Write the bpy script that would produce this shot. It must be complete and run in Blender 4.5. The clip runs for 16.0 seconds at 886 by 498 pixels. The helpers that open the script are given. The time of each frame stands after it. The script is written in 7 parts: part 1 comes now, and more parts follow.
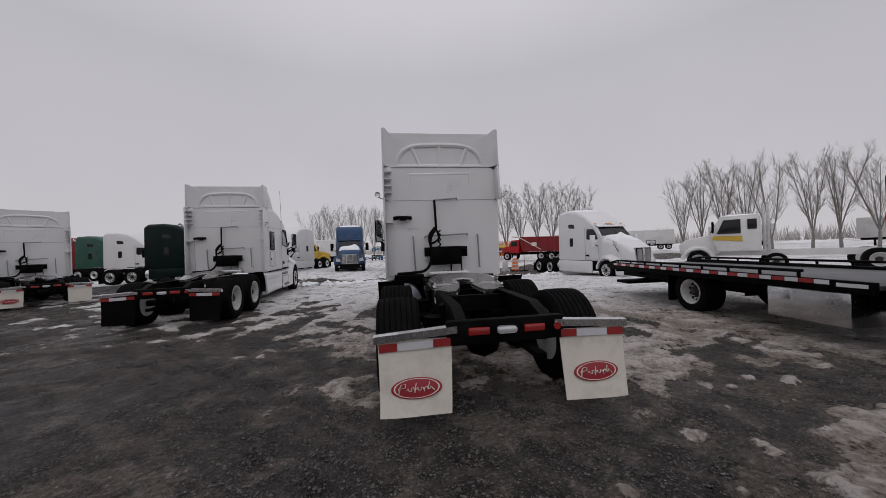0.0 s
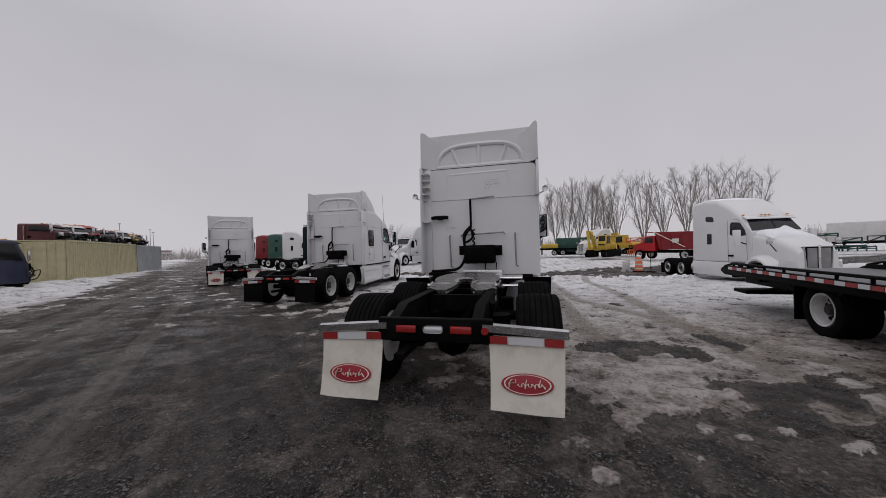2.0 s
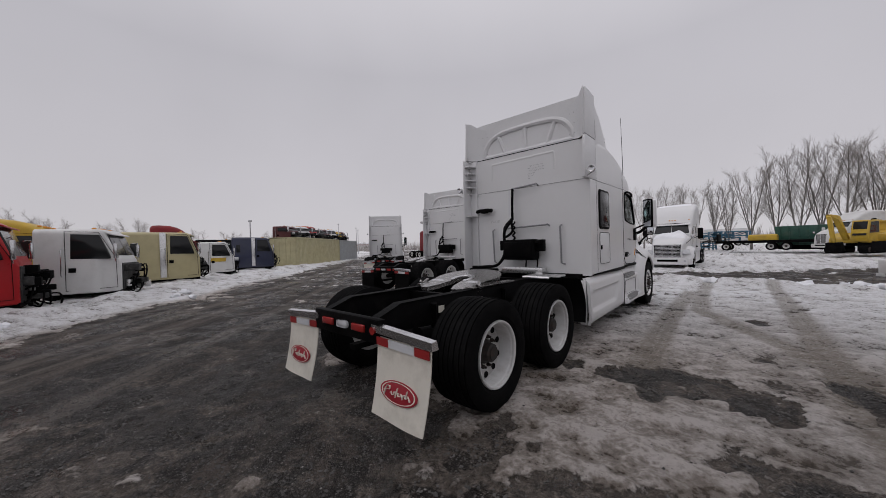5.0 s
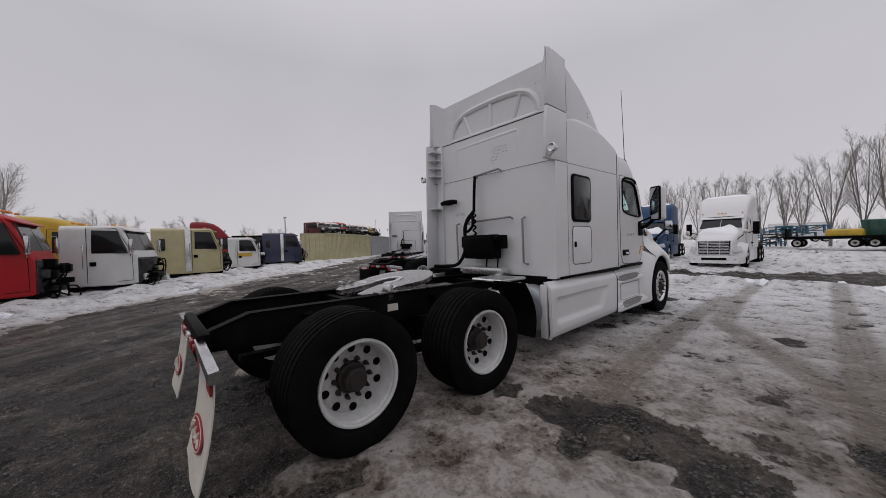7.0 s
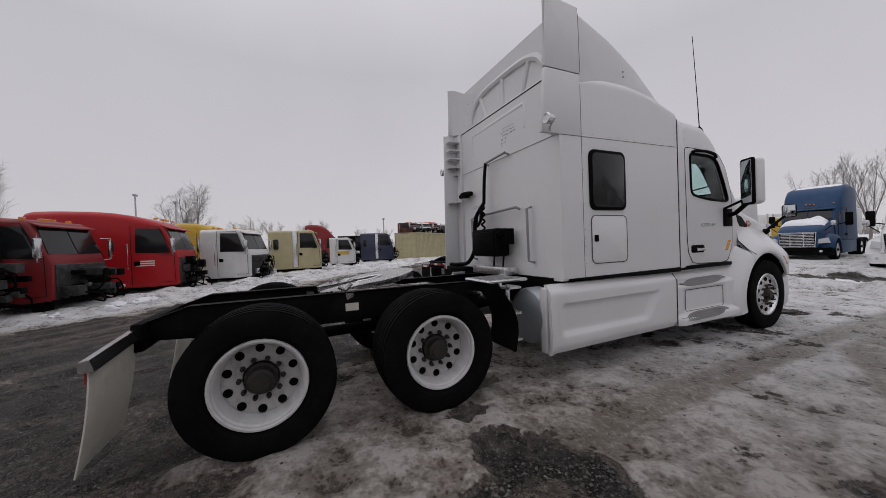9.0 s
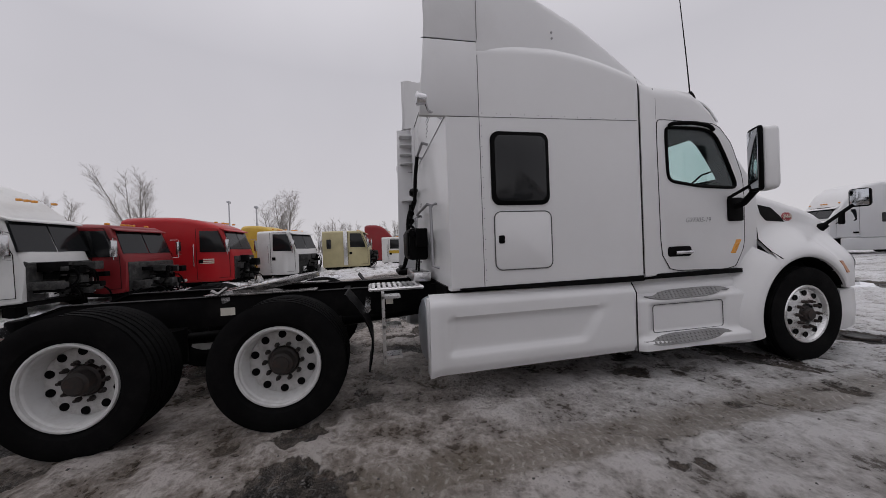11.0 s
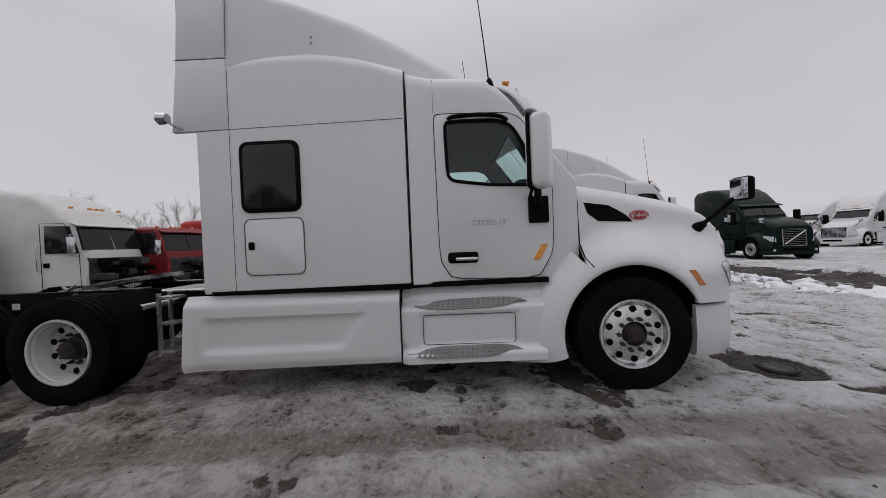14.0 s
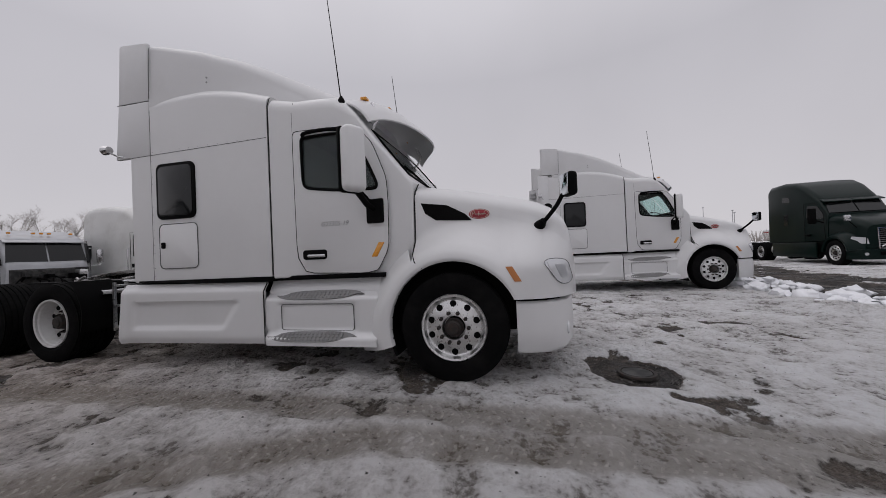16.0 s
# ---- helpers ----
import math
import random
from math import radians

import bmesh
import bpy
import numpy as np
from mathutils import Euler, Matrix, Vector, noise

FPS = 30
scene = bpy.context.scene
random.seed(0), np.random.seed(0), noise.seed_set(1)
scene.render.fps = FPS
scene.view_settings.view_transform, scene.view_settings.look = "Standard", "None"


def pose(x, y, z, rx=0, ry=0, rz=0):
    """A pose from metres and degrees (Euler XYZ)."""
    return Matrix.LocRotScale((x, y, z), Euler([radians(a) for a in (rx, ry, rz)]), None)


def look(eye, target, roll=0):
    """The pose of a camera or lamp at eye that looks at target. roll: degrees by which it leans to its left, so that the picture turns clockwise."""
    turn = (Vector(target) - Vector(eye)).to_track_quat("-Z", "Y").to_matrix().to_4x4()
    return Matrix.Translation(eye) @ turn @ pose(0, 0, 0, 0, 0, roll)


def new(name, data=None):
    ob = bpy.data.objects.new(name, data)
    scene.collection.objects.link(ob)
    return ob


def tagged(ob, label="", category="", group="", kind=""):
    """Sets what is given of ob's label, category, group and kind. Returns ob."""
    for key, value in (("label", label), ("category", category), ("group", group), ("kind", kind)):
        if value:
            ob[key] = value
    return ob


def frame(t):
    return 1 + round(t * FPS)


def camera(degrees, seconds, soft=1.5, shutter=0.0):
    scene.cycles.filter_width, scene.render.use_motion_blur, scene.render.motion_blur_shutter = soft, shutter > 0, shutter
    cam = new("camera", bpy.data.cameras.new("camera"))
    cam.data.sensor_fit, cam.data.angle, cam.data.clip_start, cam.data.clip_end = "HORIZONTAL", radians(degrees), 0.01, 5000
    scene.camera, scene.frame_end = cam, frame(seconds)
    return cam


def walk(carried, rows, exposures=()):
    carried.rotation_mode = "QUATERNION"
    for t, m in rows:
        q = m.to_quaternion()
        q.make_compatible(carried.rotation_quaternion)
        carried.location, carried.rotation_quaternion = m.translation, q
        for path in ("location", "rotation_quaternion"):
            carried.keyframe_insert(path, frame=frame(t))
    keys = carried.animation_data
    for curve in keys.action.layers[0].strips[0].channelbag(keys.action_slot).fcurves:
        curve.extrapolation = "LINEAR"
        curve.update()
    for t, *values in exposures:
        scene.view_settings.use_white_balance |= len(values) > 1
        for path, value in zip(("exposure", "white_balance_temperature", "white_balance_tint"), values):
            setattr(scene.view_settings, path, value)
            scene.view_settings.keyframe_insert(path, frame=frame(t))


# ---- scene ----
cam = camera(106.0, 16.0, soft=0.3)
PATH = [
    (0.0, 0.354, 0.945, 1.509, 90.01, 2.12, -8.37),
    (0.5, 0.785, 0.880, 1.513, 89.64, 2.34, -1.74),
    (1.0, 1.239, 0.846, 1.530, 89.82, 2.11, 1.46),
    (1.5, 1.651, 0.837, 1.521, 89.93, 1.81, 7.09),
    (2.0, 2.096, 0.882, 1.507, 89.98, 1.59, 13.48),
    (2.5, 2.541, 0.974, 1.485, 90.06, 1.52, 17.38),
    (3.0, 2.960, 1.121, 1.468, 89.70, 1.44, 21.89),
    (3.5, 3.344, 1.307, 1.469, 89.58, 1.61, 26.48),
    (4.0, 3.623, 1.466, 1.489, 89.65, 1.69, 32.78),
    (6.5, 4.453, 3.205, 1.457, 89.13, 1.52, 46.87),
    (7.0, 4.545, 3.516, 1.453, 89.05, 1.55, 48.48),
    (7.5, 4.695, 3.835, 1.434, 89.24, 1.84, 51.29),
    (8.0, 4.775, 4.126, 1.415, 89.07, 1.90, 55.87),
    (10.5, 5.118, 6.177, 1.357, 89.76, 2.24, 76.73),
    (11.0, 5.123, 6.663, 1.357, 89.52, 2.23, 78.48),
    (11.5, 5.139, 7.153, 1.344, 89.75, 2.24, 79.80),
    (12.0, 5.120, 7.659, 1.333, 89.24, 2.34, 81.03),
    (12.5, 5.172, 8.135, 1.346, 89.48, 2.07, 82.47),
    (13.0, 5.288, 8.670, 1.352, 88.99, 2.30, 86.78),
    (13.5, 5.292, 9.071, 1.349, 89.12, 2.40, 88.61),
    (14.0, 5.361, 9.506, 1.343, 89.18, 2.33, 91.18),
    (14.5, 5.371, 10.036, 1.322, 89.67, 2.55, 94.26),
    (15.0, 5.437, 10.541, 1.273, 89.90, 2.50, 97.47),
    (15.5, 5.470, 11.098, 1.222, 89.85, 2.49, 100.27),
    (16.0, 5.411, 11.674, 1.183, 90.58, 2.45, 102.84),
]
walk(cam, [(t, pose(*row)) for t, *row in PATH], ((0, -0.02, 6500, 14), (4.2, 0.0, 6500, 14), (8, 0.05, 6500, 14), (11, 0.12, 6500, 14), (14, 0.09, 6500, 14), (16, 0.05, 6500, 14)))

# ---- world, sun and exposure ----
SUN_EL, SUN_AZ = radians(52), radians(190)
world = bpy.data.worlds.new("overcast_sky")
scene.world = world
world.use_nodes = True
wn, wl = world.node_tree.nodes, world.node_tree.links
wn.clear()
w_out, w_bg = wn.new("ShaderNodeOutputWorld"), wn.new("ShaderNodeBackground")
w_sky = wn.new("ShaderNodeTexSky")
w_sky.sky_type, w_sky.sun_disc = "NISHITA", False
w_sky.sun_elevation, w_sky.sun_rotation = SUN_EL, SUN_AZ
w_geo, w_sep, w_ramp = wn.new("ShaderNodeTexCoord"), wn.new("ShaderNodeSeparateXYZ"), wn.new("ShaderNodeValToRGB")
wl.new(w_geo.outputs["Generated"], w_sep.inputs[0])
wl.new(w_sep.outputs["Z"], w_ramp.inputs[0])
# cloud deck: a little brighter at the horizon than above it, brightest overhead
w_ramp.color_ramp.elements[0].position, w_ramp.color_ramp.elements[0].color = 0.0, (5.6, 5.55, 5.72, 1)
w_ramp.color_ramp.elements[1].position, w_ramp.color_ramp.elements[1].color = 1.0, (10.5, 10.5, 10.8, 1)
for pos, col in ((0.18, (5.35, 5.3, 5.5, 1)), (0.45, (4.9, 4.9, 5.15, 1)), (0.62, (6.2, 6.2, 6.45, 1))):
    w_ramp.color_ramp.elements.new(pos).color = col
w_cloud = wn.new("ShaderNodeTexNoise")
w_cloud.inputs["Scale"].default_value, w_cloud.inputs["Detail"].default_value = 1.6, 4
wl.new(w_geo.outputs["Generated"], w_cloud.inputs["Vector"])
w_cmap = wn.new("ShaderNodeMapRange")
w_cmap.inputs["From Min"].default_value, w_cmap.inputs["From Max"].default_value = 0.3, 0.7
w_cmap.inputs["To Min"].default_value, w_cmap.inputs["To Max"].default_value = 0.95, 1.05
wl.new(w_cloud.outputs["Fac"], w_cmap.inputs["Value"])
w_mul = wn.new("ShaderNodeMixRGB")
w_mul.blend_type, w_mul.inputs[0].default_value = "MULTIPLY", 1.0
wl.new(w_ramp.outputs[0], w_mul.inputs[1])
wl.new(w_cmap.outputs[0], w_mul.inputs[2])
w_mix = wn.new("ShaderNodeMixRGB")
w_mix.inputs[0].default_value = 0.03
wl.new(w_mul.outputs[0], w_mix.inputs[1])
wl.new(w_sky.outputs[0], w_mix.inputs[2])
wl.new(w_mix.outputs[0], w_bg.inputs[0])
w_bg.inputs[1].default_value = 0.1
wl.new(w_bg.outputs[0], w_out.inputs[0])
sun = new("sun", bpy.data.lights.new("sun", "SUN"))
sun.data.energy, sun.data.angle, sun.data.color = 0.25, radians(40), (1.0, 0.97, 0.94)
sun.matrix_basis = look((60 * math.sin(SUN_AZ) * math.cos(SUN_EL), 60 * math.cos(SUN_AZ) * math.cos(SUN_EL), 60 * math.sin(SUN_EL)), (0, 0, 0))

# ---- materials ----


def shader(name):
    m = bpy.data.materials.new(name)
    m.use_nodes = True
    n, l = m.node_tree.nodes, m.node_tree.links
    b = n["Principled BSDF"]
    return m, n, l, b


def noise_node(n, l, scale, detail=4, coord="Object", rough=0.55):
    tc, t = n.new("ShaderNodeTexCoord"), n.new("ShaderNodeTexNoise")
    t.inputs["Scale"].default_value, t.inputs["Detail"].default_value, t.inputs["Roughness"].default_value = scale, detail, rough
    l.new(tc.outputs[coord], t.inputs["Vector"])
    return t


def ramp_node(n, l, source, stops):
    r = n.new("ShaderNodeValToRGB")
    r.color_ramp.elements[0].position, r.color_ramp.elements[0].color = stops[0][0], (*stops[0][1], 1)
    r.color_ramp.elements[1].position, r.color_ramp.elements[1].color = stops[-1][0], (*stops[-1][1], 1)
    for p, c in stops[1:-1]:
        r.color_ramp.elements.new(p).color = (*c, 1)
    l.new(source, r.inputs[0])
    return r


def mix_node(n, l, fac, a, b, mode="MIX"):
    m = n.new("ShaderNodeMixRGB")
    m.blend_type = mode
    for s, v in ((m.inputs[0], fac), (m.inputs[1], a), (m.inputs[2], b)):
        if isinstance(v, (int, float)):
            s.default_value = v
        elif isinstance(v, tuple):
            s.default_value = (*v, 1)
        else:
            l.new(v, s)
    return m.outputs[0]


def surface(name, col, rough=0.5, metal=0.0, var=0.12, scale=3.0, dirt=None, dirt_amount=0.25, dirt_scale=1.2, bump=0.0, bump_scale=60.0, coat=0.0, spec=0.5):
    """A plain surface with fine grain, broad stains and uneven gloss."""
    m, n, l, b = shader(name)
    fine = noise_node(n, l, scale * 14, 5)
    broad = noise_node(n, l, scale, 4)
    lo = tuple(c * (1 - var) for c in col)
    hi = tuple(min(1, c * (1 + var)) for c in col)
    base = ramp_node(n, l, broad.outputs["Fac"], ((0.3, lo), (0.7, hi))).outputs[0]
    grain = ramp_node(n, l, fine.outputs["Fac"], ((0.3, (1 - var * 0.5,) * 3), (0.75, (1, 1, 1)))).outputs[0]
    base = mix_node(n, l, 1.0, base, grain, "MULTIPLY")
    if dirt:
        d = noise_node(n, l, dirt_scale, 7, rough=0.68)
        f = n.new("ShaderNodeMapRange")
        f.inputs["From Min"].default_value, f.inputs["From Max"].default_value = 0.48, 0.78
        f.inputs["To Max"].default_value = dirt_amount
        l.new(d.outputs["Fac"], f.inputs["Value"])
        base = mix_node(n, l, f.outputs[0], base, dirt)
    l.new(base, b.inputs["Base Color"])
    rr = n.new("ShaderNodeMapRange")
    rr.inputs["To Min"].default_value, rr.inputs["To Max"].default_value = max(0.02, rough - 0.1), min(1, rough + 0.14)
    l.new(fine.outputs["Fac"], rr.inputs["Value"])
    l.new(rr.outputs[0], b.inputs["Roughness"])
    b.inputs["Metallic"].default_value = metal
    b.inputs["Specular IOR Level"].default_value = spec
    b.inputs["Coat Weight"].default_value, b.inputs["Coat Roughness"].default_value = coat, 0.12
    if bump:
        t = noise_node(n, l, bump_scale, 5)
        bp = n.new("ShaderNodeBump")
        bp.inputs["Strength"].default_value, bp.inputs["Distance"].default_value = bump, 0.01
        l.new(t.outputs["Fac"], bp.inputs["Height"])
        l.new(bp.outputs[0], b.inputs["Normal"])
    return m


def glass_of(name, col, rough=0.02):
    m, n, l, b = shader(name)
    b.inputs["Base Color"].default_value = (*col, 1)
    b.inputs["Transmission Weight"].default_value, b.inputs["Roughness"].default_value, b.inputs["IOR"].default_value = 1.0, rough, 1.05
    b.inputs["Coat Weight"].default_value, b.inputs["Coat Roughness"].default_value = 0.6, 0.03
    return m


GRIME = (0.16, 0.14, 0.12)
WHITE = surface("white_truck_paint", (0.675, 0.675, 0.68), 0.36, var=0.02, scale=0.8, dirt=(0.5, 0.48, 0.45), dirt_amount=0.16, dirt_scale=0.9, coat=0.35)
WHITE_B = surface("white_fibreglass", (0.655, 0.655, 0.663), 0.42, var=0.03, scale=0.8, dirt=(0.45, 0.44, 0.42), dirt_amount=0.22, dirt_scale=1.3, coat=0.1)
WHITE_D = surface("old_white_paint", (0.66, 0.66, 0.65), 0.5, var=0.06, scale=0.8, dirt=(0.3, 0.28, 0.25), dirt_amount=0.4, dirt_scale=1.1)
FLAPW = surface("white_flap_plastic", (0.70, 0.665, 0.59), 0.5, var=0.05, dirt=(0.30, 0.27, 0.22), dirt_amount=0.5, dirt_scale=3.5)
BLACK = surface("black_frame_paint", (0.004, 0.004, 0.0043), 0.5, var=0.3, dirt=(0.045, 0.04, 0.036), dirt_amount=0.15, dirt_scale=4, bump=0.15, spec=0.03)
RUBBER = surface("tyre_rubber", (0.006, 0.006, 0.0063), 0.8, var=0.2, dirt=(0.045, 0.042, 0.038), dirt_amount=0.15, dirt_scale=5, bump=0.25, bump_scale=90, spec=0.03)
PLASTIC = surface("black_plastic", (0.004, 0.004, 0.0042), 0.5, var=0.15, dirt=(0.035, 0.033, 0.031), dirt_amount=0.15, spec=0.03)
SEAM = surface("seam_shadow_gap", (0.012, 0.012, 0.012), 0.8, var=0.1, spec=0.1)
SEAMK = surface("thin_panel_joint", (0.10, 0.10, 0.102), 0.75, var=0.1, spec=0.1)
SEAMG = surface("grey_seam_sealant", (0.28, 0.28, 0.285), 0.7, var=0.1)
STEELW = surface("white_steel_wheel", (0.56, 0.56, 0.555), 0.42, var=0.06, dirt=(0.22, 0.19, 0.16), dirt_amount=0.5, dirt_scale=7)
# brake dust, plus a greyer base for the shade deep inside the rim
STEELG = surface("shaded_dusty_wheel_disc", (0.50, 0.49, 0.48), 0.5, var=0.12, dirt=(0.10, 0.085, 0.07), dirt_amount=0.7, dirt_scale=9)
STEELD = surface("dull_steel_bar", (0.30, 0.30, 0.31), 0.4, metal=0.6, var=0.1)
ALU = surface("polished_aluminium", (0.72, 0.72, 0.72), 0.28, metal=0.9, var=0.06, dirt=(0.3, 0.29, 0.28), dirt_amount=0.4, dirt_scale=6)
TANKM = surface("dull_aluminium_tank", (0.45, 0.48, 0.52), 0.42, metal=0.75, var=0.08, dirt=(0.3, 0.3, 0.3), dirt_amount=0.4, dirt_scale=3)
CHROME = surface("worn_chrome", (0.62, 0.62, 0.63), 0.2, metal=1.0, var=0.05, dirt=(0.22, 0.2, 0.19), dirt_amount=0.5, dirt_scale=8)
GREASE = surface("greasy_fifth_wheel_steel", (0.38, 0.37, 0.36), 0.22, metal=0.85, var=0.45, dirt=(0.010, 0.009, 0.008), dirt_amount=1.0, dirt_scale=3.2, bump=0.15, bump_scale=16)
RUST = surface("rusty_hub_steel", (0.022, 0.018, 0.016), 0.7, var=0.35, dirt=(0.09, 0.035, 0.02), dirt_amount=0.4, dirt_scale=18)
REDL = surface("red_lamp_lens", (0.30, 0.018, 0.016), 0.2, var=0.1, coat=0.5)
AMBERD = surface("dull_amber_lens", (0.42, 0.14, 0.02), 0.3, var=0.12, coat=0.4)
AMBER = surface("amber_lamp_lens", (0.72, 0.30, 0.03), 0.25, var=0.1, coat=0.5)
LENS = surface("clear_lamp_lens", (0.66, 0.67, 0.69), 0.14, metal=0.25, var=0.08, coat=0.8)
LOGO = surface("badge_red", (0.31, 0.018, 0.03), 0.4, var=0.08)
TAPE_R = surface("red_reflective_tape", (0.30, 0.022, 0.022), 0.35, var=0.12)
TAPE_W = surface("silver_reflective_tape", (0.62, 0.63, 0.65), 0.35, var=0.08)
TREADM = surface("grey_step_grip", (0.24, 0.24, 0.24), 0.6, metal=0.3, var=0.2, dirt=GRIME, dirt_amount=0.5, dirt_scale=12)
INK = surface("marker_ink", (0.16, 0.16, 0.17), 0.7, var=0.2)
STONEM = surface("dark_gravel_stone", (0.095, 0.09, 0.086), 0.75, var=0.7, scale=9)
TINT = surface("dark_tinted_glass", (0.012, 0.013, 0.014), 0.08, var=0.05, spec=0.35)
CABIN = surface("dark_cab_interior", (0.05, 0.05, 0.052), 0.8, var=0.2)
PANE = glass_of("windscreen_glass", (0.72, 0.86, 0.84))
MIRRORG = surface("mirror_glass", (0.62, 0.65, 0.68), 0.03, metal=1.0, var=0.01)
REDP = surface("red_truck_paint", (0.40, 0.012, 0.016), 0.35, var=0.08, scale=0.8, dirt=(0.2, 0.06, 0.05), dirt_amount=0.3, coat=0.08, spec=0.25)
REDK = surface("grimy_maroon_paint", (0.085, 0.012, 0.014), 0.5, var=0.2, scale=1.2, dirt=(0.05, 0.04, 0.036), dirt_amount=0.5)
REDD = surface("faded_dark_red_paint", (0.22, 0.018, 0.022), 0.42, var=0.12, scale=0.9, dirt=(0.12, 0.06, 0.05), dirt_amount=0.4, coat=0.08, spec=0.25)
BLUE = surface("deep_blue_paint", (0.008, 0.045, 0.12), 0.4, var=0.1, coat=0.05, spec=0.2, dirt=(0.1, 0.1, 0.11), dirt_amount=0.2)
NAVY = surface("navy_blue_paint", (0.013, 0.018, 0.05), 0.35, var=0.12, coat=0.3, dirt=(0.1, 0.1, 0.11), dirt_amount=0.25)
GREEN = surface("dark_green_paint", (0.0022, 0.0095, 0.008), 0.3, var=0.1, coat=0.04, dirt=(0.03, 0.04, 0.036), dirt_amount=0.1, spec=0.12)
GREEN2 = surface("teal_green_paint", (0.012, 0.075, 0.052), 0.5, var=0.15, dirt=GRIME, dirt_amount=0.3)
BEIGE = surface("beige_paint", (0.442, 0.391, 0.221), 0.45, var=0.06, dirt=(0.26, 0.22, 0.13), dirt_amount=0.4, coat=0.1)
YELLOW = surface("yellow_machine_paint", (0.52, 0.34, 0.03), 0.45, var=0.1, dirt=GRIME, dirt_amount=0.35)
ORANGE = surface("orange_plastic", (0.72, 0.16, 0.03), 0.5, var=0.08, dirt=GRIME, dirt_amount=0.25)
CONT_Y = surface("pale_yellow_container_paint", (0.50, 0.46, 0.28), 0.55, var=0.1, dirt=(0.24, 0.15, 0.08), dirt_amount=0.4)
CONT_G = surface("grey_container_paint", (0.36, 0.38, 0.39), 0.55, var=0.1, dirt=(0.2, 0.13, 0.09), dirt_amount=0.4)
SILVER = surface("silver_grey_paint", (0.42, 0.43, 0.45), 0.4, metal=0.3, var=0.1, dirt=GRIME, dirt_amount=0.3)
STAINLESS = surface("stainless_toolbox", (0.62, 0.62, 0.63), 0.22, metal=1.0, var=0.05, dirt=(0.3, 0.28, 0.27), dirt_amount=0.4, bump=0.25, bump_scale=4)
DECK = surface("worn_steel_deck", (0.11, 0.11, 0.115), 0.5, metal=0.3, var=0.2, dirt=(0.22, 0.21, 0.2), dirt_amount=0.4, dirt_scale=2)
BARK = surface("bare_tree_bark", (0.25, 0.232, 0.215), 0.9, var=0.3, scale=4)
TWIG = surface("bare_tree_twig", (0.34, 0.315, 0.295), 0.9, var=0.25, scale=2)
MACHB = surface("machine_blue_paint", (0.04, 0.16, 0.26), 0.5, var=0.2, dirt=GRIME, dirt_amount=0.4)
JUNK = surface("bare_engine_metal", (0.035, 0.035, 0.035), 0.6, metal=0.4, var=0.6, scale=6, dirt=(0.25, 0.24, 0.22), dirt_amount=0.35, dirt_scale=7)
CONCRETE = surface("pale_far_wall_cladding", (0.52, 0.51, 0.50), 0.7, var=0.08)
SNOWM = surface("fresh_snow", (0.82, 0.83, 0.86), 0.75, var=0.05, scale=2, bump=0.6, bump_scale=14, dirt=(0.55, 0.54, 0.54), dirt_amount=0.35, dirt_scale=2)

# ---- mesh helpers ----


def part(name, bm, material, parent, label="", angle=38):
    """Links a bmesh as one mesh object under a thing or a part."""
    me = bpy.data.meshes.new(name)
    bmesh.ops.recalc_face_normals(bm, faces=bm.faces)
    bm.to_mesh(me)
    bm.free()
    me.materials.append(material)
    me.polygons.foreach_set("use_smooth", [True] * len(me.polygons))
    me.set_sharp_from_angle(angle=radians(angle))
    return place(name, me, parent, label)


def place(name, me, parent, label="", m=None):
    ob = new(name, me)
    ob.parent = parent
    if m is not None:
        ob.matrix_basis = m
    if label:
        ob["label"] = label
    return ob


def thing(name, m, label, category, group="", kind=""):
    ob = new(name)
    ob.empty_display_size = 0.2
    ob.matrix_basis = m
    return tagged(ob, label, category, group, kind)


def box(x0, x1, y0, y1, z0, z1, bevel=0.0, bm=None, seg=2):
    own = bm is None or bevel
    b = bmesh.new() if own else bm
    v = [b.verts.new((x, y, z)) for x in (x0, x1) for y in (y0, y1) for z in (z0, z1)]
    for f in ((0, 1, 3, 2), (4, 6, 7, 5), (0, 4, 5, 1), (2, 3, 7, 6), (0, 2, 6, 4), (1, 5, 7, 3)):
        b.faces.new([v[i] for i in f])
    if bevel:
        bmesh.ops.bevel(b, geom=list(b.edges), offset=bevel, segments=seg, profile=0.5, affect="EDGES")
    if bm is not None and own:
        join(bm, b)
        return bm
    return b


def join(bm, other, m=None):
    """Adds a copy of other to bm and frees other."""
    got = {}
    for v in other.verts:
        got[v] = bm.verts.new(m @ v.co if m else v.co)
    for f in other.faces:
        try:
            bm.faces.new([got[v] for v in f.verts])
        except ValueError:
            pass
    other.free()
    return bm


def loft(rings, bm=None, cap=True):
    bm = bm or bmesh.new()
    rows = [[bm.verts.new(p) for p in r] for r in rings]
    n = len(rows[0])
    for a, b in zip(rows, rows[1:]):
        for i in range(n):
            j = (i + 1) % n
            bm.faces.new((a[i], a[j], b[j], b[i]))
    if cap:
        bm.faces.new(rows[0][::-1])
        bm.faces.new(rows[-1])
    return bm


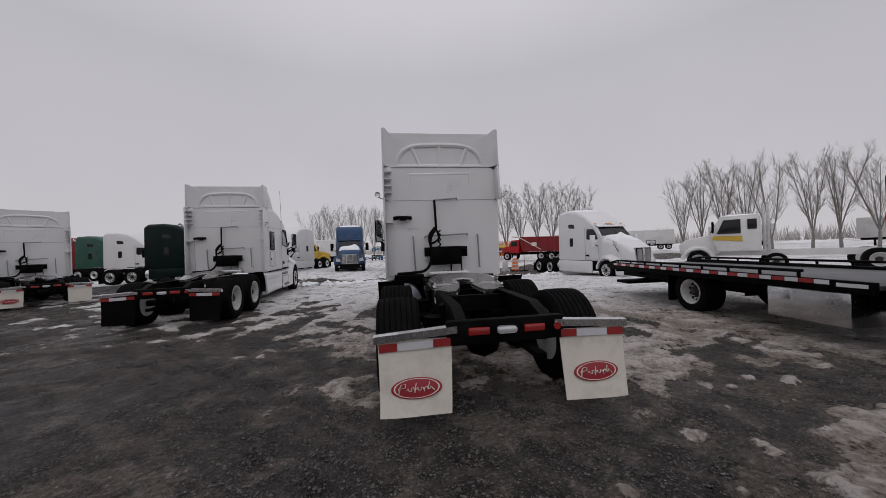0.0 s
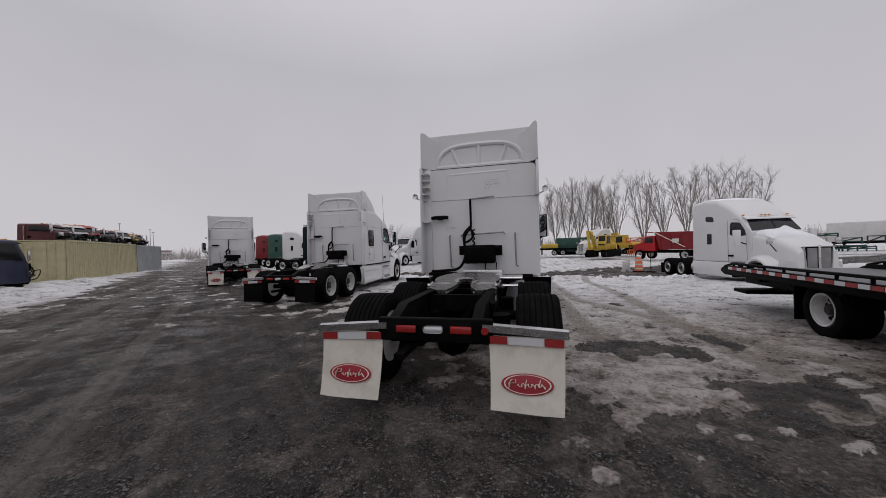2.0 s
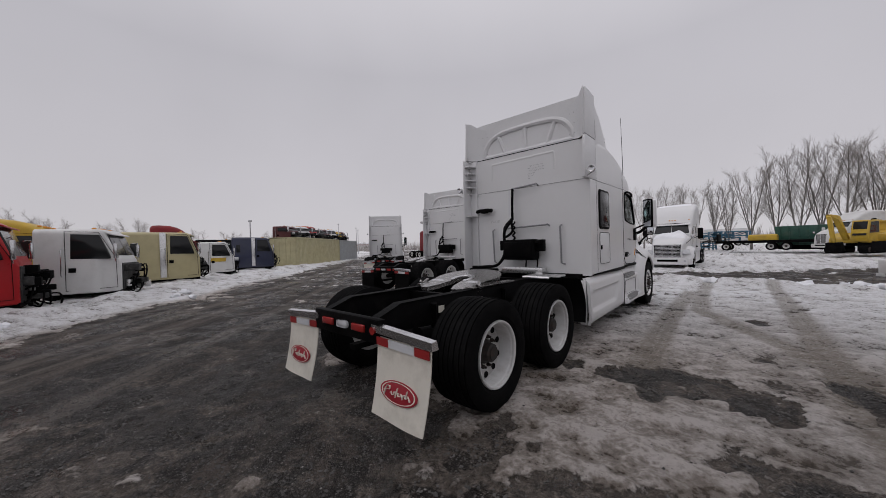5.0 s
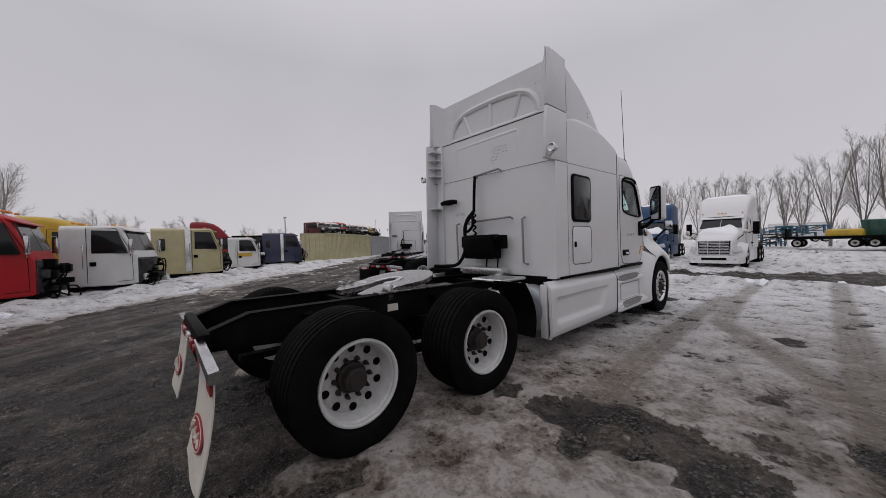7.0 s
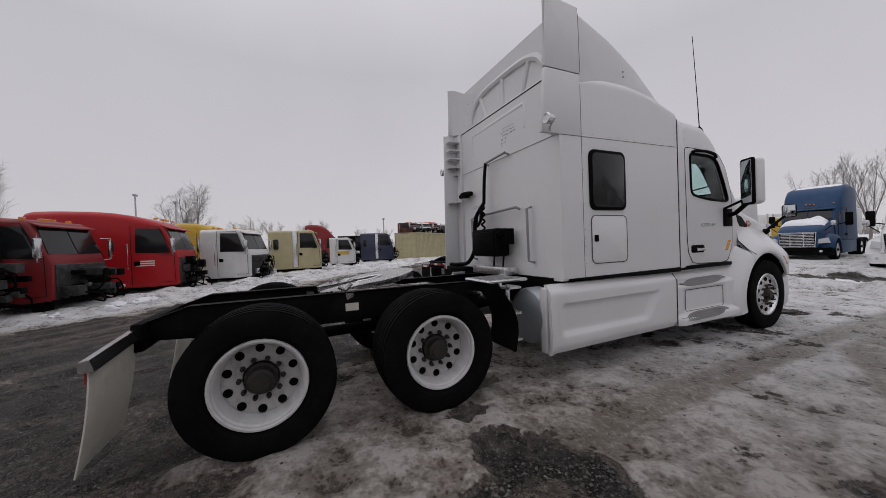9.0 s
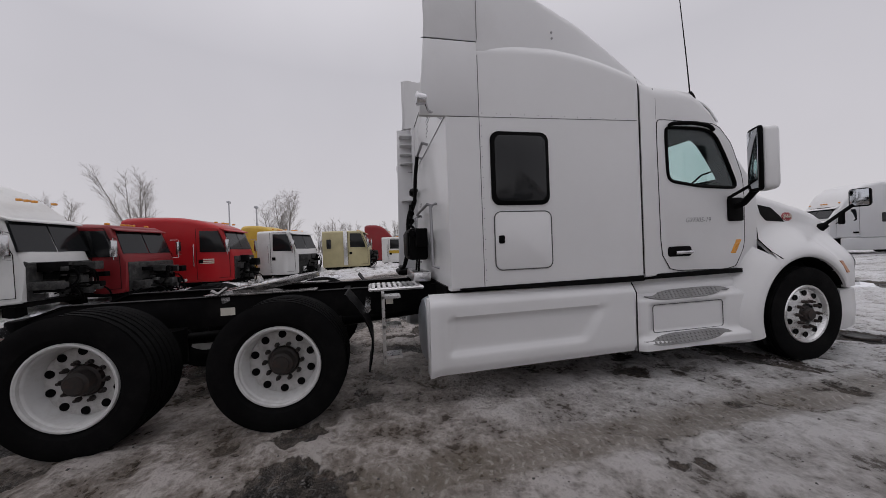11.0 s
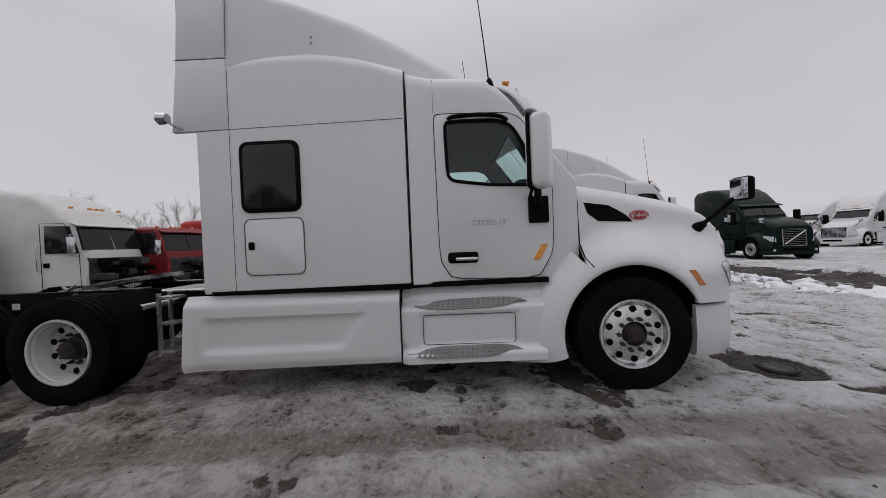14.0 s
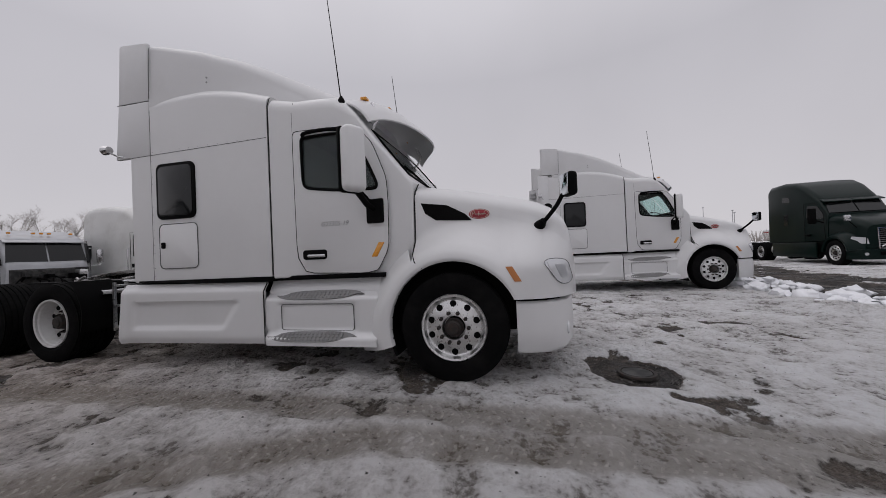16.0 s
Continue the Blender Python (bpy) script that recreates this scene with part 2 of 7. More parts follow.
def section(y, hw, z0, z1, rt=0.12, rb=0.03, n=6, hwt=None):
    """A ring across the body at y: half width hw, from z0 to z1, with rounded upper and lower corners."""
    hwt = hw if hwt is None else hwt
    pts = []
    for s, k in ((1, range(n + 1)), (-1, range(n, -1, -1))):
        lower = [(hw - rb + rb * math.sin(a), z0 + rb - rb * math.cos(a)) for a in (radians(90 * i / n) for i in range(n + 1))]
        upper = [(hwt - rt + rt * math.cos(a), z1 - rt + rt * math.sin(a)) for a in (radians(90 * i / n) for i in range(n + 1))]
        side = lower + upper
        if s > 0:
            pts += [Vector((x, y, z)) for x, z in side]
        else:
            pts += [Vector((-x, y, z)) for x, z in reversed(side)]
    return pts


def tube(points, r, bm=None, seg=8, cap=True, r1=None):
    """A round bar along points, tapering to r1."""
    pts = [Vector(p) for p in points]
    rings = []
    up = None
    for i, p in enumerate(pts):
        d = (pts[min(i + 1, len(pts) - 1)] - pts[max(i - 1, 0)]).normalized()
        if up is None:
            up = d.orthogonal().normalized()
        side = d.cross(up)
        if side.length < 1e-4:
            side = d.orthogonal()
        side.normalize()
        up = side.cross(d).normalized()
        rr = r if r1 is None else r + (r1 - r) * i / (len(pts) - 1)
        rings.append([p + rr * (math.cos(a) * side + math.sin(a) * up) for a in (2 * math.pi * k / seg for k in range(seg))])
    return loft(rings, bm, cap)


def arc(points, steps=6):
    """A smooth curve through points."""
    p = [Vector(q) for q in points]
    p = [p[0] * 2 - p[1]] + p + [p[-1] * 2 - p[-2]]
    out = []
    for i in range(1, len(p) - 2):
        for k in range(steps):
            t = k / steps
            out.append(0.5 * ((2 * p[i]) + (p[i + 1] - p[i - 1]) * t + (2 * p[i - 1] - 5 * p[i] + 4 * p[i + 1] - p[i + 2]) * t * t + (3 * p[i] - p[i - 1] - 3 * p[i + 1] + p[i + 2]) * t ** 3))
    return out + [p[-2]]


def lathe(prof, seg=40, bm=None, closed=False):
    """Turns a profile of (x, r) round the x axis."""
    bm = bm or bmesh.new()
    rows = [[bm.verts.new((x, r * math.cos(a), r * math.sin(a))) for a in (2 * math.pi * k / seg for k in range(seg))] for x, r in prof]
    pairs = list(zip(rows, rows[1:])) + ([(rows[-1], rows[0])] if closed else [])
    for a, b in pairs:
        for i in range(seg):
            j = (i + 1) % seg
            bm.faces.new((a[i], a[j], b[j], b[i]))
    if not closed:
        for row, flip in ((rows[0], True), (rows[-1], False)):
            bm.faces.new(row[::-1] if flip else row)
    return bm


def prism(poly, x0, x1, bevel=0.0, bm=None, taper=0.0, seg=2):
    """A (y, z) outline drawn out along x from x0 to x1; taper shrinks it in x with height."""
    b = bmesh.new()
    zs = [p[1] for p in poly]
    lo, hi = min(zs), max(zs)
    mid = (x0 + x1) / 2

    def put(x, y, z):
        k = 1 - taper * (z - lo) / max(hi - lo, 1e-6)
        return b.verts.new((mid + (x - mid) * k, y, z))
    a = [put(x0, y, z) for y, z in poly]
    c = [put(x1, y, z) for y, z in poly]
    b.faces.new(a[::-1])
    b.faces.new(c)
    for i in range(len(poly)):
        j = (i + 1) % len(poly)
        b.faces.new((a[i], a[j], c[j], c[i]))
    if bevel:
        bmesh.ops.bevel(b, geom=list(b.edges), offset=bevel, segments=seg, profile=0.5, affect="EDGES")
    return join(bm, b) if bm is not None else b


def round_poly(y0, y1, z0, z1, r, n=4):
    """A rounded rectangle as (y, z) points."""
    pts = []
    for cy, cz, a0 in ((y1 - r, z1 - r, 0), (y0 + r, z1 - r, 90), (y0 + r, z0 + r, 180), (y1 - r, z0 + r, 270)):
        pts += [(cy + r * math.cos(radians(a0 + 90 * i / n)), cz + r * math.sin(radians(a0 + 90 * i / n))) for i in range(n + 1)]
    return pts


def sheet(fn, u0, u1, v0, v1, nu, nv, thick):
    """A closed panel: fn(u, v) gives its outer face, thick (a vector) leads to its inner face."""
    bm = bmesh.new()
    t = Vector(thick)
    us, vs = np.linspace(u0, u1, nu), np.linspace(v0, v1, nv)
    A = [[bm.verts.new(fn(u, v)) for v in vs] for u in us]
    B = [[bm.verts.new(Vector(fn(u, v)) + t) for v in vs] for u in us]
    for i in range(nu - 1):
        for j in range(nv - 1):
            bm.faces.new((A[i][j], A[i + 1][j], A[i + 1][j + 1], A[i][j + 1]))
            bm.faces.new((B[i][j], B[i][j + 1], B[i + 1][j + 1], B[i + 1][j]))
    for i in range(nu - 1):
        bm.faces.new((A[i][0], B[i][0], B[i + 1][0], A[i + 1][0]))
        bm.faces.new((A[i][-1], A[i + 1][-1], B[i + 1][-1], B[i][-1]))
    for j in range(nv - 1):
        bm.faces.new((A[0][j], A[0][j + 1], B[0][j + 1], B[0][j]))
        bm.faces.new((A[-1][j], B[-1][j], B[-1][j + 1], A[-1][j + 1]))
    return bm


def step01(x, a, b):
    t = min(1, max(0, (x - a) / (b - a)))
    return t * t * (3 - 2 * t)


def dip(x, y):
    """How far the lot has fallen away at a place, towards its back corner."""
    return 0.42 * step01(x, -6.0, 9.0) * step01(y, 10.0, 22.0)


def lerp_at(x, table):
    """Reads a table of (x, value...) at x, straight between its rows."""
    for a, b in zip(table, table[1:]):
        if x <= b[0]:
            k = min(1, max(0, (x - a[0]) / (b[0] - a[0])))
            return [p + (q - p) * k for p, q in zip(a[1:], b[1:])]
    return list(table[-1][1:])


def cut(bm, material, cutters):
    """Takes prisms out of a body; the walls of the holes get the cabin's dark lining."""
    me = bpy.data.meshes.new("body")
    bmesh.ops.recalc_face_normals(bm, faces=bm.faces)
    bm.to_mesh(me)
    bm.free()
    me.materials.append(material)
    me.materials.append(CABIN)
    ob = new("body", me)
    extra = []
    for c in cutters:
        cm = bpy.data.meshes.new("opening")
        bmesh.ops.recalc_face_normals(c, faces=c.faces)
        c.to_mesh(cm)
        c.free()
        cm.materials.append(material)
        cm.materials.append(CABIN)
        cm.polygons.foreach_set("material_index", [1] * len(cm.polygons))
        co = new("opening", cm)
        extra.append(co)
        md = ob.modifiers.new("opening", "BOOLEAN")
        md.operation, md.object, md.solver = "DIFFERENCE", co, "EXACT"
    deps = bpy.context.evaluated_depsgraph_get()
    out = bpy.data.meshes.new_from_object(ob.evaluated_get(deps))
    for o in [ob] + extra:
        bpy.data.objects.remove(o)
    out.polygons.foreach_set("use_smooth", [True] * len(out.polygons))
    out.set_sharp_from_angle(angle=radians(38))
    return out


# ---- wheels ----
MESH = {}


def mesh_of(key, make, material, angle=38):
    """One mesh, built once and shared by alike parts."""
    if key not in MESH:
        bm = make()
        me = bpy.data.meshes.new(key)
        bmesh.ops.recalc_face_normals(bm, faces=bm.faces)
        bm.to_mesh(me)
        bm.free()
        me.materials.append(material)
        me.polygons.foreach_set("use_smooth", [True] * len(me.polygons))
        me.set_sharp_from_angle(angle=radians(angle))
        MESH[key] = me
    return MESH[key]


def tyre_profile(w, R, ribs):
    """(x, r) from the inner bead over the tread to the outer bead; the outer side is +x."""
    h = w / 2
    side = [(-h * 0.82, R * 0.59), (-h * 0.97, R * 0.68), (-h, R * 0.80), (-h * 0.97, R * 0.92), (-h * 0.90, R * 0.975)]
    tread = []
    tw = h * 0.86
    for i in range(ribs):
        a, b = -tw + 2 * tw * i / ribs, -tw + 2 * tw * (i + 1) / ribs
        g = 0.006
        crown = R - 0.012 * abs((a + b) / 2 / tw) ** 2
        tread += [(a + g, crown - 0.014), (a + g * 1.1, crown), (b - g * 1.1, crown), (b - g, crown - 0.014)]
    return side + tread + [(-x, r) for x, r in reversed(side)]


def wheel(parent, x, y, z, out, R=0.5, width=0.28, kind="steel", ribs=5, detail=True):
    """A wheel that faces out (+1 or -1 along x); the tyre's outer face lies at x."""
    m = pose(x - out * width / 2, y, z, 0, 0, 0 if out > 0 else 180)
    h = width / 2
    r0 = R * 0.585
    if kind == "steel":
        face = h * 0.06 + (0.03 if width > 0.4 else 0.0)
        prof = [(-h * 0.8, r0), (h * 0.86, r0 + 0.012), (h * 0.93, r0 + 0.008), (h * 0.935, r0 - 0.004), (h * 0.90, r0 - 0.014), (h * 0.80, r0 - 0.016), (h * 0.77, r0 - 0.024), (h * 0.72, r0 - 0.028), (face + 0.05, r0 - 0.034), (face + 0.035, r0 - 0.044), (face - 0.03, r0 - 0.048), (face - 0.03, 0.09)]
        hub_x0, hub_x1, hub_r = face, face + 0.10, 0.09
        rim_mat, hub_mat = STEELW, RUST
    else:
        prof = [(-h * 0.8, r0), (h * 0.86, r0 + 0.012), (h * 0.93, r0 + 0.004), (h * 0.9, r0 - 0.012), (h * 0.66, r0 - 0.03), (h * 0.62, r0 - 0.045), (h * 0.82, r0 * 0.55), (h * 0.84, 0.11), (h * 0.2, 0.10)]
        hub_x0, hub_x1, hub_r, face = h * 0.6, h * 1.1, 0.075, h * 0.84
        rim_mat, hub_mat = ALU, RUST
    key = "%s_%.2f_%.2f_%d" % (kind, R, width, ribs)
    rim = place("wheel", mesh_of("rim_" + key, lambda: lathe(prof, 40), rim_mat), parent, "", m)
    place("tyre", mesh_of("tyre_" + key, lambda: lathe(tyre_profile(width, R, ribs), 56, closed=True), RUBBER, 30), rim)
    place("hub", mesh_of("hub_" + key, lambda: lathe([(hub_x0 - 0.02, hub_r * 1.25), (hub_x0 + 0.02, hub_r * 1.2), (hub_x0 + 0.03, hub_r), (hub_x1 - 0.01, hub_r * 0.92), (hub_x1, hub_r * 0.7), (hub_x1 + 0.012, hub_r * 0.66), (hub_x1 + 0.014, hub_r * 0.2)], 20), hub_mat, 28), rim)
    if kind == "steel":
        q = r0 - 0.044
        place("wheel_disc", mesh_of("disc_" + key, lambda: lathe([(face - 0.02, q), (face + 0.004, q), (face + 0.014, q - 0.03), (face + 0.006, 0.165), (face, 0.12), (face - 0.02, 0.115)], 40), STEELG), rim)
    if not detail:
        return rim
    # no real openings: black buttons on the disc give the holes' dark inside
    hole = mesh_of("hole_" + key, lambda: lathe([(-0.012, 0.028), (0.0, 0.030), (0.003, 0.028), (0.001, 0.022)], 14), PLASTIC)
    nut = mesh_of("nut", lambda: lathe([(-0.01, 0.019), (0.025, 0.018), (0.028, 0.012), (0.05, 0.011)], 6), RUST if kind == "steel" else CHROME, 20)
    k = r0 / 0.2925
    rh = 0.213 if kind == "steel" else 0.218
    for i in range(10):
        a = 2 * math.pi * (i + 0.5) / 10
        hx = face + 0.015 if kind == "steel" else h * 0.62 + (h * 0.2) * 0.28 + 0.011
        place("hand_hole", hole, rim, "", pose(hx, rh * k * math.cos(a), rh * k * math.sin(a)))
        a += 2 * math.pi / 20
        place("lug_nut", nut, rim, "", pose(face, 0.137 * k * math.cos(a), 0.137 * k * math.sin(a)))
    return rim

# ---- the aerodynamic sleeper tractor (three of them stand in the lot) ----
# local frame: x to its right, y ahead, rear axle at y = 0
ROOF = ((2.80, 1.104, 3.0, 3.765), (3.05, 1.096, 3.0, 3.755), (3.54, 1.055, 3.0, 3.66), (4.05, 1.0, 2.98, 3.51), (4.40, 0.95, 2.88, 3.37), (4.72, 0.91, 2.80, 3.22), (5.02, 0.85, 2.72, 3.09), (5.26, 0.78, 2.70, 2.97), (5.38, 0.72, 2.68, 2.90))
CAB = ((4.57, 1.10, 0.985, 2.915), (4.68, 1.075, 0.985, 2.90), (4.80, 1.04, 0.985, 2.89), (5.10, 1.03, 0.985, 2.885), (5.28, 1.02, 0.985, 2.87), (5.38, 1.015, 0.985, 2.81), (5.50, 1.01, 0.985, 2.65), (5.75, 1.00, 0.985, 2.31), (6.00, 0.99, 0.985, 2.00), (6.08, 0.985, 0.985, 1.90))
HOOD = ((6.09, 0.975, 1.93), (6.3, 0.935, 1.90), (6.6, 0.875, 1.85), (6.87, 0.835, 1.795), (7.10, 0.815, 1.745), (7.28, 0.79, 1.69), (7.42, 0.75, 1.62), (7.52, 0.69, 1.52), (7.585, 0.60, 1.37), (7.612, 0.50, 1.16))
NOSE = ((6.6, 1.17), (7.0, 1.168), (7.18, 1.14), (7.30, 1.09), (7.40, 1.015), (7.48, 0.92), (7.54, 0.80), (7.585, 0.65), (7.612, 0.50))
ARCH = ((0.597, 1.165), (0.604, 1.186), (0.63, 1.194), (0.685, 1.178), (0.75, 1.125), (0.835, 1.02), (0.97, 0.85), (1.4, 0.5))
GLASS_DOOR = [(4.90, 2.41), (4.93, 2.44), (5.36, 2.44), (5.50, 2.38), (5.62, 2.16), (5.735, 1.90), (5.73, 1.855), (5.68, 1.845), (5.30, 1.86), (4.97, 1.905), (4.925, 1.94), (4.91, 2.0)]
DOOR = [(4.815, 1.03), (5.70, 1.01), (5.835, 1.25), (5.845, 1.75), (5.83, 1.96), (5.70, 2.30), (5.56, 2.46), (5.46, 2.50), (4.83, 2.515), (4.80, 2.48)]


def eased(x, table, reach):
    """Reads a table with its corners rounded off."""
    reads = [lerp_at(x + reach * k, table) for k in (-1, -0.5, 0, 0.5, 1)]
    return [sum(c) / 5 for c in zip(*reads)]


def hood_side(y, z):
    """Half width of the hood's one-piece skin: its flank, swelling into the wheel arch and the rounded nose."""
    flank = eased(y, HOOD, 0.03)[0] - 0.03 * (z - 1.2)
    flank += (eased(y, NOSE, 0.03)[0] - flank) * step01(y, 6.62, 7.08) * (1 - step01(z, 0.98, 1.50))
    arch = eased(math.hypot(y - 6.47, z - 0.5), ARCH, 0.012)[0] - 0.3 * step01(y, 6.95, 7.3)
    near = max(0.09 - abs(flank - arch), 0) / 0.09
    return max(flank, arch) + near * near * 0.0225


def hood_ring(y):
    top = eased(y, HOOD, 0.012)[1]
    low = max(0.748, 0.5 + math.sqrt(max(0, 0.36 - (y - 6.47) ** 2)))
    brow = top - min(0.25, (top - low) * 0.6)
    half = []
    for i in range(15):
        t = radians(6 * i)
        half.append((hood_side(y, brow) * math.sin(t) ** 0.74, brow + (top - brow) * math.cos(t) ** 0.74))
    for i in range(1, 25):
        z = brow + (low - brow) * (1 - (1 - i / 24) ** 1.3)
        half.append((hood_side(y, z), z))
    outer = [(-x, z) for x, z in half[:0:-1]] + half
    inner = [(x * 0.965, z - 0.03 if abs(x) < 0.6 else z) for x, z in outer[::-1]]
    return [Vector((x, y, z)) for x, z in outer + inner]


def soft_corners(poly, times=2, keep=0.18):
    """Rounds the corners of a closed outline."""
    for _ in range(times):
        out = []
        for (ay, az), (by, bz) in zip(poly, poly[1:] + poly[:1]):
            out += [(ay + (by - ay) * keep, az + (bz - az) * keep), (by + (ay - by) * keep, bz + (az - bz) * keep)]
        poly = out
    return poly


GLASS_DOOR, DOOR = soft_corners(GLASS_DOOR), soft_corners(DOOR, 2, 0.12)


def cab_mesh():
    if "cab" not in MESH:
        body = loft([section(y, hw, z0, z1, 0.16 if y < 5.4 else 0.06, 0.02) for y, hw, z0, z1 in CAB])
        tunnel = prism(GLASS_DOOR, -1.4, 1.4)
        front = loft([[Vector((s * x, y, z)) for s, x, y, z in ((1, 0.86, 5.45, 1.95), (1, 0.78, 5.45, 2.52), (-1, 0.78, 5.45, 2.52), (-1, 0.86, 5.45, 1.95))],
                      [Vector((s * x, y, z)) for s, x, y, z in ((1, 0.88, 6.03, 1.985), (1, 0.80, 5.60, 2.52), (-1, 0.80, 5.60, 2.52), (-1, 0.88, 6.03, 1.985))],
                      [Vector((s * x, y, z)) for s, x, y, z in ((1, 0.88, 6.3, 1.985), (1, 0.80, 6.3, 2.52), (-1, 0.80, 6.3, 2.52), (-1, 0.88, 6.3, 1.985))]])
        MESH["cab"] = cut(body, WHITE, [tunnel, front])
    return MESH["cab"]


def seam(points, parent, r=0.006, material=None, name="panel_seam"):
    return part(name, tube(points, r, seg=5), material or SEAM, parent)


def badge(parent, m, w, h):
    """A red oval badge with a pale rim and plain pale bars for its lettering."""
    o = place("badge", mesh_of("badge_%.2f" % w, lambda: lathe([(-0.004, 0.5), (0.002, 0.5), (0.004, 0.46)], 36), LOGO), parent, "red oval badge with a pale looping stroke", m @ Matrix.Diagonal((1, w, h, 1)))
    ring = place("badge_rim", mesh_of("badge_rim", lambda: lathe([(0.002, 0.455), (0.006, 0.45), (0.006, 0.425), (0.002, 0.42)], 36, closed=True), FLAPW), o)
    bars = bmesh.new()
    stroke = [(-0.36, -0.02), (-0.30, 0.20), (-0.22, 0.22), (-0.22, 0.06), (-0.33, 0.02), (-0.36, -0.24), (-0.35, -0.02)]
    tube([(0.006, y, z) for y, z in stroke], 0.012, bars, 5)
    loops = [(0.006, -0.20 + 0.54 * i / 60 + 0.016 * math.sin(i * 0.9), (0.07 + 0.08 * (i % 21 > 13)) * math.sin(i * 0.62) - 0.06 + 0.05 * i / 60) for i in range(61)]
    tube(loops, 0.010, bars, 5)
    for y, z in ((-0.04, 0.22), (0.22, 0.24)):
        tube([(0.006, y, -0.08), (0.006, y + 0.03, z)], 0.011, bars, 5)
    part("badge_lettering", bars, FLAPW, o)
    return o


def tractor(m, label, flap="white", right_wing=True, stock=None, group="white sleeper tractors"):
    T = thing("tractor_truck", m, label, "truck", group)
    # sleeper box
    sl = bmesh.new()
    loft([section(y, 1.10, 0.972 + 0.008 * (y - 2.68), z1, 0.13, 0.03, 8) for y, z1 in ((2.68, 3.06), (2.72, 3.085), (3.0, 3.11), (3.35, 3.13), (3.7, 3.13), (3.95, 3.10), (4.17, 3.055), (4.36, 3.0), (4.50, 2.955), (4.545, 2.94))], sl)
    body = part("sleeper", sl, WHITE, T)
    cab = place("cab", cab_mesh(), T)
    # roof fairing with its open back
    rf = loft([section(y, hw, z0, z1, min(0.07 + 0.08 * (y - 2.8), (z1 - z0) * 0.7), 0.02, 8, hw - 0.02 - 0.03 * (y - 2.8)) for y, hw, z0, z1 in ROOF])
    roof = part("roof_fairing", rf, WHITE_B, T)
    for s in (-1, 1):
        wing = sheet(lambda u, v: (s * (0.72 + 0.36 * u), 2.797 - 0.27 * u ** 2.4, 3.085 + v * (0.575 + 0.12 * min(1, u / 0.84) ** 2.4)), 0, 1, 0, 1, 18, 5, (0, 0.03, 0))
        part("fairing_wing", wing, WHITE_B, roof)
        fin = prism([(2.52, 3.085), (2.56, 3.772), (2.60, 3.782), (2.97, 3.752), (2.97, 3.085)], *sorted((s * 1.058, s * 1.103)), 0.004)
        part("fairing_side", fin, WHITE_B, roof)
        if s < 0 or right_wing:
            part("side_extender", prism([(2.40, 1.04), (2.44, 3.07), (2.70, 3.07), (2.70, 1.04)], *sorted((s * 1.08, s * 1.106)), 0.006), WHITE_B, T)
            part("side_extender_lip", prism([(2.64, 1.04), (2.64, 3.07), (2.70, 3.07), (2.70, 1.04)], s * 0.94, s * 1.09, 0.005), WHITE_B, T)
        else:
            part("side_extender", prism([(2.46, 2.44), (2.52, 3.074), (2.967, 3.074), (2.967, 2.445)], *sorted((s * 1.06, s * 1.105)), 0.005), WHITE_B, T, "upper half of a side extender, its lower half missing")
        for z in (2.95, 2.82, 2.69, 2.56, 2.02):
            if s < 0 or right_wing:
                part("extender_rib", prism([(2.47, z), (2.47, z + 0.012), (2.68, z + 0.02), (2.68, z)], s * 0.95, s * 1.09, 0.0), WHITE_B, T)
    # raised arch and ribs on the fairing's back wall
    yb = 2.812
    for pts, r in ((arc([(-0.84, yb, 3.15), (-0.79, yb, 3.31), (-0.64, yb, 3.46), (-0.34, yb, 3.53), (0.34, yb, 3.53), (0.64, yb, 3.46), (0.79, yb, 3.31), (0.84, yb, 3.15)]), 0.052),
                   ([(-0.86, yb, 3.13), (0.86, yb, 3.13)], 0.045), ([(0, yb, 3.13), (0, yb, 3.53)], 0.042), ([(-0.40, yb, 3.14), (-0.54, yb, 3.49)], 0.042), ([(0.40, yb, 3.14), (0.54, yb, 3.49)], 0.042)):
        part("back_rib", tube(pts, r, seg=8), WHITE_B, roof)
    for x in (-0.93, -0.86, -0.78, 0.78, 0.86, 0.93):
        for z in (3.2, 3.36, 3.52):
            part("rivet", lathe([(-0.004, 0.008), (0.003, 0.006)], 6), SEAMG, roof).matrix_basis = pose(x, 2.797 - 0.27 * max(0, (abs(x) - 0.72) / 0.375) ** 2.4 - 0.002, z, 0, 0, -90)
    # seams
    for s in (-1, 1):
        seam([(s * 1.1, 2.69, 2.44), (s * 1.1, 4.53, 2.47)], body, 0.0032, SEAMK)
        seam([(s * 1.1, 2.97, 1.0), (s * 1.1, 2.975, 2.97)], body, 0.003, SEAMK)
        seam([(s * 1.099, 4.556, 1.02), (s * 1.099, 4.556, 2.80), (s * 1.06, 4.556, 2.90)], body, 0.0045)
        seam([(s * 1.038, 4.80, 2.52), (s * 1.038, 4.80, 2.72), (s * 1.01, 4.80, 2.83)], cab, 0.0035, SEAMK)
        seam([(s * 1.102, 2.50, 3.078), (s * 1.102, 2.97, 3.078)], roof, 0.0035, SEAMK)
        seam([(s * 1.105, 2.975, 3.10), (s * 1.09, 2.985, 3.70)], roof, 0.0025, SEAMK)
        for z in (3.215, 3.27):
            part("fairing_bolt", lathe([(-0.004, 0.011), (0.004, 0.009)], 8), SEAMG, roof).matrix_basis = pose(s * (1.034 - 0.06 * (z - 3.2)), 3.72, z, 0, 0, 0 if s > 0 else 180)
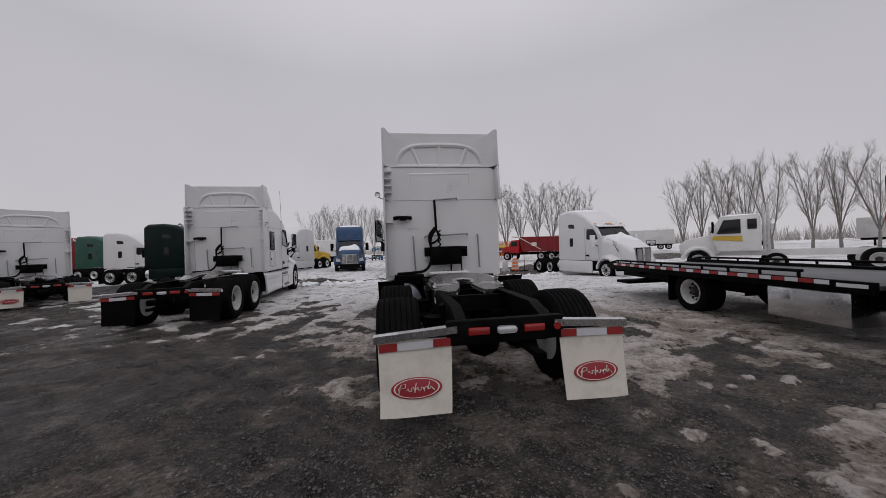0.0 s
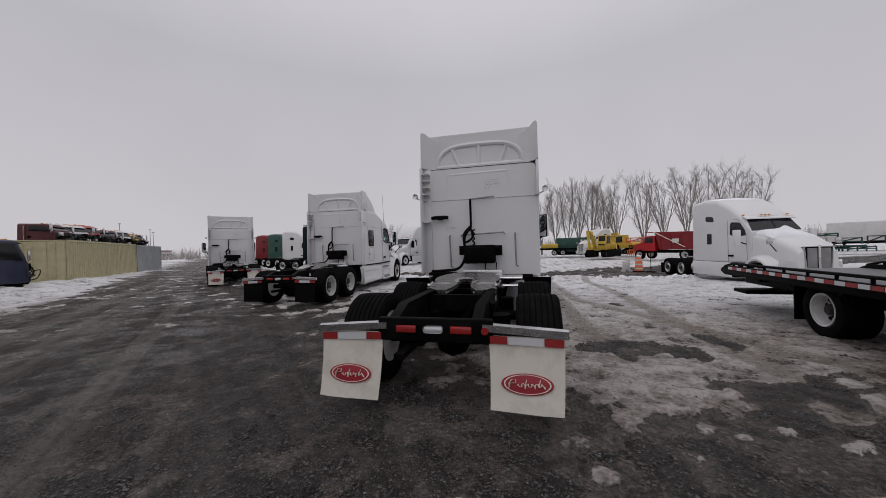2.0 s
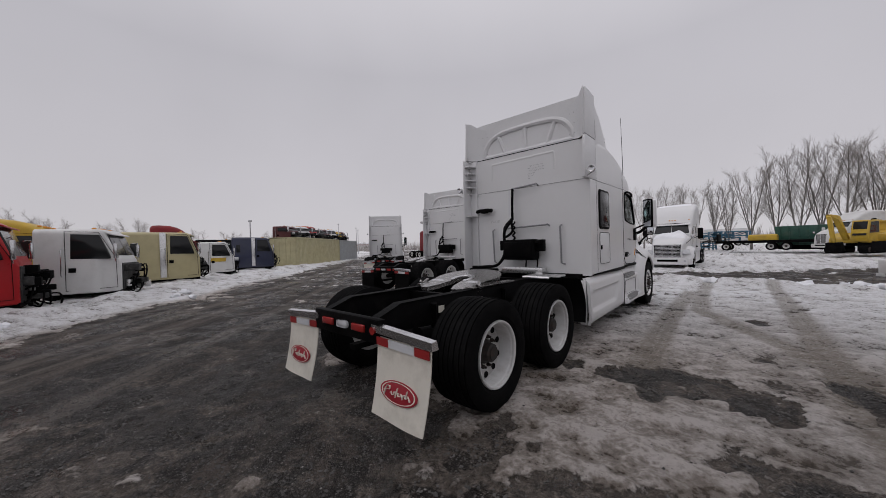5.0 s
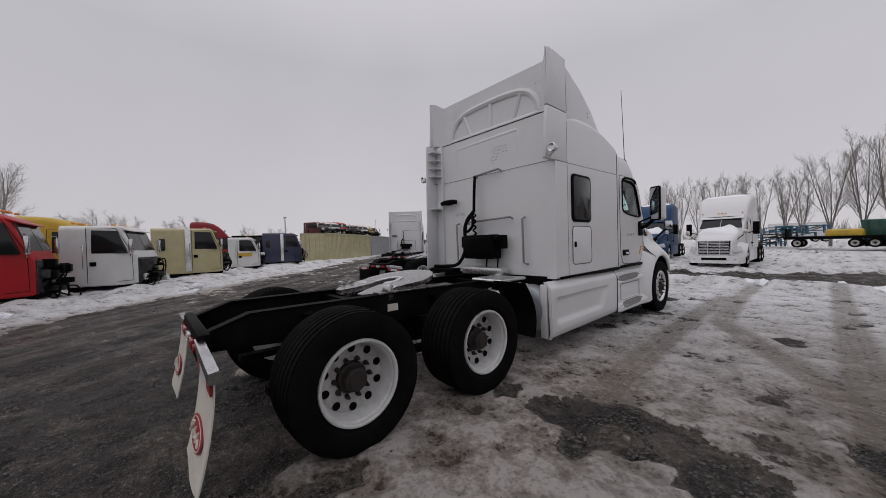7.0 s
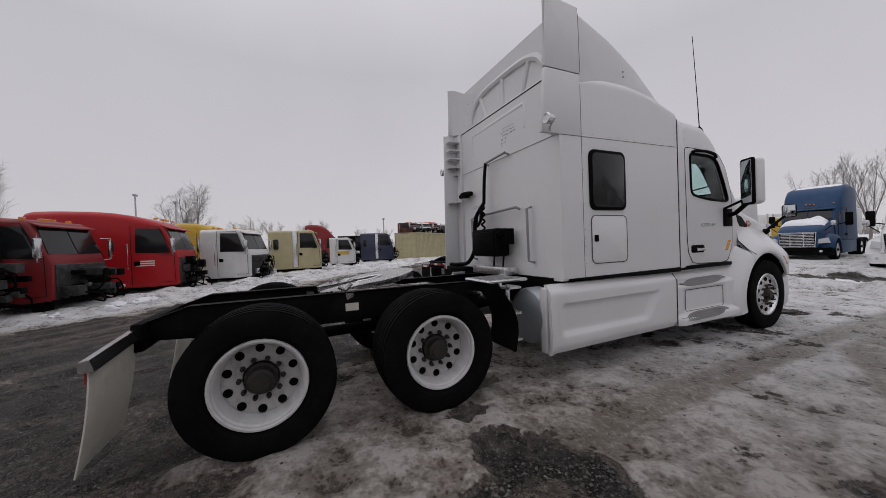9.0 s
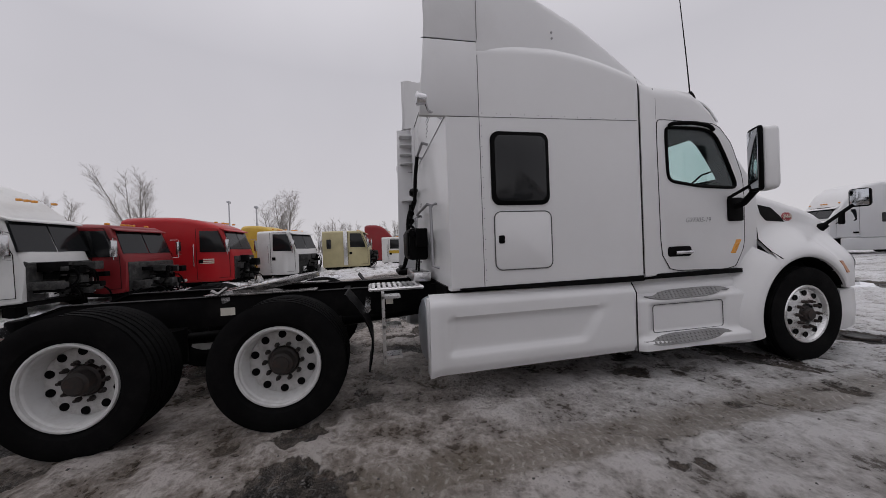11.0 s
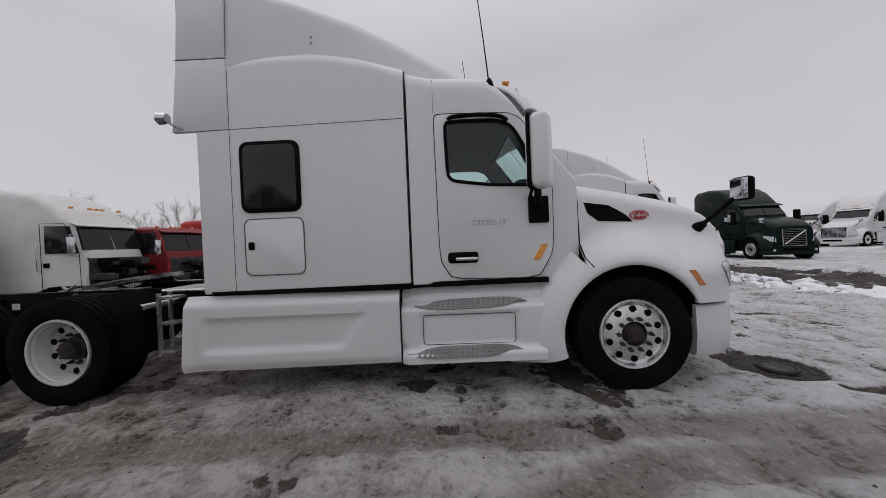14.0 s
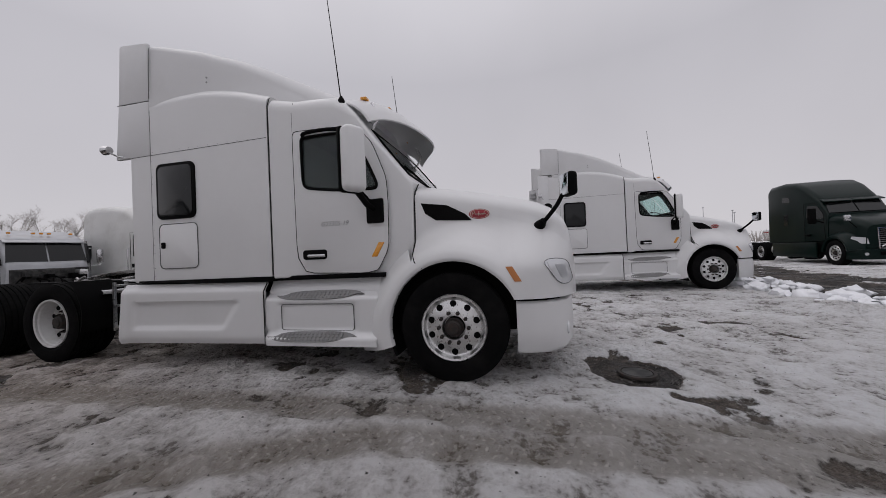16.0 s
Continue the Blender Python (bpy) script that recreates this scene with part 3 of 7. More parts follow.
    seam([(-0.93, 2.678, 2.45), (1.09, 2.678, 2.45)], body, 0.004, SEAMG)
    # joint under the fairing, its bar black for the overhang's shadow line
    seam([(-1.0, 2.68, 3.07), (1.0, 2.68, 3.07)], body, 0.007, SEAM)
    part("pressed_rib", tube([(-0.62, 2.707, 2.66), (-0.62, 2.707, 2.92), (-0.60, 2.707, 2.945), (0.54, 2.707, 2.96), (0.56, 2.707, 2.94), (0.56, 2.707, 2.68)], 0.034, seg=16), WHITE, body)
    rv = mesh_of("rivet_small", lambda: lathe([(-0.003, 0.0048), (0.002, 0.0035)], 6), SEAMG)
    for s in (-1, 1):
        for i in range(16):
            place("rivet", rv, body, "", pose(s * 1.101, 2.99, 1.05 + i * 0.088, 0, 0, 0 if s > 0 else 180))
        for i in range(14):
            place("rivet", rv, body, "", pose(s * 1.101, 2.74 + i * 0.13, 2.478, 0, 0, 0 if s > 0 else 180))
    # sleeper windows and lockers
    for s in (-1, 1):
        a, b = sorted((s * 1.095, s * 1.118))
        win = part("sleeper_window", prism(round_poly(3.06, 3.60, 1.69, 2.325, 0.075), a, b, 0.006), PLASTIC, T)
        a, b = sorted((s * 1.1, s * 1.124))
        part("window_pane", prism(round_poly(3.095, 3.565, 1.725, 2.29, 0.06), a, b, 0.002), TINT, win, "dark tinted pane")
        a, b = sorted((s * 1.09, s * 1.108))
        hat = part("locker_door", prism(round_poly(3.08, 3.605, 1.135, 1.63, 0.06), a, b, 0.004), WHITE, T)
        seam([(s * 1.106, y, z) for y, z in round_poly(3.075, 3.61, 1.13, 1.635, 0.06)] + [(s * 1.106, 3.61, 1.575)], hat, 0.0042, SEAMK)
        a, b = sorted((s * 1.1, s * 1.122))
        part("locker_latch", prism(round_poly(3.11, 3.16, 1.36, 1.43, 0.012), a, b, 0.004), PLASTIC, hat)
    # cab doors
    for s in (-1, 1):
        a, b = sorted((s * 1.015, s * 1.043))
        key = "door_%d" % s
        if key not in MESH:
            d = prism(DOOR, a, b, 0.008)
            MESH[key] = cut(d, WHITE, [prism(GLASS_DOOR, -1.4, 1.4)])
        door = place("door", MESH[key], T)
        seam([(s * 1.0415, y, z) for y, z in DOOR + DOOR[:1]], door, 0.0042, SEAM)
        seam([(s * 1.045, y, z) for y, z in GLASS_DOOR + GLASS_DOOR[:1]], door, 0.016, PLASTIC, "window_gasket")
        a, b = sorted((s * 1.03, s * 1.036))
        pane = part("door_pane", prism(GLASS_DOOR, a, b), PANE, door)
        pane.visible_shadow = False
        a, b = sorted((s * 1.04, s * 1.052))
        cup = part("handle_cup", prism(round_poly(4.885, 5.16, 1.165, 1.265, 0.03), a, b, 0.004), PLASTIC, door)
        part("door_handle", tube([(s * 1.062, 4.96, 1.205), (s * 1.072, 4.99, 1.205), (s * 1.072, 5.12, 1.205), (s * 1.062, 5.15, 1.205)], 0.018), CHROME, cup, "chrome handle")
        part("door_reflector", prism([(5.65, 1.17), (5.71, 1.17), (5.79, 1.31), (5.73, 1.31)], *sorted((s * 1.04, s * 1.05)), 0.003), AMBER, door, "amber door reflector")
        part("window_visor", tube(arc([(s * 1.06, 4.93, 2.45), (s * 1.075, 4.98, 2.47), (s * 1.08, 5.20, 2.478), (s * 1.075, 5.38, 2.46), (s * 1.06, 5.46, 2.425)]), 0.02, seg=8), PLASTIC, door, "smoked rain visor")
        # big mirror on its arm
        arm = part("mirror_arm", tube([(s * 1.05, 5.70, 1.64), (s * 1.16, 5.68, 1.67), (s * 1.32, 5.64, 1.80)], 0.03), PLASTIC, T)
        part("arm_foot", box(*sorted((s * 1.035, s * 1.075)), 5.62, 5.80, 1.50, 1.74, 0.015), PLASTIC, arm)
        part("arm_upper", tube([(s * 1.05, 5.64, 1.74), (s * 1.3, 5.62, 1.84)], 0.016), PLASTIC, arm)
        mm = pose(s * 1.36, 5.64, 2.055, 0, 0, -s * 30)
        part("mirror_housing", box(-0.105, 0.105, -0.05, 0.10, -0.295, 0.295, 0.055, seg=4), WHITE, arm, "white mirror housing").matrix_basis = mm
        part("mirror_bezel", box(-0.108, 0.108, -0.07, -0.03, -0.298, 0.298, 0.03), PLASTIC, arm).matrix_basis = mm
        g = part("mirror_glass", box(-0.085, 0.085, -0.075, -0.068, -0.272, 0.272, 0.003), MIRRORG, arm, "mirror glass")
        g.matrix_basis = mm
        # hood mirror
        ha = part("hood_mirror_arm", tube(arc([(s * 0.80, 7.28, 1.40), (s * 0.84, 7.33, 1.45), (s * 0.92, 7.42, 1.56), (s * 1.0, 7.47, 1.65)]), 0.02), PLASTIC, T)
        part("arm_boot", lathe([(0, 0.06), (0.03, 0.058), (0.10, 0.035), (0.12, 0.03)], 12), PLASTIC, ha).matrix_basis = pose(s * 0.775, 7.26, 1.38, 0, -30, 30 if s > 0 else 150)
        mh = pose(s * 1.04, 7.50, 1.73, 0, 0, s * 18)
        part("hood_mirror", box(-0.085, 0.085, -0.02, 0.07, -0.105, 0.105, 0.035, seg=3), PLASTIC, ha).matrix_basis = mh
        part("hood_mirror_glass", box(-0.07, 0.07, -0.028, -0.018, -0.09, 0.09, 0.003), MIRRORG, ha).matrix_basis = mh
    # stock number in marker
    if stock:
        cu = bpy.data.curves.new("stock_number", "FONT")
        cu.body, cu.size, cu.extrude, cu.shear = stock, 0.068, 0.0006, 0.25
        cu.offset = -0.0012
        tx = new("stock_number", cu)
        tx.data.materials.append(INK)
        tx.parent = T
        tx.matrix_basis = pose(1.0455, 5.10, 1.50, 90, 0, 90)
        tx["label"] = "stock number written in dark marker"
        faint = bpy.data.curves.new("faint_number", "FONT")
        faint.body, faint.size, faint.extrude, faint.shear, faint.offset = stock[:6], 0.062, 0.0005, 0.2, -0.0014
        tx = new("faint_number", faint)
        tx.data.materials.append(SEAMG)
        tx.parent = T
        tx.matrix_basis = pose(-0.67, 2.6775, 1.885, 90, 0, 0)
        tx["label"] = "faint stock number on the back wall"
    # windscreen, visor, wipers
    for s in (-1, 1):
        q = [Vector((s * 0.02, 6.015, 2.0)), Vector((s * 0.87, 6.0, 2.0)), Vector((s * 0.79, 5.605, 2.5)), Vector((s * 0.02, 5.615, 2.5))]
        up = Vector((0, 0.78, 0.62))
        w = part("windscreen", loft([[v + up * 0.004 for v in q], [v + up * 0.010 for v in q]]), PANE, T)
        w.visible_shadow = False
        part("wiper", tube([(s * 0.15, 6.06, 1.955), (s * 0.5, 5.95, 2.09), (s * 0.74, 5.93, 2.115)], 0.011, seg=6), PLASTIC, T)
    seam([(-0.88, 6.01, 2.0), (0.88, 6.01, 2.0), (0.81, 5.60, 2.52), (-0.81, 5.60, 2.52), (-0.88, 6.01, 2.0)], cab, 0.012, PLASTIC, "windscreen_gasket")
    def visor(u, v):
        return (u * (0.94 + 0.02 * v), 5.31 + (0.34 + 0.40 * (1 - u * u)) * v, 2.985 - 0.05 * u * u - 0.15 * abs(u) ** 5 - (0.38 - 0.15 * u * u) * v ** 2.4)
    part("sun_visor", sheet(visor, -1, 1, 0, 1, 36, 14, (0, -0.014, -0.012)), WHITE_B, T, "white drop visor over the windscreen")
    for s in (-1, 1):
        part("visor_bracket", tube([(s * 0.80, 5.60, 2.52), (s * 0.80, 5.68, 2.64), (s * 0.78, 5.60, 2.82)], 0.016, seg=6), CHROME, T)
    for u in (-0.8, -0.3, 0, 0.3, 0.8):
        x, y, z = visor(u, 0.4)
        part("marker_lamp", box(x - 0.04, x + 0.04, y - 0.03, y + 0.04, z - 0.004, z + 0.026, 0.010), AMBER, T, "amber roof marker lamp")
    # hood, vents, fenders, bumper
    if "hood" not in MESH:
        MESH["hood"] = loft([hood_ring(6.092 + 1.52 * (1 - (1 - i / 56) ** 1.5)) for i in range(57)], cap=False)
    hood = part("hood", MESH["hood"].copy(), WHITE, T, angle=50)
    part("hood_front", box(-0.5, 0.5, 7.52, 7.60, 0.75, 1.1, 0.02), WHITE, T)
    for s in (-1, 1):
        poly = [(6.15, 1.675), (6.40, 1.645), (6.57, 1.555), (6.64, 1.485), (6.29, 1.50), (6.19, 1.57)]
        vent = loft([[Vector((s * (hood_side(y, z) - 0.02), y, z)) for y, z in poly], [Vector((s * (hood_side(y, z) + 0.004), y, z)) for y, z in poly]])
        part("hood_vent", vent, PLASTIC, hood, "black mesh intake")
        yaw = math.degrees(math.atan2(hood_side(6.66, 1.545) - hood_side(6.76, 1.545), 0.10))
        lean = math.degrees(math.atan2(hood_side(6.71, 1.52) - hood_side(6.71, 1.57), 0.05))
        badge(hood, pose(s * (hood_side(6.71, 1.545) + 0.004), 6.71, 1.545, 0, 0, yaw if s > 0 else 180 - yaw) @ pose(0, 0, 0, 0, -lean, 0), 0.20, 0.10)
        seam([(s * (hood_side(y, z) + 0.001), y, z) for y, z in ((6.20, 1.04), (6.13, 1.10), (6.092, 1.17), (6.09, 1.3), (6.09, 1.5), (6.09, 1.68))] + [(s * 0.925, 6.09, 1.80), (s * 0.80, 6.09, 1.895)], hood, 0.006)

        def fender(u, v):
            a = radians(10 + 187 * u)
            prof = ((0, 1.16, 0.598), (0.08, 1.186, 0.603), (0.20, 1.194, 0.63), (0.38, 1.178, 0.685), (0.56, 1.125, 0.75), (0.76, 1.02, 0.835), (1, 0.87, 0.97))
            x, r = lerp_at(v, prof)
            back = step01(u, 0.70, 0.95)
            r += back * 0.10 * v * (1 if v < 0.5 else 1.0)
            return (s * (x - 0.004), 6.47 + r * math.cos(a), 0.50 + r * math.sin(a))
        part("fender", sheet(fender, 0.60, 1, 0, 1, 22, 16, (-s * 0.03, 0, 0)), WHITE, T)
        part("inner_liner", prism([(6.47 + 0.64 * math.cos(radians(a)), 0.50 + 0.62 * math.sin(radians(a))) for a in range(-5, 191, 13)], *sorted((s * 0.90, s * 0.935))), PLASTIC, T)
        part("wheel_well", loft([[Vector((s * x, 6.47 + 0.60 * math.cos(radians(a)), 0.50 + 0.60 * math.sin(radians(a)))) for x in (0.5, 1.15)] + [Vector((s * x, 6.47 + 0.63 * math.cos(radians(a)), 0.50 + 0.63 * math.sin(radians(a)))) for x in (1.15, 0.5)] for a in range(26, 207, 10)]), PLASTIC, T)
        lp = [(6.95, 1.035), (7.01, 1.035), (7.085, 0.905), (7.025, 0.905)]
        part("side_marker", loft([[Vector((s * (hood_side(y, z) + k), y, z)) for y, z in lp] for k in (-0.03, 0.006, 0.010)]), AMBERD, T, "amber side marker lamp")

        def lamp_face(u, v, k=0.006):
            a, b = 2 * u - 1, 2 * v - 1
            u, v = 0.5 + 0.56 * a * math.sqrt(1 - 0.36 * b * b), 0.5 + 0.56 * b * math.sqrt(1 - 0.36 * a * a)
            u, v = min(1, max(0, u)), min(1, max(0, v))
            y = (7.26 + 0.24 * u ** 0.9) * v + (7.40 + 0.16 * u) * (1 - v)
            z = (1.075 - 0.01 * u) * v + (0.875 + 0.01 * u) * (1 - v)
            z += 0.02 * math.sin(math.pi * u) * (2 * v - 1)
            return (s * (hood_side(y, z) + k), y + k * 0.6, z)
        lens = part("headlight", sheet(lamp_face, 0, 1, 0, 1, 14, 12, (-s * 0.03, -0.02, 0)), LENS, T, "clear wrap-round headlight")
        rim = [(u, 1) for u in np.linspace(0, 1, 9)] + [(1, v) for v in np.linspace(0.9, 0, 7)] + [(u, 0) for u in np.linspace(0.9, 0, 7)] + [(0, v) for v in np.linspace(0.1, 1, 7)]
        seam([lamp_face(u, v) for u, v in rim], lens, 0.003, SEAMK, "headlight_seal")
        part("lamp_reflector", sheet(lambda u, v: lamp_face(0.34 + 0.36 * u, 0.28 + 0.46 * v, 0.009), 0, 1, 0, 1, 7, 6, (-s * 0.01, -0.005, 0)), SILVER, lens, "silvered reflector")
        part("turn_bulb", sheet(lambda u, v: lamp_face(0.10 + 0.16 * u, 0.62 + 0.28 * v, 0.009), 0, 1, 0, 1, 5, 5, (-s * 0.01, -0.005, 0)), LENS, lens)
    bo = [(-1.12, 7.03), (-1.13, 7.14), (-1.08, 7.32), (-0.95, 7.46), (-0.6, 7.57), (0, 7.61), (0.6, 7.57), (0.95, 7.46), (1.08, 7.32), (1.13, 7.14), (1.12, 7.03)]
    rings = []
    for z, k in ((0.27, 0.965), (0.30, 0.985), (0.48, 1.0), (0.705, 0.99), (0.722, 0.975)):
        rings.append([Vector((x * k, 7.0 + (y - 7.0) * (k * 1.0 if k > 0.98 else k * 0.96), z)) for x, y in bo])
    bump = part("bumper", loft(rings), WHITE, T)
    for s in (-1, 1):
        part("fog_lamp", lathe([(-0.02, 0.05), (0.0, 0.06), (0.012, 0.055), (0.014, 0.02)], 16), LENS, bump).matrix_basis = pose(s * 0.86, 7.475, 0.45, 0, 0, 90)
    part("bumper_gap", loft([[Vector((x * 0.95, 7.0 + (y - 7.0) * 0.9, z)) for x, y in bo] for z in (0.60, 0.742)]), PLASTIC, T)
    part("grille", sheet(lambda u, v: (u * (0.52 - 0.06 * v), 7.625 - 0.02 * v - 0.03 * u * u, 0.78 + 0.40 * v), -1, 1, 0, 1, 10, 8, (0, -0.05, 0)), CHROME, T, "upright chrome grille")
    # lower side skirts with a sculpted recess, and the step fairing
    for s in (-1, 1):
        def skirt(u, v):
            y, z = 2.48 + 1.955 * u, 0.27 + 0.68 * v
            x = 1.115 - 0.055 * step01(v, 0.86, 1.0) - 0.03 * step01(1 - v, 0.9, 1.0)
            dy = step01(y, 2.62, 2.68) * (1 - step01(y, 3.72 + 0.45 * (v), 3.86 + 0.45 * v))
            dz = step01(v, 0.22, 0.30) * (1 - step01(v, 0.66, 0.72))
            x -= 0.035 * dy * dz
            x += 0.04 * step01(1 - u, 0.95, 1.0) * (1 - v)
            z += 0.03 * u * (1 - v)
            return (s * x, y + 0.02 * (v - 0.5) * (1 - u), z)
        part("side_skirt", sheet(skirt, 0, 1, 0, 1, 70, 26, (-s * 0.04, 0, 0)), WHITE, T)
        part("weather_strip", prism([(2.75, 0.978), (2.75, 0.995), (4.55, 1.008), (4.55, 0.955), (3.9, 0.955)], *sorted((s * 0.98, s * 1.109)), 0.003), PLASTIC, T, "black rubber strip under the cab")
        part("weather_strip", prism([(4.555, 0.958), (4.555, 1.006), (5.78, 1.012), (5.78, 0.968)], *sorted((s * 0.96, s * 1.058)), 0.003), PLASTIC, T, "black rubber strip under the cab")
        part("skirt_end", prism([(2.47, 0.27), (2.47, 0.92), (2.52, 0.92), (2.52, 0.27)], *sorted((s * 0.98, s * 1.07)), 0.01), WHITE, T)

        def steps(u, v):
            y, z = 4.45 + 1.27 * u, 0.30 + 0.652 * v
            x = 1.165 - 0.06 * step01(v, 0.10, 0.2) - 0.08 * step01(v, 0.70, 0.80) - 0.05 * step01(v, 0.82, 1.0)
            inset = step01(u, 0.10, 0.14) * (1 - step01(u, 0.80, 0.84)) * step01(v, 0.21, 0.25) * (1 - step01(v, 0.62, 0.66))
            x -= 0.018 * inset
            x -= 0.045 * (1 - step01(u, 0.0, 0.05)) * (1 - step01(v, 0.1, 0.3))
            return (s * x, y, z + 0.01 * u)
        fair = part("step_fairing", sheet(steps, 0, 1, 0, 1, 50, 40, (-s * 0.05, 0, 0)), WHITE, T)
        seam([(s * 1.097, y, z) for y, z in round_poly(4.64, 5.46, 0.45, 0.715, 0.03)] + [(s * 1.097, 5.46, 0.685)], fair, 0.004, SEAMK)
        seam([(s * 1.118, 4.445, 0.29), (s * 1.12, 4.445, 0.85), (s * 1.06, 4.445, 0.94)], fair, 0.006)
        for y0, y1, (xa, za), (xb, zb) in ((4.62, 5.52, (1.118, 0.762), (1.045, 0.842)), (4.54, 5.46, (1.178, 0.345), (1.118, 0.438))):
            def pad(u, v):
                e = 1 - (2 * u - 1) ** 8 * 0.8 - 0.25 * step01(abs(2 * u - 1), 0.4, 1.0)
                k = 0.5 + (v - 0.5) * e
                return (s * (xa + (xb - xa) * k), y0 + (y1 - y0) * u + 0.10 * (v - 0.5), za + (zb - za) * k + 0.014 * u)
            tread = part("step_tread", sheet(pad, 0, 1, 0, 1, 20, 5, (-s * 0.02, 0, -0.012)), TREADM, fair, "grey grip step")
            nib = mesh_of("step_nib", lambda: lathe([(-0.01, 0.016), (0.004, 0.013), (0.008, 0.005)], 6), TREADM)
            for i in range(16):
                for j in range(3):
                    x, y, z = pad(0.10 + 0.05 * i + 0.025 * (j % 2), 0.22 + 0.28 * j)
                    place("nib", nib, tread, "", pose(x, y, z, 0, -45 if s > 0 else -135, 0))
    # fuel tanks, underbody, chassis
    for s in (-1, 1):
        part("fuel_tank", lathe([(0, 0.05), (0.005, 0.22), (0.03, 0.275), (0.07, 0.295), (1.96, 0.295), (2.03, 0.25)], 36), TANKM, T, "dull aluminium fuel tank").matrix_basis = pose(s * 0.76, 2.45, 0.60, 0, 0, 90)
    ub = bmesh.new()
    box(-0.96, 0.96, 2.66, 5.9, 0.86, 1.0, bm=ub)
    part("underbody", ub, BLACK, T)
    part("battery_box", box(-0.94, 0.94, 4.2, 5.7, 0.36, 0.855, 0.02), BLACK, T)
    part("engine_sump", box(-0.5, 0.5, 5.72, 7.2, 0.45, 1.0, 0.06), BLACK, T)
    for s in (-1, 1):
        rail = prism([(-0.82, 0.74), (-0.82, 0.86), (-0.52, 0.965), (1.0, 0.97), (6.9, 0.97), (6.9, 0.74), (-0.2, 0.70)], *sorted((s * 0.40, s * 0.43)), 0.004)
        r = part("frame_rail", rail, BLACK, T)
        fl = prism([(-0.82, 0.86), (-0.52, 0.965), (6.9, 0.97), (6.9, 0.978), (-0.53, 0.975), (-0.84, 0.866)], *sorted((s * 0.34, s * 0.44)))
        part("rail_flange", fl, BLACK, r)
        for y, w in ((-0.02, 0.09), (0.66, 0.12), (2.15, 0.07)):
            part("frame_sticker", prism([(y, 0.80), (y, 0.87), (y + w, 0.87), (y + w, 0.80)], *sorted((s * 0.43, s * 0.433))), FLAPW, r, "small white sticker")
    cm = bmesh.new()
    box(-0.53, 0.53, -0.86, -0.78, 0.68, 0.89, 0.02, bm=cm)
    part("tail_member", cm, BLACK, T)
    for y in (0.35, 0.95, 1.7, 2.3):
        part("cross_member", box(-0.41, 0.41, y, y + 0.07, 0.74, 0.93), BLACK, T)
    for x in (-0.25, 0.25):
        part("tail_lamp", box(x - 0.095, x + 0.095, -0.885, -0.855, 0.762, 0.828, 0.012), REDL, T, "red oblong tail lamp")
    part("reverse_lamp", box(-0.09, 0.09, -0.885, -0.855, 0.762, 0.828, 0.025), LENS, T, "white oblong reversing lamp")
    part("side_lamp", lathe([(-0.01, 0.033), (0.01, 0.03)], 12), REDL, T).matrix_basis = pose(0.46, -0.87, 0.795, 0, 0, 90)
    # axles, springs, brake chambers
    for y in (0, 1.32):
        ax = bmesh.new()
        tube([(-0.9, y, 0.5), (0.9, y, 0.5)], 0.07, ax, 10)
        join(ax, lathe([(-0.2, 0.05), (-0.14, 0.16), (0.0, 0.21), (0.14, 0.16), (0.2, 0.05)], 16), pose(0, y, 0.5))
        for s in (-1, 1):
            tube([(s * 0.5, y + 0.28, 0.42), (s * 0.5, y + 0.28, 0.72)], 0.13, ax, 14)
            tube([(s * 0.36, y - 0.25, 0.60), (s * 0.36, y - 0.02, 0.58)], 0.085, ax, 12)
            box(s * 0.5 - 0.05, s * 0.5 + 0.05, y - 0.45, y + 0.35, 0.36, 0.42, bm=ax)
            tube([(s * 0.39, y - 0.05, 0.62), (s * 0.46, y - 0.12, 0.92)], 0.035, ax, 8)
        part("rear_axle", ax, BLACK, T)
    part("front_axle", tube([(-0.95, 6.47, 0.5), (0.95, 6.47, 0.5)], 0.06, seg=10), BLACK, T)
    part("drive_shaft", tube([(0, 0, 0.52), (0, 1.32, 0.55), (0, 3.2, 0.7)], 0.055, seg=10), BLACK, T)
    for s in (-1, 1):
        for y in (0, 1.32):
            wheel(T, s * 1.15, y, 0.5, s, 0.5, 0.445, "steel", 7)
        wheel(T, s * 1.175, 6.47, 0.5, s, 0.5, 0.28, "alloy", 5)
    # fifth wheel: tilted horseshoe plate with a throat
    fw = bmesh.new()
    outer = [(math.sin(radians(a)) * 0.47, 0.42 * math.cos(radians(a)) + 0.06) for a in range(-115, 116, 10)]
    tail = [(0.41, -0.30), (0.38, -0.46), (0.30, -0.53), (0.20, -0.53), (0.13, -0.40), (0.085, -0.20), (0.095, -0.04), (0.07, 0.03), (0, 0.06), (-0.07, 0.03), (-0.095, -0.04), (-0.085, -0.20), (-0.13, -0.40), (-0.20, -0.53), (-0.30, -0.53), (-0.38, -0.46), (-0.41, -0.30)]
    ring = outer + tail
    loft([[Vector((x * 0.96, y, -0.05)) for x, y in ring], [Vector((x, y, -0.02)) for x, y in ring], [Vector((x, y, 0.0)) for x, y in ring]], fw)
    plate = part("fifth_wheel", fw, GREASE, T, "greasy steel coupling plate", 30)
    plate.matrix_basis = pose(0, 0.98, 1.06, 9, 0, 0)
    for s in (-1, 1):
        horn = [(0.17, -0.50), (0.40, -0.44), (0.44, -0.26), (0.40, -0.16), (0.24, -0.14), (0.13, -0.24)]
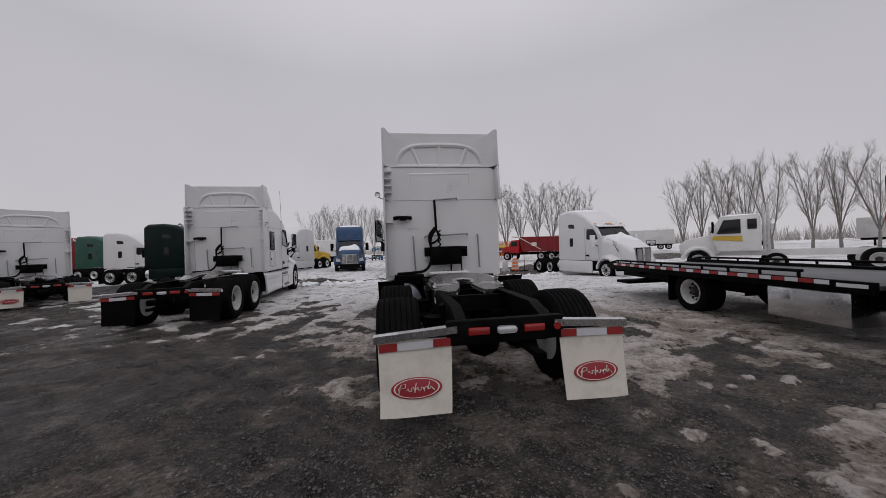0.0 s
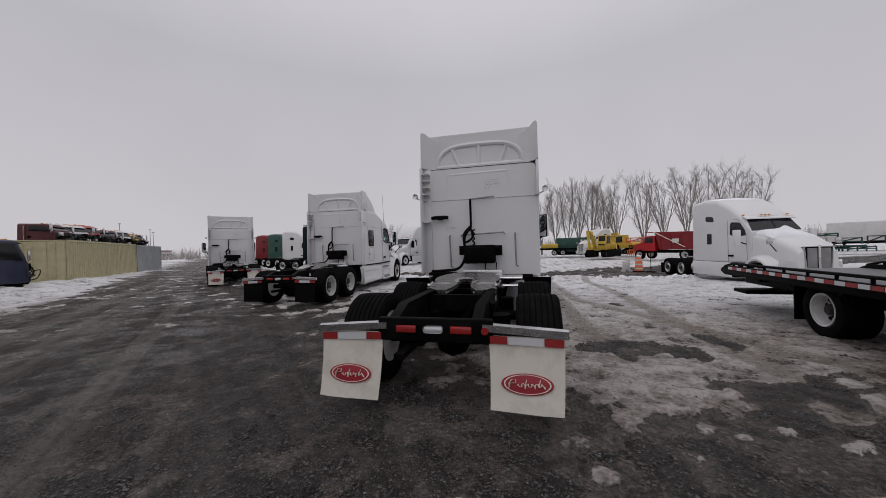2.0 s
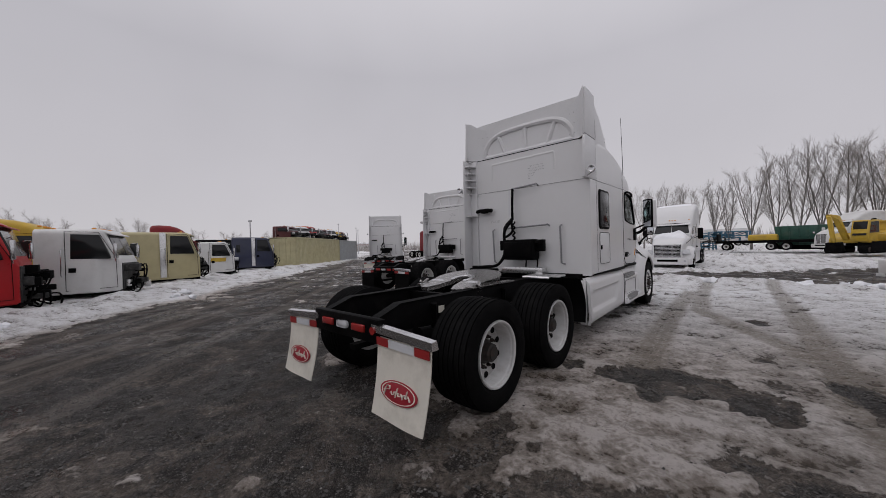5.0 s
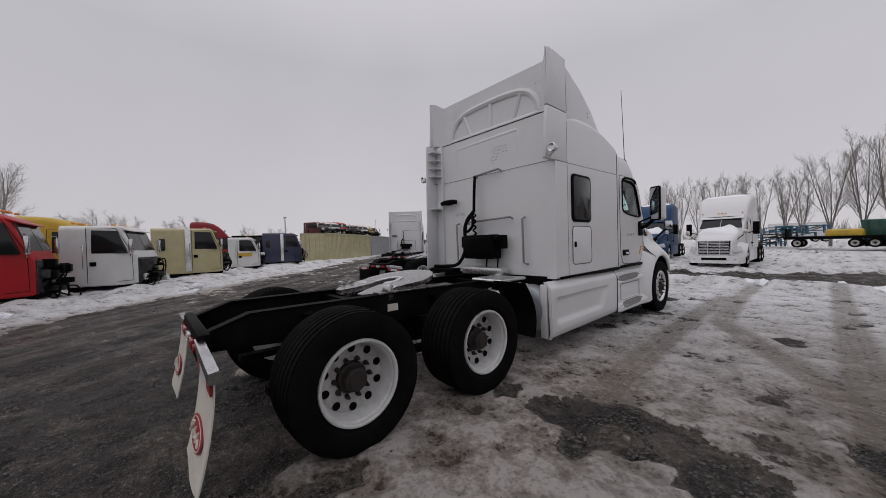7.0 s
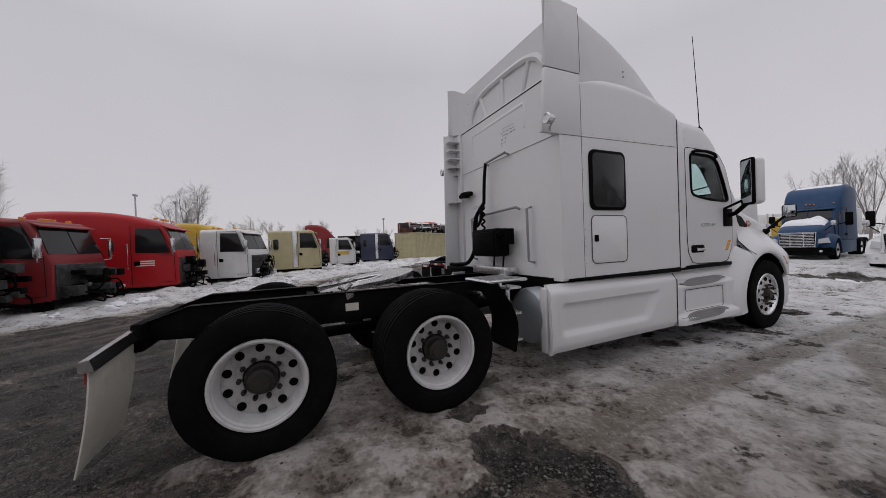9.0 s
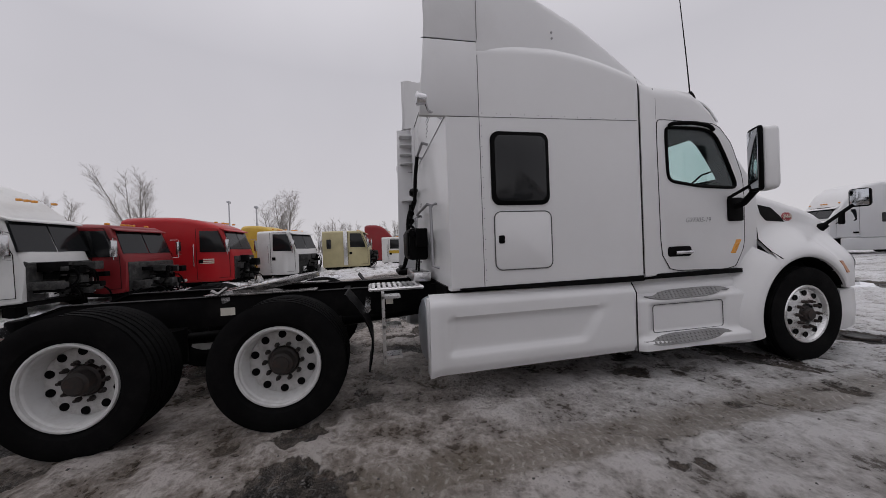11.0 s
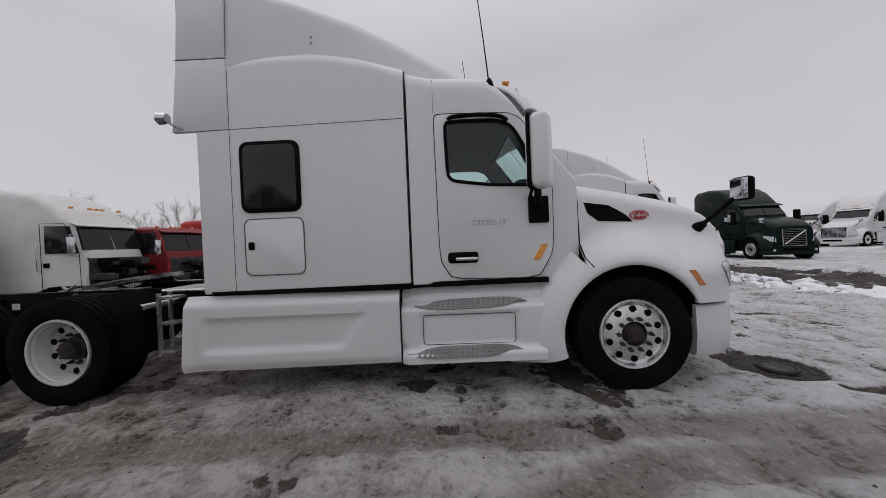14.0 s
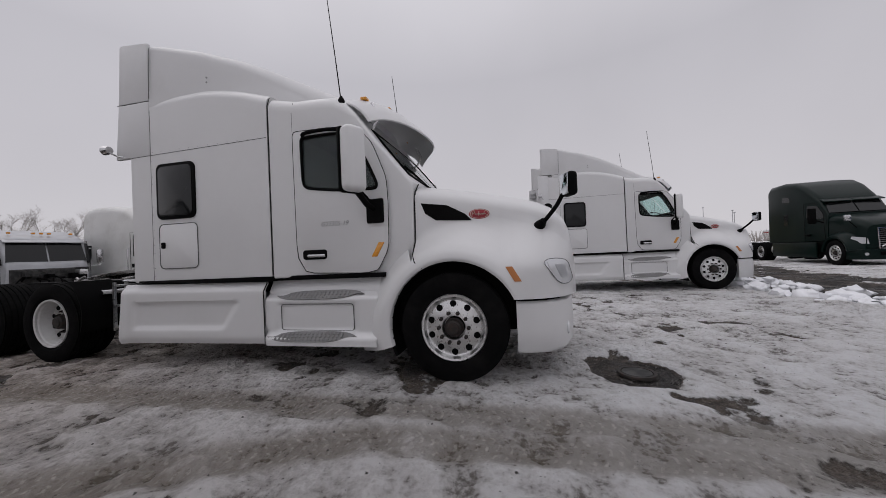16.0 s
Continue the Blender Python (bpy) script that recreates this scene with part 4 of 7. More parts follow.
        part("approach_ramp", loft([[Vector((s * x, y - 0.02, z0 + 0.30 * (y + 0.14) * k)) for x, y in horn] for z0, k in ((-0.06, 1), (0.003, 0.55), (0.010, 0.5))]), CHROME, plate, "scraped bright steel ramp")
    ring_top = [[Vector((k * x, k * y - 0.02 * (1 - k), z)) for x, y in [(math.sin(radians(a)) * 0.16, 0.17 * math.cos(radians(a)) - 0.03) for a in range(-140, 141, 14)]] for k, z in ((0.68, 0.001), (0.70, 0.006), (1.0, 0.006), (1.02, 0.001))]
    bright = bmesh.new()
    rows = [[bright.verts.new(p) for p in r] for r in ring_top]
    for r0, r1 in zip(rows, rows[1:] + rows[:1]):
        for i in range(len(r0) - 1):
            bright.faces.new((r0[i], r0[i + 1], r1[i + 1], r1[i]))
    part("throat_ring", bright, CHROME, plate, "worn bright ring round the throat")
    for s in (-1, 1):
        sup = bmesh.new()
        prism([(0.75, 0.98), (0.9, 1.03), (1.1, 1.04), (1.25, 0.98)], s * 0.36 - 0.05, s * 0.36 + 0.05, 0.01, sup)
        br = part("coupling_bracket", sup, GREASE, T)
        part("slide_rail", box(s * 0.40 - 0.06, s * 0.40 + 0.06, 0.55, 1.5, 0.978, 0.998, 0.004), GREASE, br)
        part("grab_hook", tube([(s * 0.42, 0.72, 1.05), (s * 0.46, 0.66, 1.0), (s * 0.45, 0.60, 1.03)], 0.018), GREASE, br)
    # deck plate and steps behind the cab
    dk = bmesh.new()
    tube([(0.315, 2.0, 0.99), (0.315, 2.48, 0.99), (0.765, 2.48, 0.99), (0.765, 2.0, 0.99), (0.315, 2.0, 0.99)], 0.016, dk, 4)
    deck = part("deck_plate", dk, ALU, T, "slatted aluminium deck plate")
    slat = mesh_of("slat", lambda: box(0.31, 0.77, 0, 0.028, 0.985, 1.007), ALU)
    for i in range(9):
        place("slat", slat, deck, "", pose(0, 2.02 + i * 0.05, 0))
    st = bmesh.new()
    for z in (0.42, 0.68, 0.93):
        box(0.80, 0.96, 2.10, 2.26, z, z + 0.022, bm=st)
    box(0.93, 0.96, 2.10, 2.125, 0.38, 0.98, bm=st)
    box(0.80, 0.83, 2.10, 2.125, 0.38, 0.98, bm=st)
    part("side_ladder", st, ALU, T, "dull metal access steps")
    for s in (-1, 1):
        q = sheet(lambda u, v: (s * (0.80 + 0.42 * v), 1.86 + 0.10 * math.sin(math.pi * u) - 0.04 * u + 0.12 * (1 - u), 0.42 + 0.60 * u), 0, 1, 0, 1, 8, 3, (0, 0.012, 0))
        part("quarter_fender", q, PLASTIC, T)
    part("fender_bracket", tube([(0.43, 1.98, 0.86), (1.0, 1.98, 0.86)], 0.03), CHROME, T)
    # mud flaps on their hangers
    for s in (-1, 1):
        bar = part("flap_hanger", loft([[Vector((s * x, y, z)) for y, z in ((-0.87, z0), (-0.87, z0 + 0.06), (-0.82, z0 + 0.07), (-0.80, z0))] for x, z0 in ((0.44, 0.79), (1.14, 0.745))]), CHROME, T, "bright steel flap hanger", 20)
        sway = 0.10 if flap == "white" else 0.03

        def hang(u, v):
            return (s * (0.80 + (0.62 - 0.035 * (1 - v)) * (u - 0.5)) + 0.02 * (v - 0.5) * (1 - v), -0.845 - sway * (1 - v) ** 1.6 + (0.005 * math.sin(6 * u) + 0.05 * (u - 0.5) ** 2) * (1 - v), 0.155 + 0.60 * v - 0.012 * s * u)
        fl = part("mud_flap", sheet(hang, 0, 1, 0, 1, 10, 12, (0, 0.008, 0)), PLASTIC if flap == "black" else FLAPW, T, "black rubber mud flap" if flap == "black" else "grubby white mud flap with a red oval badge")
        for x0, x1, mt in ((0.50, 0.645, TAPE_R), (0.65, 0.945, TAPE_W), (0.95, 1.10, TAPE_R)):
            part("reflective_strip", loft([[Vector((s * x, y, z - 0.03 * (x - 0.50))) for y, z in ((-0.862, 0.69), (-0.862, 0.755), (-0.852, 0.755), (-0.852, 0.69))] for x in (x0, x1)]), mt, fl)
        if flap == "white" or (flap == "mixed" and s < 0):
            badge(fl, pose(s * 0.80, -0.848 - sway * 0.48 - 0.005, 0.375, 0, 0, -90) @ pose(0, 0, 0, 0, -13 if sway > 0.05 else -4, 0), 0.42, 0.17)
    # back wall: grab bars, air lines, equipment box, lamps, scribbled notes
    Y = 2.66
    for pts in (((-0.17, Y, 2.42), (-0.17, Y - 0.06, 2.44), (0.28, Y - 0.06, 2.47), (0.28, Y, 2.45)), ((-0.36, Y, 1.74), (-0.36, Y - 0.06, 1.76), (0.46, Y - 0.06, 1.79), (0.46, Y, 1.77)),
                ((-0.58, Y, 1.76), (-0.58, Y - 0.06, 1.74), (-0.56, Y - 0.06, 1.18), (-0.56, Y, 1.16)), ((0.66, Y, 1.77), (0.66, Y - 0.06, 1.75), (0.67, Y - 0.06, 1.17), (0.70, Y, 1.15))):
        part("grab_bar", tube(pts, 0.015), STEELD, T, "steel grab bar")
    part("equipment_box", box(-0.28, 0.30, 2.42, 2.62, 1.22, 1.56, 0.03), PLASTIC, T, "black equipment box")
    for x0, x1, y0, z0 in ((-0.38, -0.27, 2.50, 1.38), (0.29, 0.42, 2.48, 1.36)):
        part("box_bracket", box(x0, x1, y0, 2.60, z0, 1.55, 0.01), PLASTIC, T)
    part("box_lid", box(-0.24, 0.26, 2.405, 2.425, 1.26, 1.52, 0.012), BLACK, T)
    part("box_knob", tube([(0.32, 2.46, 1.50), (0.38, 2.44, 1.50)], 0.035), PLASTIC, T)
    for x in (0.31, 0.11):
        part("cable", tube([(x, 2.52, 1.24), (x - 0.01, 2.5, 1.02)], 0.011), PLASTIC, T)
    part("lamp_bracket", box(-0.82, -0.70, 2.56, 2.655, 2.07, 2.15, 0.012), PLASTIC, T)
    coil = [Vector((-0.10 + 0.02 * math.cos(i * 0.9), 2.50 + 0.02 * math.sin(i * 0.9), 1.86 - i * 0.0125)) for i in range(52)]
    for pts, r in ((arc([(-0.16, 2.60, 2.44), (-0.155, 2.57, 2.2), (-0.15, 2.55, 1.90)]), 0.022), (coil, 0.014),
                   (arc([(-0.17, 2.56, 1.92), (-0.28, 2.52, 1.78), (-0.27, 2.50, 1.62), (-0.12, 2.48, 1.70), (-0.14, 2.5, 1.86)]), 0.022),
                   (arc([(-0.15, 2.54, 1.9), (-0.27, 2.48, 1.7), (-0.26, 2.46, 1.35), (-0.38, 2.42, 1.14), (-0.62, 2.40, 1.10), (-0.9, 2.40, 1.09)]), 0.026)):
        part("air_line", tube(pts, r, seg=8), PLASTIC, T)
    part("hose_tray", box(-0.95, -0.42, 2.34, 2.52, 1.01, 1.07, 0.02), PLASTIC, T)
    part("valve_block", box(-0.32, 0.42, 2.44, 2.62, 1.0, 1.10, 0.015), ALU, T)
    part("light_bar", tube([(-0.93, 2.62, 2.11), (-0.85, 2.60, 2.12), (-0.68, 2.60, 2.12), (-0.60, 2.62, 2.11)], 0.035, seg=10), PLASTIC, T, "black light bar")
    for s in (-1, 1):
        lamp = part("work_lamp", lathe([(-0.05, 0.015), (-0.045, 0.04), (0.0, 0.050), (0.03, 0.052), (0.034, 0.046), (0.026, 0.02)], 18), CHROME, T, "round work lamp on a stalk")
        lamp.matrix_basis = pose(s * 1.20, 2.46, 2.53, 0, 0, -90)
        part("lamp_stalk", tube([(s * 1.20, 2.50, 2.50), (s * 1.13, 2.53, 2.47), (s * 1.02, 2.66, 2.45)], 0.010), CHROME, T)
    rng = random.Random(4)
    for i, words in enumerate((4, 5, 4, 2, 2, 1)):
        x = 0.10 + (0.03 if i in (0, 2) else 0.0)
        for _ in range(words):
            pts = []
            for _ in range(rng.randint(6, 11)):
                pts.append((x, 2.6785, 2.80 - i * 0.043 + rng.uniform(-0.011, 0.012)))
                x += rng.uniform(0.002, 0.010)
            x += 0.016
            part("marker_scrawl", tube(pts, 0.0017, seg=4), INK, T, "grey marker line that cannot be read")
    # antenna
    for s in (1, -1):
        an = part("antenna", tube([(s * 0.94, 5.33, 2.78), (s * 0.945, 5.29, 3.2), (s * 0.95, 5.20, 4.05)], 0.007, seg=5, r1=0.004), PLASTIC, T)
        part("antenna_base", lathe([(-0.06, 0.03), (-0.02, 0.045), (0.03, 0.03), (0.06, 0.012)], 12), PLASTIC, an).matrix_basis = pose(s * 0.94, 5.33, 2.80, 0, -90, 0)
    # seats and steering wheel seen through the glass
    part("steering_wheel", lathe([(0.0, 0.20), (0.012, 0.215), (0.0, 0.23), (-0.012, 0.215)], 24, closed=True), PLASTIC, T).matrix_basis = pose(-0.5, 5.52, 2.0, 0, 0, 90) @ pose(0, 0, 0, 0, 30, 0)
    part("dash", box(-0.9, 0.9, 5.55, 5.9, 1.78, 1.93, 0.04), CABIN, T)
    return T


tractor(pose(1.30, 4.60, 0, 0, 0, 0), "white sleeper tractor with white mud flaps, parked on ice", "white", False, "G27305-19")
tractor(pose(-4.63, 9.72, 0, 0, 0, 4), "white sleeper tractor with black mud flaps, parked on snow", "black", True)
tractor(pose(-12.22, 14.95, -0.06, 0, 0, 48), "white sleeper tractor with pale mud flaps beside the lane", "mixed", True)

# ---- ground: one sheet of gravelly asphalt, ice and snow ----


def lattice(shape_seed):
    return np.random.RandomState(shape_seed).rand(256, 256)


def vnoise(x, y, seed):
    """Smooth value noise in 0..1."""
    g = lattice(seed)
    xi, yi = np.floor(x).astype(int), np.floor(y).astype(int)
    fx, fy = x - xi, y - yi
    fx, fy = fx * fx * (3 - 2 * fx), fy * fy * (3 - 2 * fy)
    a, b = g[xi % 256, yi % 256], g[(xi + 1) % 256, yi % 256]
    c, d = g[xi % 256, (yi + 1) % 256], g[(xi + 1) % 256, (yi + 1) % 256]
    return (a * (1 - fx) + b * fx) * (1 - fy) + (c * (1 - fx) + d * fx) * fy


def fbm(x, y, scale, seed, octaves=4):
    out, amp, tot = 0, 1.0, 0
    for k in range(octaves):
        out = out + amp * vnoise(x * scale * 2 ** k + 17.3 * k, y * scale * 2 ** k + 5.1 * k, seed + k)
        tot += amp
        amp *= 0.5
    return out / tot


def sstep(x, a, b):
    t = np.clip((x - a) / (b - a), 0, 1)
    return t * t * (3 - 2 * t)


def polyline_distance(x, y, pts):
    best = np.full(x.shape, 1e9)
    for (ax, ay), (bx, by) in zip(pts, pts[1:]):
        dx, dy = bx - ax, by - ay
        t = np.clip(((x - ax) * dx + (y - ay) * dy) / (dx * dx + dy * dy), 0, 1)
        d = np.hypot(x - ax - t * dx, y - ay - t * dy)
        best = np.minimum(best, d)
    return best


def track_fields(x, y, tracks):
    """Distance to the nearest wheel track, and how far along it that is."""
    best, along = np.full(x.shape, 9.0), np.zeros(x.shape)
    for pts in tracks:
        run = 0.0
        for (ax, ay), (bx, by) in zip(pts, pts[1:]):
            dx, dy = bx - ax, by - ay
            size = math.hypot(dx, dy)
            k = np.clip(((x - ax) * dx + (y - ay) * dy) / size ** 2, 0, 1)
            d = np.hypot(x - ax - k * dx, y - ay - k * dy)
            along = np.where(d < best, run + k * size, along)
            best = np.minimum(best, d)
            run += size
    return best, along


def spread(lo, fine_lo, fine_hi, hi, reach):
    """Grid lines: fine where the way passes, coarser to both sides, ever wider out to the reach."""
    mid = list(np.arange(lo, fine_lo, 0.08)) + list(np.arange(fine_lo, fine_hi, 0.035)) + list(np.arange(fine_hi, hi, 0.09))
    up, s, v = [], 0.09, mid[-1]
    while v < reach:
        s *= 1.13
        v += s
        up.append(v)
    dn, s, v = [], 0.08, lo
    while v > -reach:
        s *= 1.13
        v -= s
        dn.append(v)
    return np.array(dn[::-1] + mid + up)


# lane across the back of the lot, wheel tracks and bare patches
LANE = ((-60, 31), (-30, 24), (-12, 20.2), (-6, 19.0), (-1, 18.7), (4, 21.8), (12, 27.0), (40, 42.0))
TRACKS = (((4.95, 3.5), (4.85, 7.2), (4.84, 11.3), (4.9, 18), (5.4, 24)), ((6.6, 1.0), (5.6, 6.0), (3.45, 10.6), (3.3, 12.9), (3.2, 17), (3.6, 23)), ((3.2, 6.2), (3.05, 9.5), (3.0, 14)))
PATCHES = ((2.05, 12.6, 0.42, 0.30), (3.4, 8.5, 0.16, 0.12), (3.15, 6.0, 0.55, 0.35), (2.6, 6.0, 0.35, 0.3), (3.95, 5.8, 0.45, 0.35), (5.5, 6.1, 0.4, 0.25), (4.95, 4.4, 0.16, 0.8), (4.95, 6.8, 0.15, 0.7), (4.2, 9.7, 0.14, 0.2), (0.5, 14.5, 0.5, 0.6), (1.2, 16.2, 0.8, 0.35), (4.5, 3.7, 0.4, 0.22), (4.0, 4.2, 0.3, 0.25), (4.4, 7.6, 0.25, 0.1))


def snow_fields(x, y):
    """How much snow lies at a place (0 bare, 1 covered), how clean it is, and the ground's height."""
    d = (x - 0.3) * 0.68 + (y - 4.9) * 0.73          # into the lot from the road's edge
    dl = (x + 4.3) * -0.664 + y * -0.747               # beyond the road, towards the row of cabs
    big = fbm(x, y, 0.55, 3, 5)
    streak = fbm(x * 0.35 + y * 0.25, y * 1.3 - x * 0.9, 0.8, 21, 4)
    small = fbm(x, y, 2.3, 91, 3)
    grow = np.linspace(0, 1, 65)
    n = 0.45 * big + 0.25 * streak + 0.3 * small
    n = np.interp(n, np.quantile(n[::3, ::3], grow), grow)           # spread evenly over 0..1
    n2 = 0.6 * fbm(x, y, 1.3, 131, 4) + 0.4 * small
    n2 = np.interp(n2, np.quantile(n2[::3, ::3], grow), grow)
    n = n + (n2 - n) * sstep(y, 5.0, 8.0)
    cover = -0.12 + 0.34 * sstep(d, -2.2, 0.0) + 0.36 * sstep(d, 0.0, 1.8) + 0.27 * sstep(d, 2.4, 4.4) + 0.12 * sstep(d, 4.4, 6.0)
    cover = np.maximum(cover, 0.97 * sstep(y, 12.5, 16.0) * sstep(d, 1, 4))
    cover = np.maximum(cover, 1.06 * sstep(y, 5.2, 7.2) * sstep(x, 2.0, 2.6))
    cover = cover + 0.14 * sstep(-x, -0.6, 0.8) * sstep(d, -1.0, 0.6)
    cover = cover + 0.42 * (1 - sstep(np.hypot((x - 2.5) / 0.95, (y - 4.6) / 0.75) + 1.2 * (big - 0.5) + 1.5 * (small - 0.5), 0.5, 1.3))
    cover = cover + 0.25 * (1 - sstep(np.hypot((x - 3.5) / 1.5, (y - 2.7) / 0.55) + 1.2 * (big - 0.5) + 1.5 * (small - 0.5), 0.5, 1.3))
    lane = polyline_distance(x, y, LANE)
    width = 1.3 + 2.2 * sstep(x, 0, 8)
    rim = (1 - sstep(np.abs(lane - width - 1.3), 0.5, 1.3)) * sstep(d, 5, 8)
    cover = cover + 0.5 * rim - 1.15 * (1 - sstep(lane + 1.4 * (big - 0.5), width - 0.1, width + 0.8))
    cover = np.where(dl > -1.0, np.maximum(cover, 0.1 + 1.5 * sstep(dl + 1.2 * (big - 0.5), -0.4, 0.5)), cover)
    for px, py, ax, ay in PATCHES:
        q = np.hypot((x - px) / ax, (y - py) / ay) + 1.5 * (big - 0.5) + 2.6 * (small - 0.5)
        cover = cover - 0.52 * (1 - sstep(q, 0.3, 1.5))
    cover = cover - 1.6 * (1 - sstep(np.hypot(x - 2.02, y - 12.68), 0.26, 0.42))
    track, along = track_fields(x, y, TRACKS)
    tr = 1 - sstep(track, 0.10, 0.24)
    cover = cover - 0.04 * tr
    snow = np.clip(0.5 + 1.7 * (n - 1 + cover), 0, 1)
    clean = np.clip(sstep(y, 5.5, 12.5) * 0.8 + 0.22 * sstep(d, 5, 10) + 0.9 * sstep(dl, -0.3, 1.0), 0, 1) - 0.2 * tr
    clean = np.clip(clean + 0.5 * (fbm(x, y, 0.7, 41, 3) - 0.5), 0, 1)
    clean = np.maximum(clean, 0.95 * rim)
    clean = np.maximum(clean, 0.95 * sstep(dl + 1.2 * (big - 0.5), -0.1, 0.5))
    # ragged rims of the ice, with small holes and loose plates
    rag = fbm(x, y, 3.4, 201, 5) - 0.5
    snow = np.clip(snow + (1.5 - 0.75 * sstep(y, 6.0, 7.6) * sstep(x, 2.0, 2.6) * (1 - sstep(y, 15, 18))) * rag * (1 - sstep(snow, 0.9, 1.0) * 0.35), 0, 1)
    lump = fbm(x, y, 3.2, 51, 4) - 0.5
    crumb = fbm(x, y, 7.5, 61, 2) - 0.5
    crust = sstep(snow, 0.40, 0.58)
    h = crust * (0.022 + 0.055 * lump + 0.05 * crumb) + (1 - crust) * (0.012 * lump + 0.006 * crumb)
    h = h + 0.03 * clean * snow * sstep(d, 4, 10)
    h = h + sstep(dl + 1.2 * (big - 0.5), 0.0, 1.8) * (0.16 + 0.45 * np.maximum(fbm(x, y, 0.9, 71, 4) - 0.45, -0.1))
    ridge = np.abs(lane - (width + 0.8))
    h = h + 0.24 * (1 - sstep(ridge, 0.1, 0.8)) * sstep(fbm(x, y, 0.9, 81, 3), 0.42, 0.62) * sstep(d, 6, 9)
    h = h - tr * snow * 0.02
    h = h - 0.42 * sstep(x, -6.0, 9.0) * sstep(y, 10.0, 22.0) * (1 - sstep(np.hypot(x, y), 60, 110))
    rise = np.clip(0.5 + 1.1 * lump + 0.8 * crumb, 0, 1)
    return snow, clean, h, tr, rise, track, along


def strew(X, Y, h, snow):
    """Loose gravel on the bare ground and crumbs of ice on the rest, near the way."""
    rng = np.random.RandomState(8)
    inside = (X > -2.5) & (X < 7.0) & (Y > -1.5) & (Y < 15.5)
    bare, icy = np.argwhere(inside & (snow < 0.35)), np.argwhere(inside & (snow > 0.55))
    octa = ((1, 0, 0), (-1, 0, 0), (0, 1, 0), (0, -1, 0), (0, 0, 1), (0, 0, -1))
    tri = ((0, 2, 4), (2, 1, 4), (1, 3, 4), (3, 0, 4), (2, 0, 5), (1, 2, 5), (3, 1, 5), (0, 3, 5))
    for name, spots, count, lo, hi, mat, label in (("loose_gravel", bare, 42000, 0.004, 0.016, STONEM, "loose dark gravel strewn on the asphalt"), ("grit", icy, 900, 0.004, 0.012, STONEM, "dark grit strewn on the ice")):
        pts, faces = [], []
        for k in rng.randint(0, len(spots), count):
            i, j = spots[k]
            x, y, z = X[i, j] + rng.uniform(-0.03, 0.03), Y[i, j] + rng.uniform(-0.03, 0.03), h[i, j]
            r = lo + (hi - lo) * rng.rand() ** 2.5
            a, base = rng.uniform(0, 6.3), len(pts)
            for px, py, pz in octa:
                q = r * rng.uniform(0.7, 1.3)
                pts.append((x + q * (px * math.cos(a) - py * math.sin(a)), y + q * (px * math.sin(a) + py * math.cos(a)), z + r * 0.25 + 0.7 * q * pz))
            faces += [(base + p, base + q, base + w) for p, q, w in tri]
        me = bpy.data.meshes.new(name)
        me.from_pydata(pts, [], faces)
        me.materials.append(mat)
        tagged(new(name, me), label, "gravel" if mat is STONEM else "ice", kind="stuff")


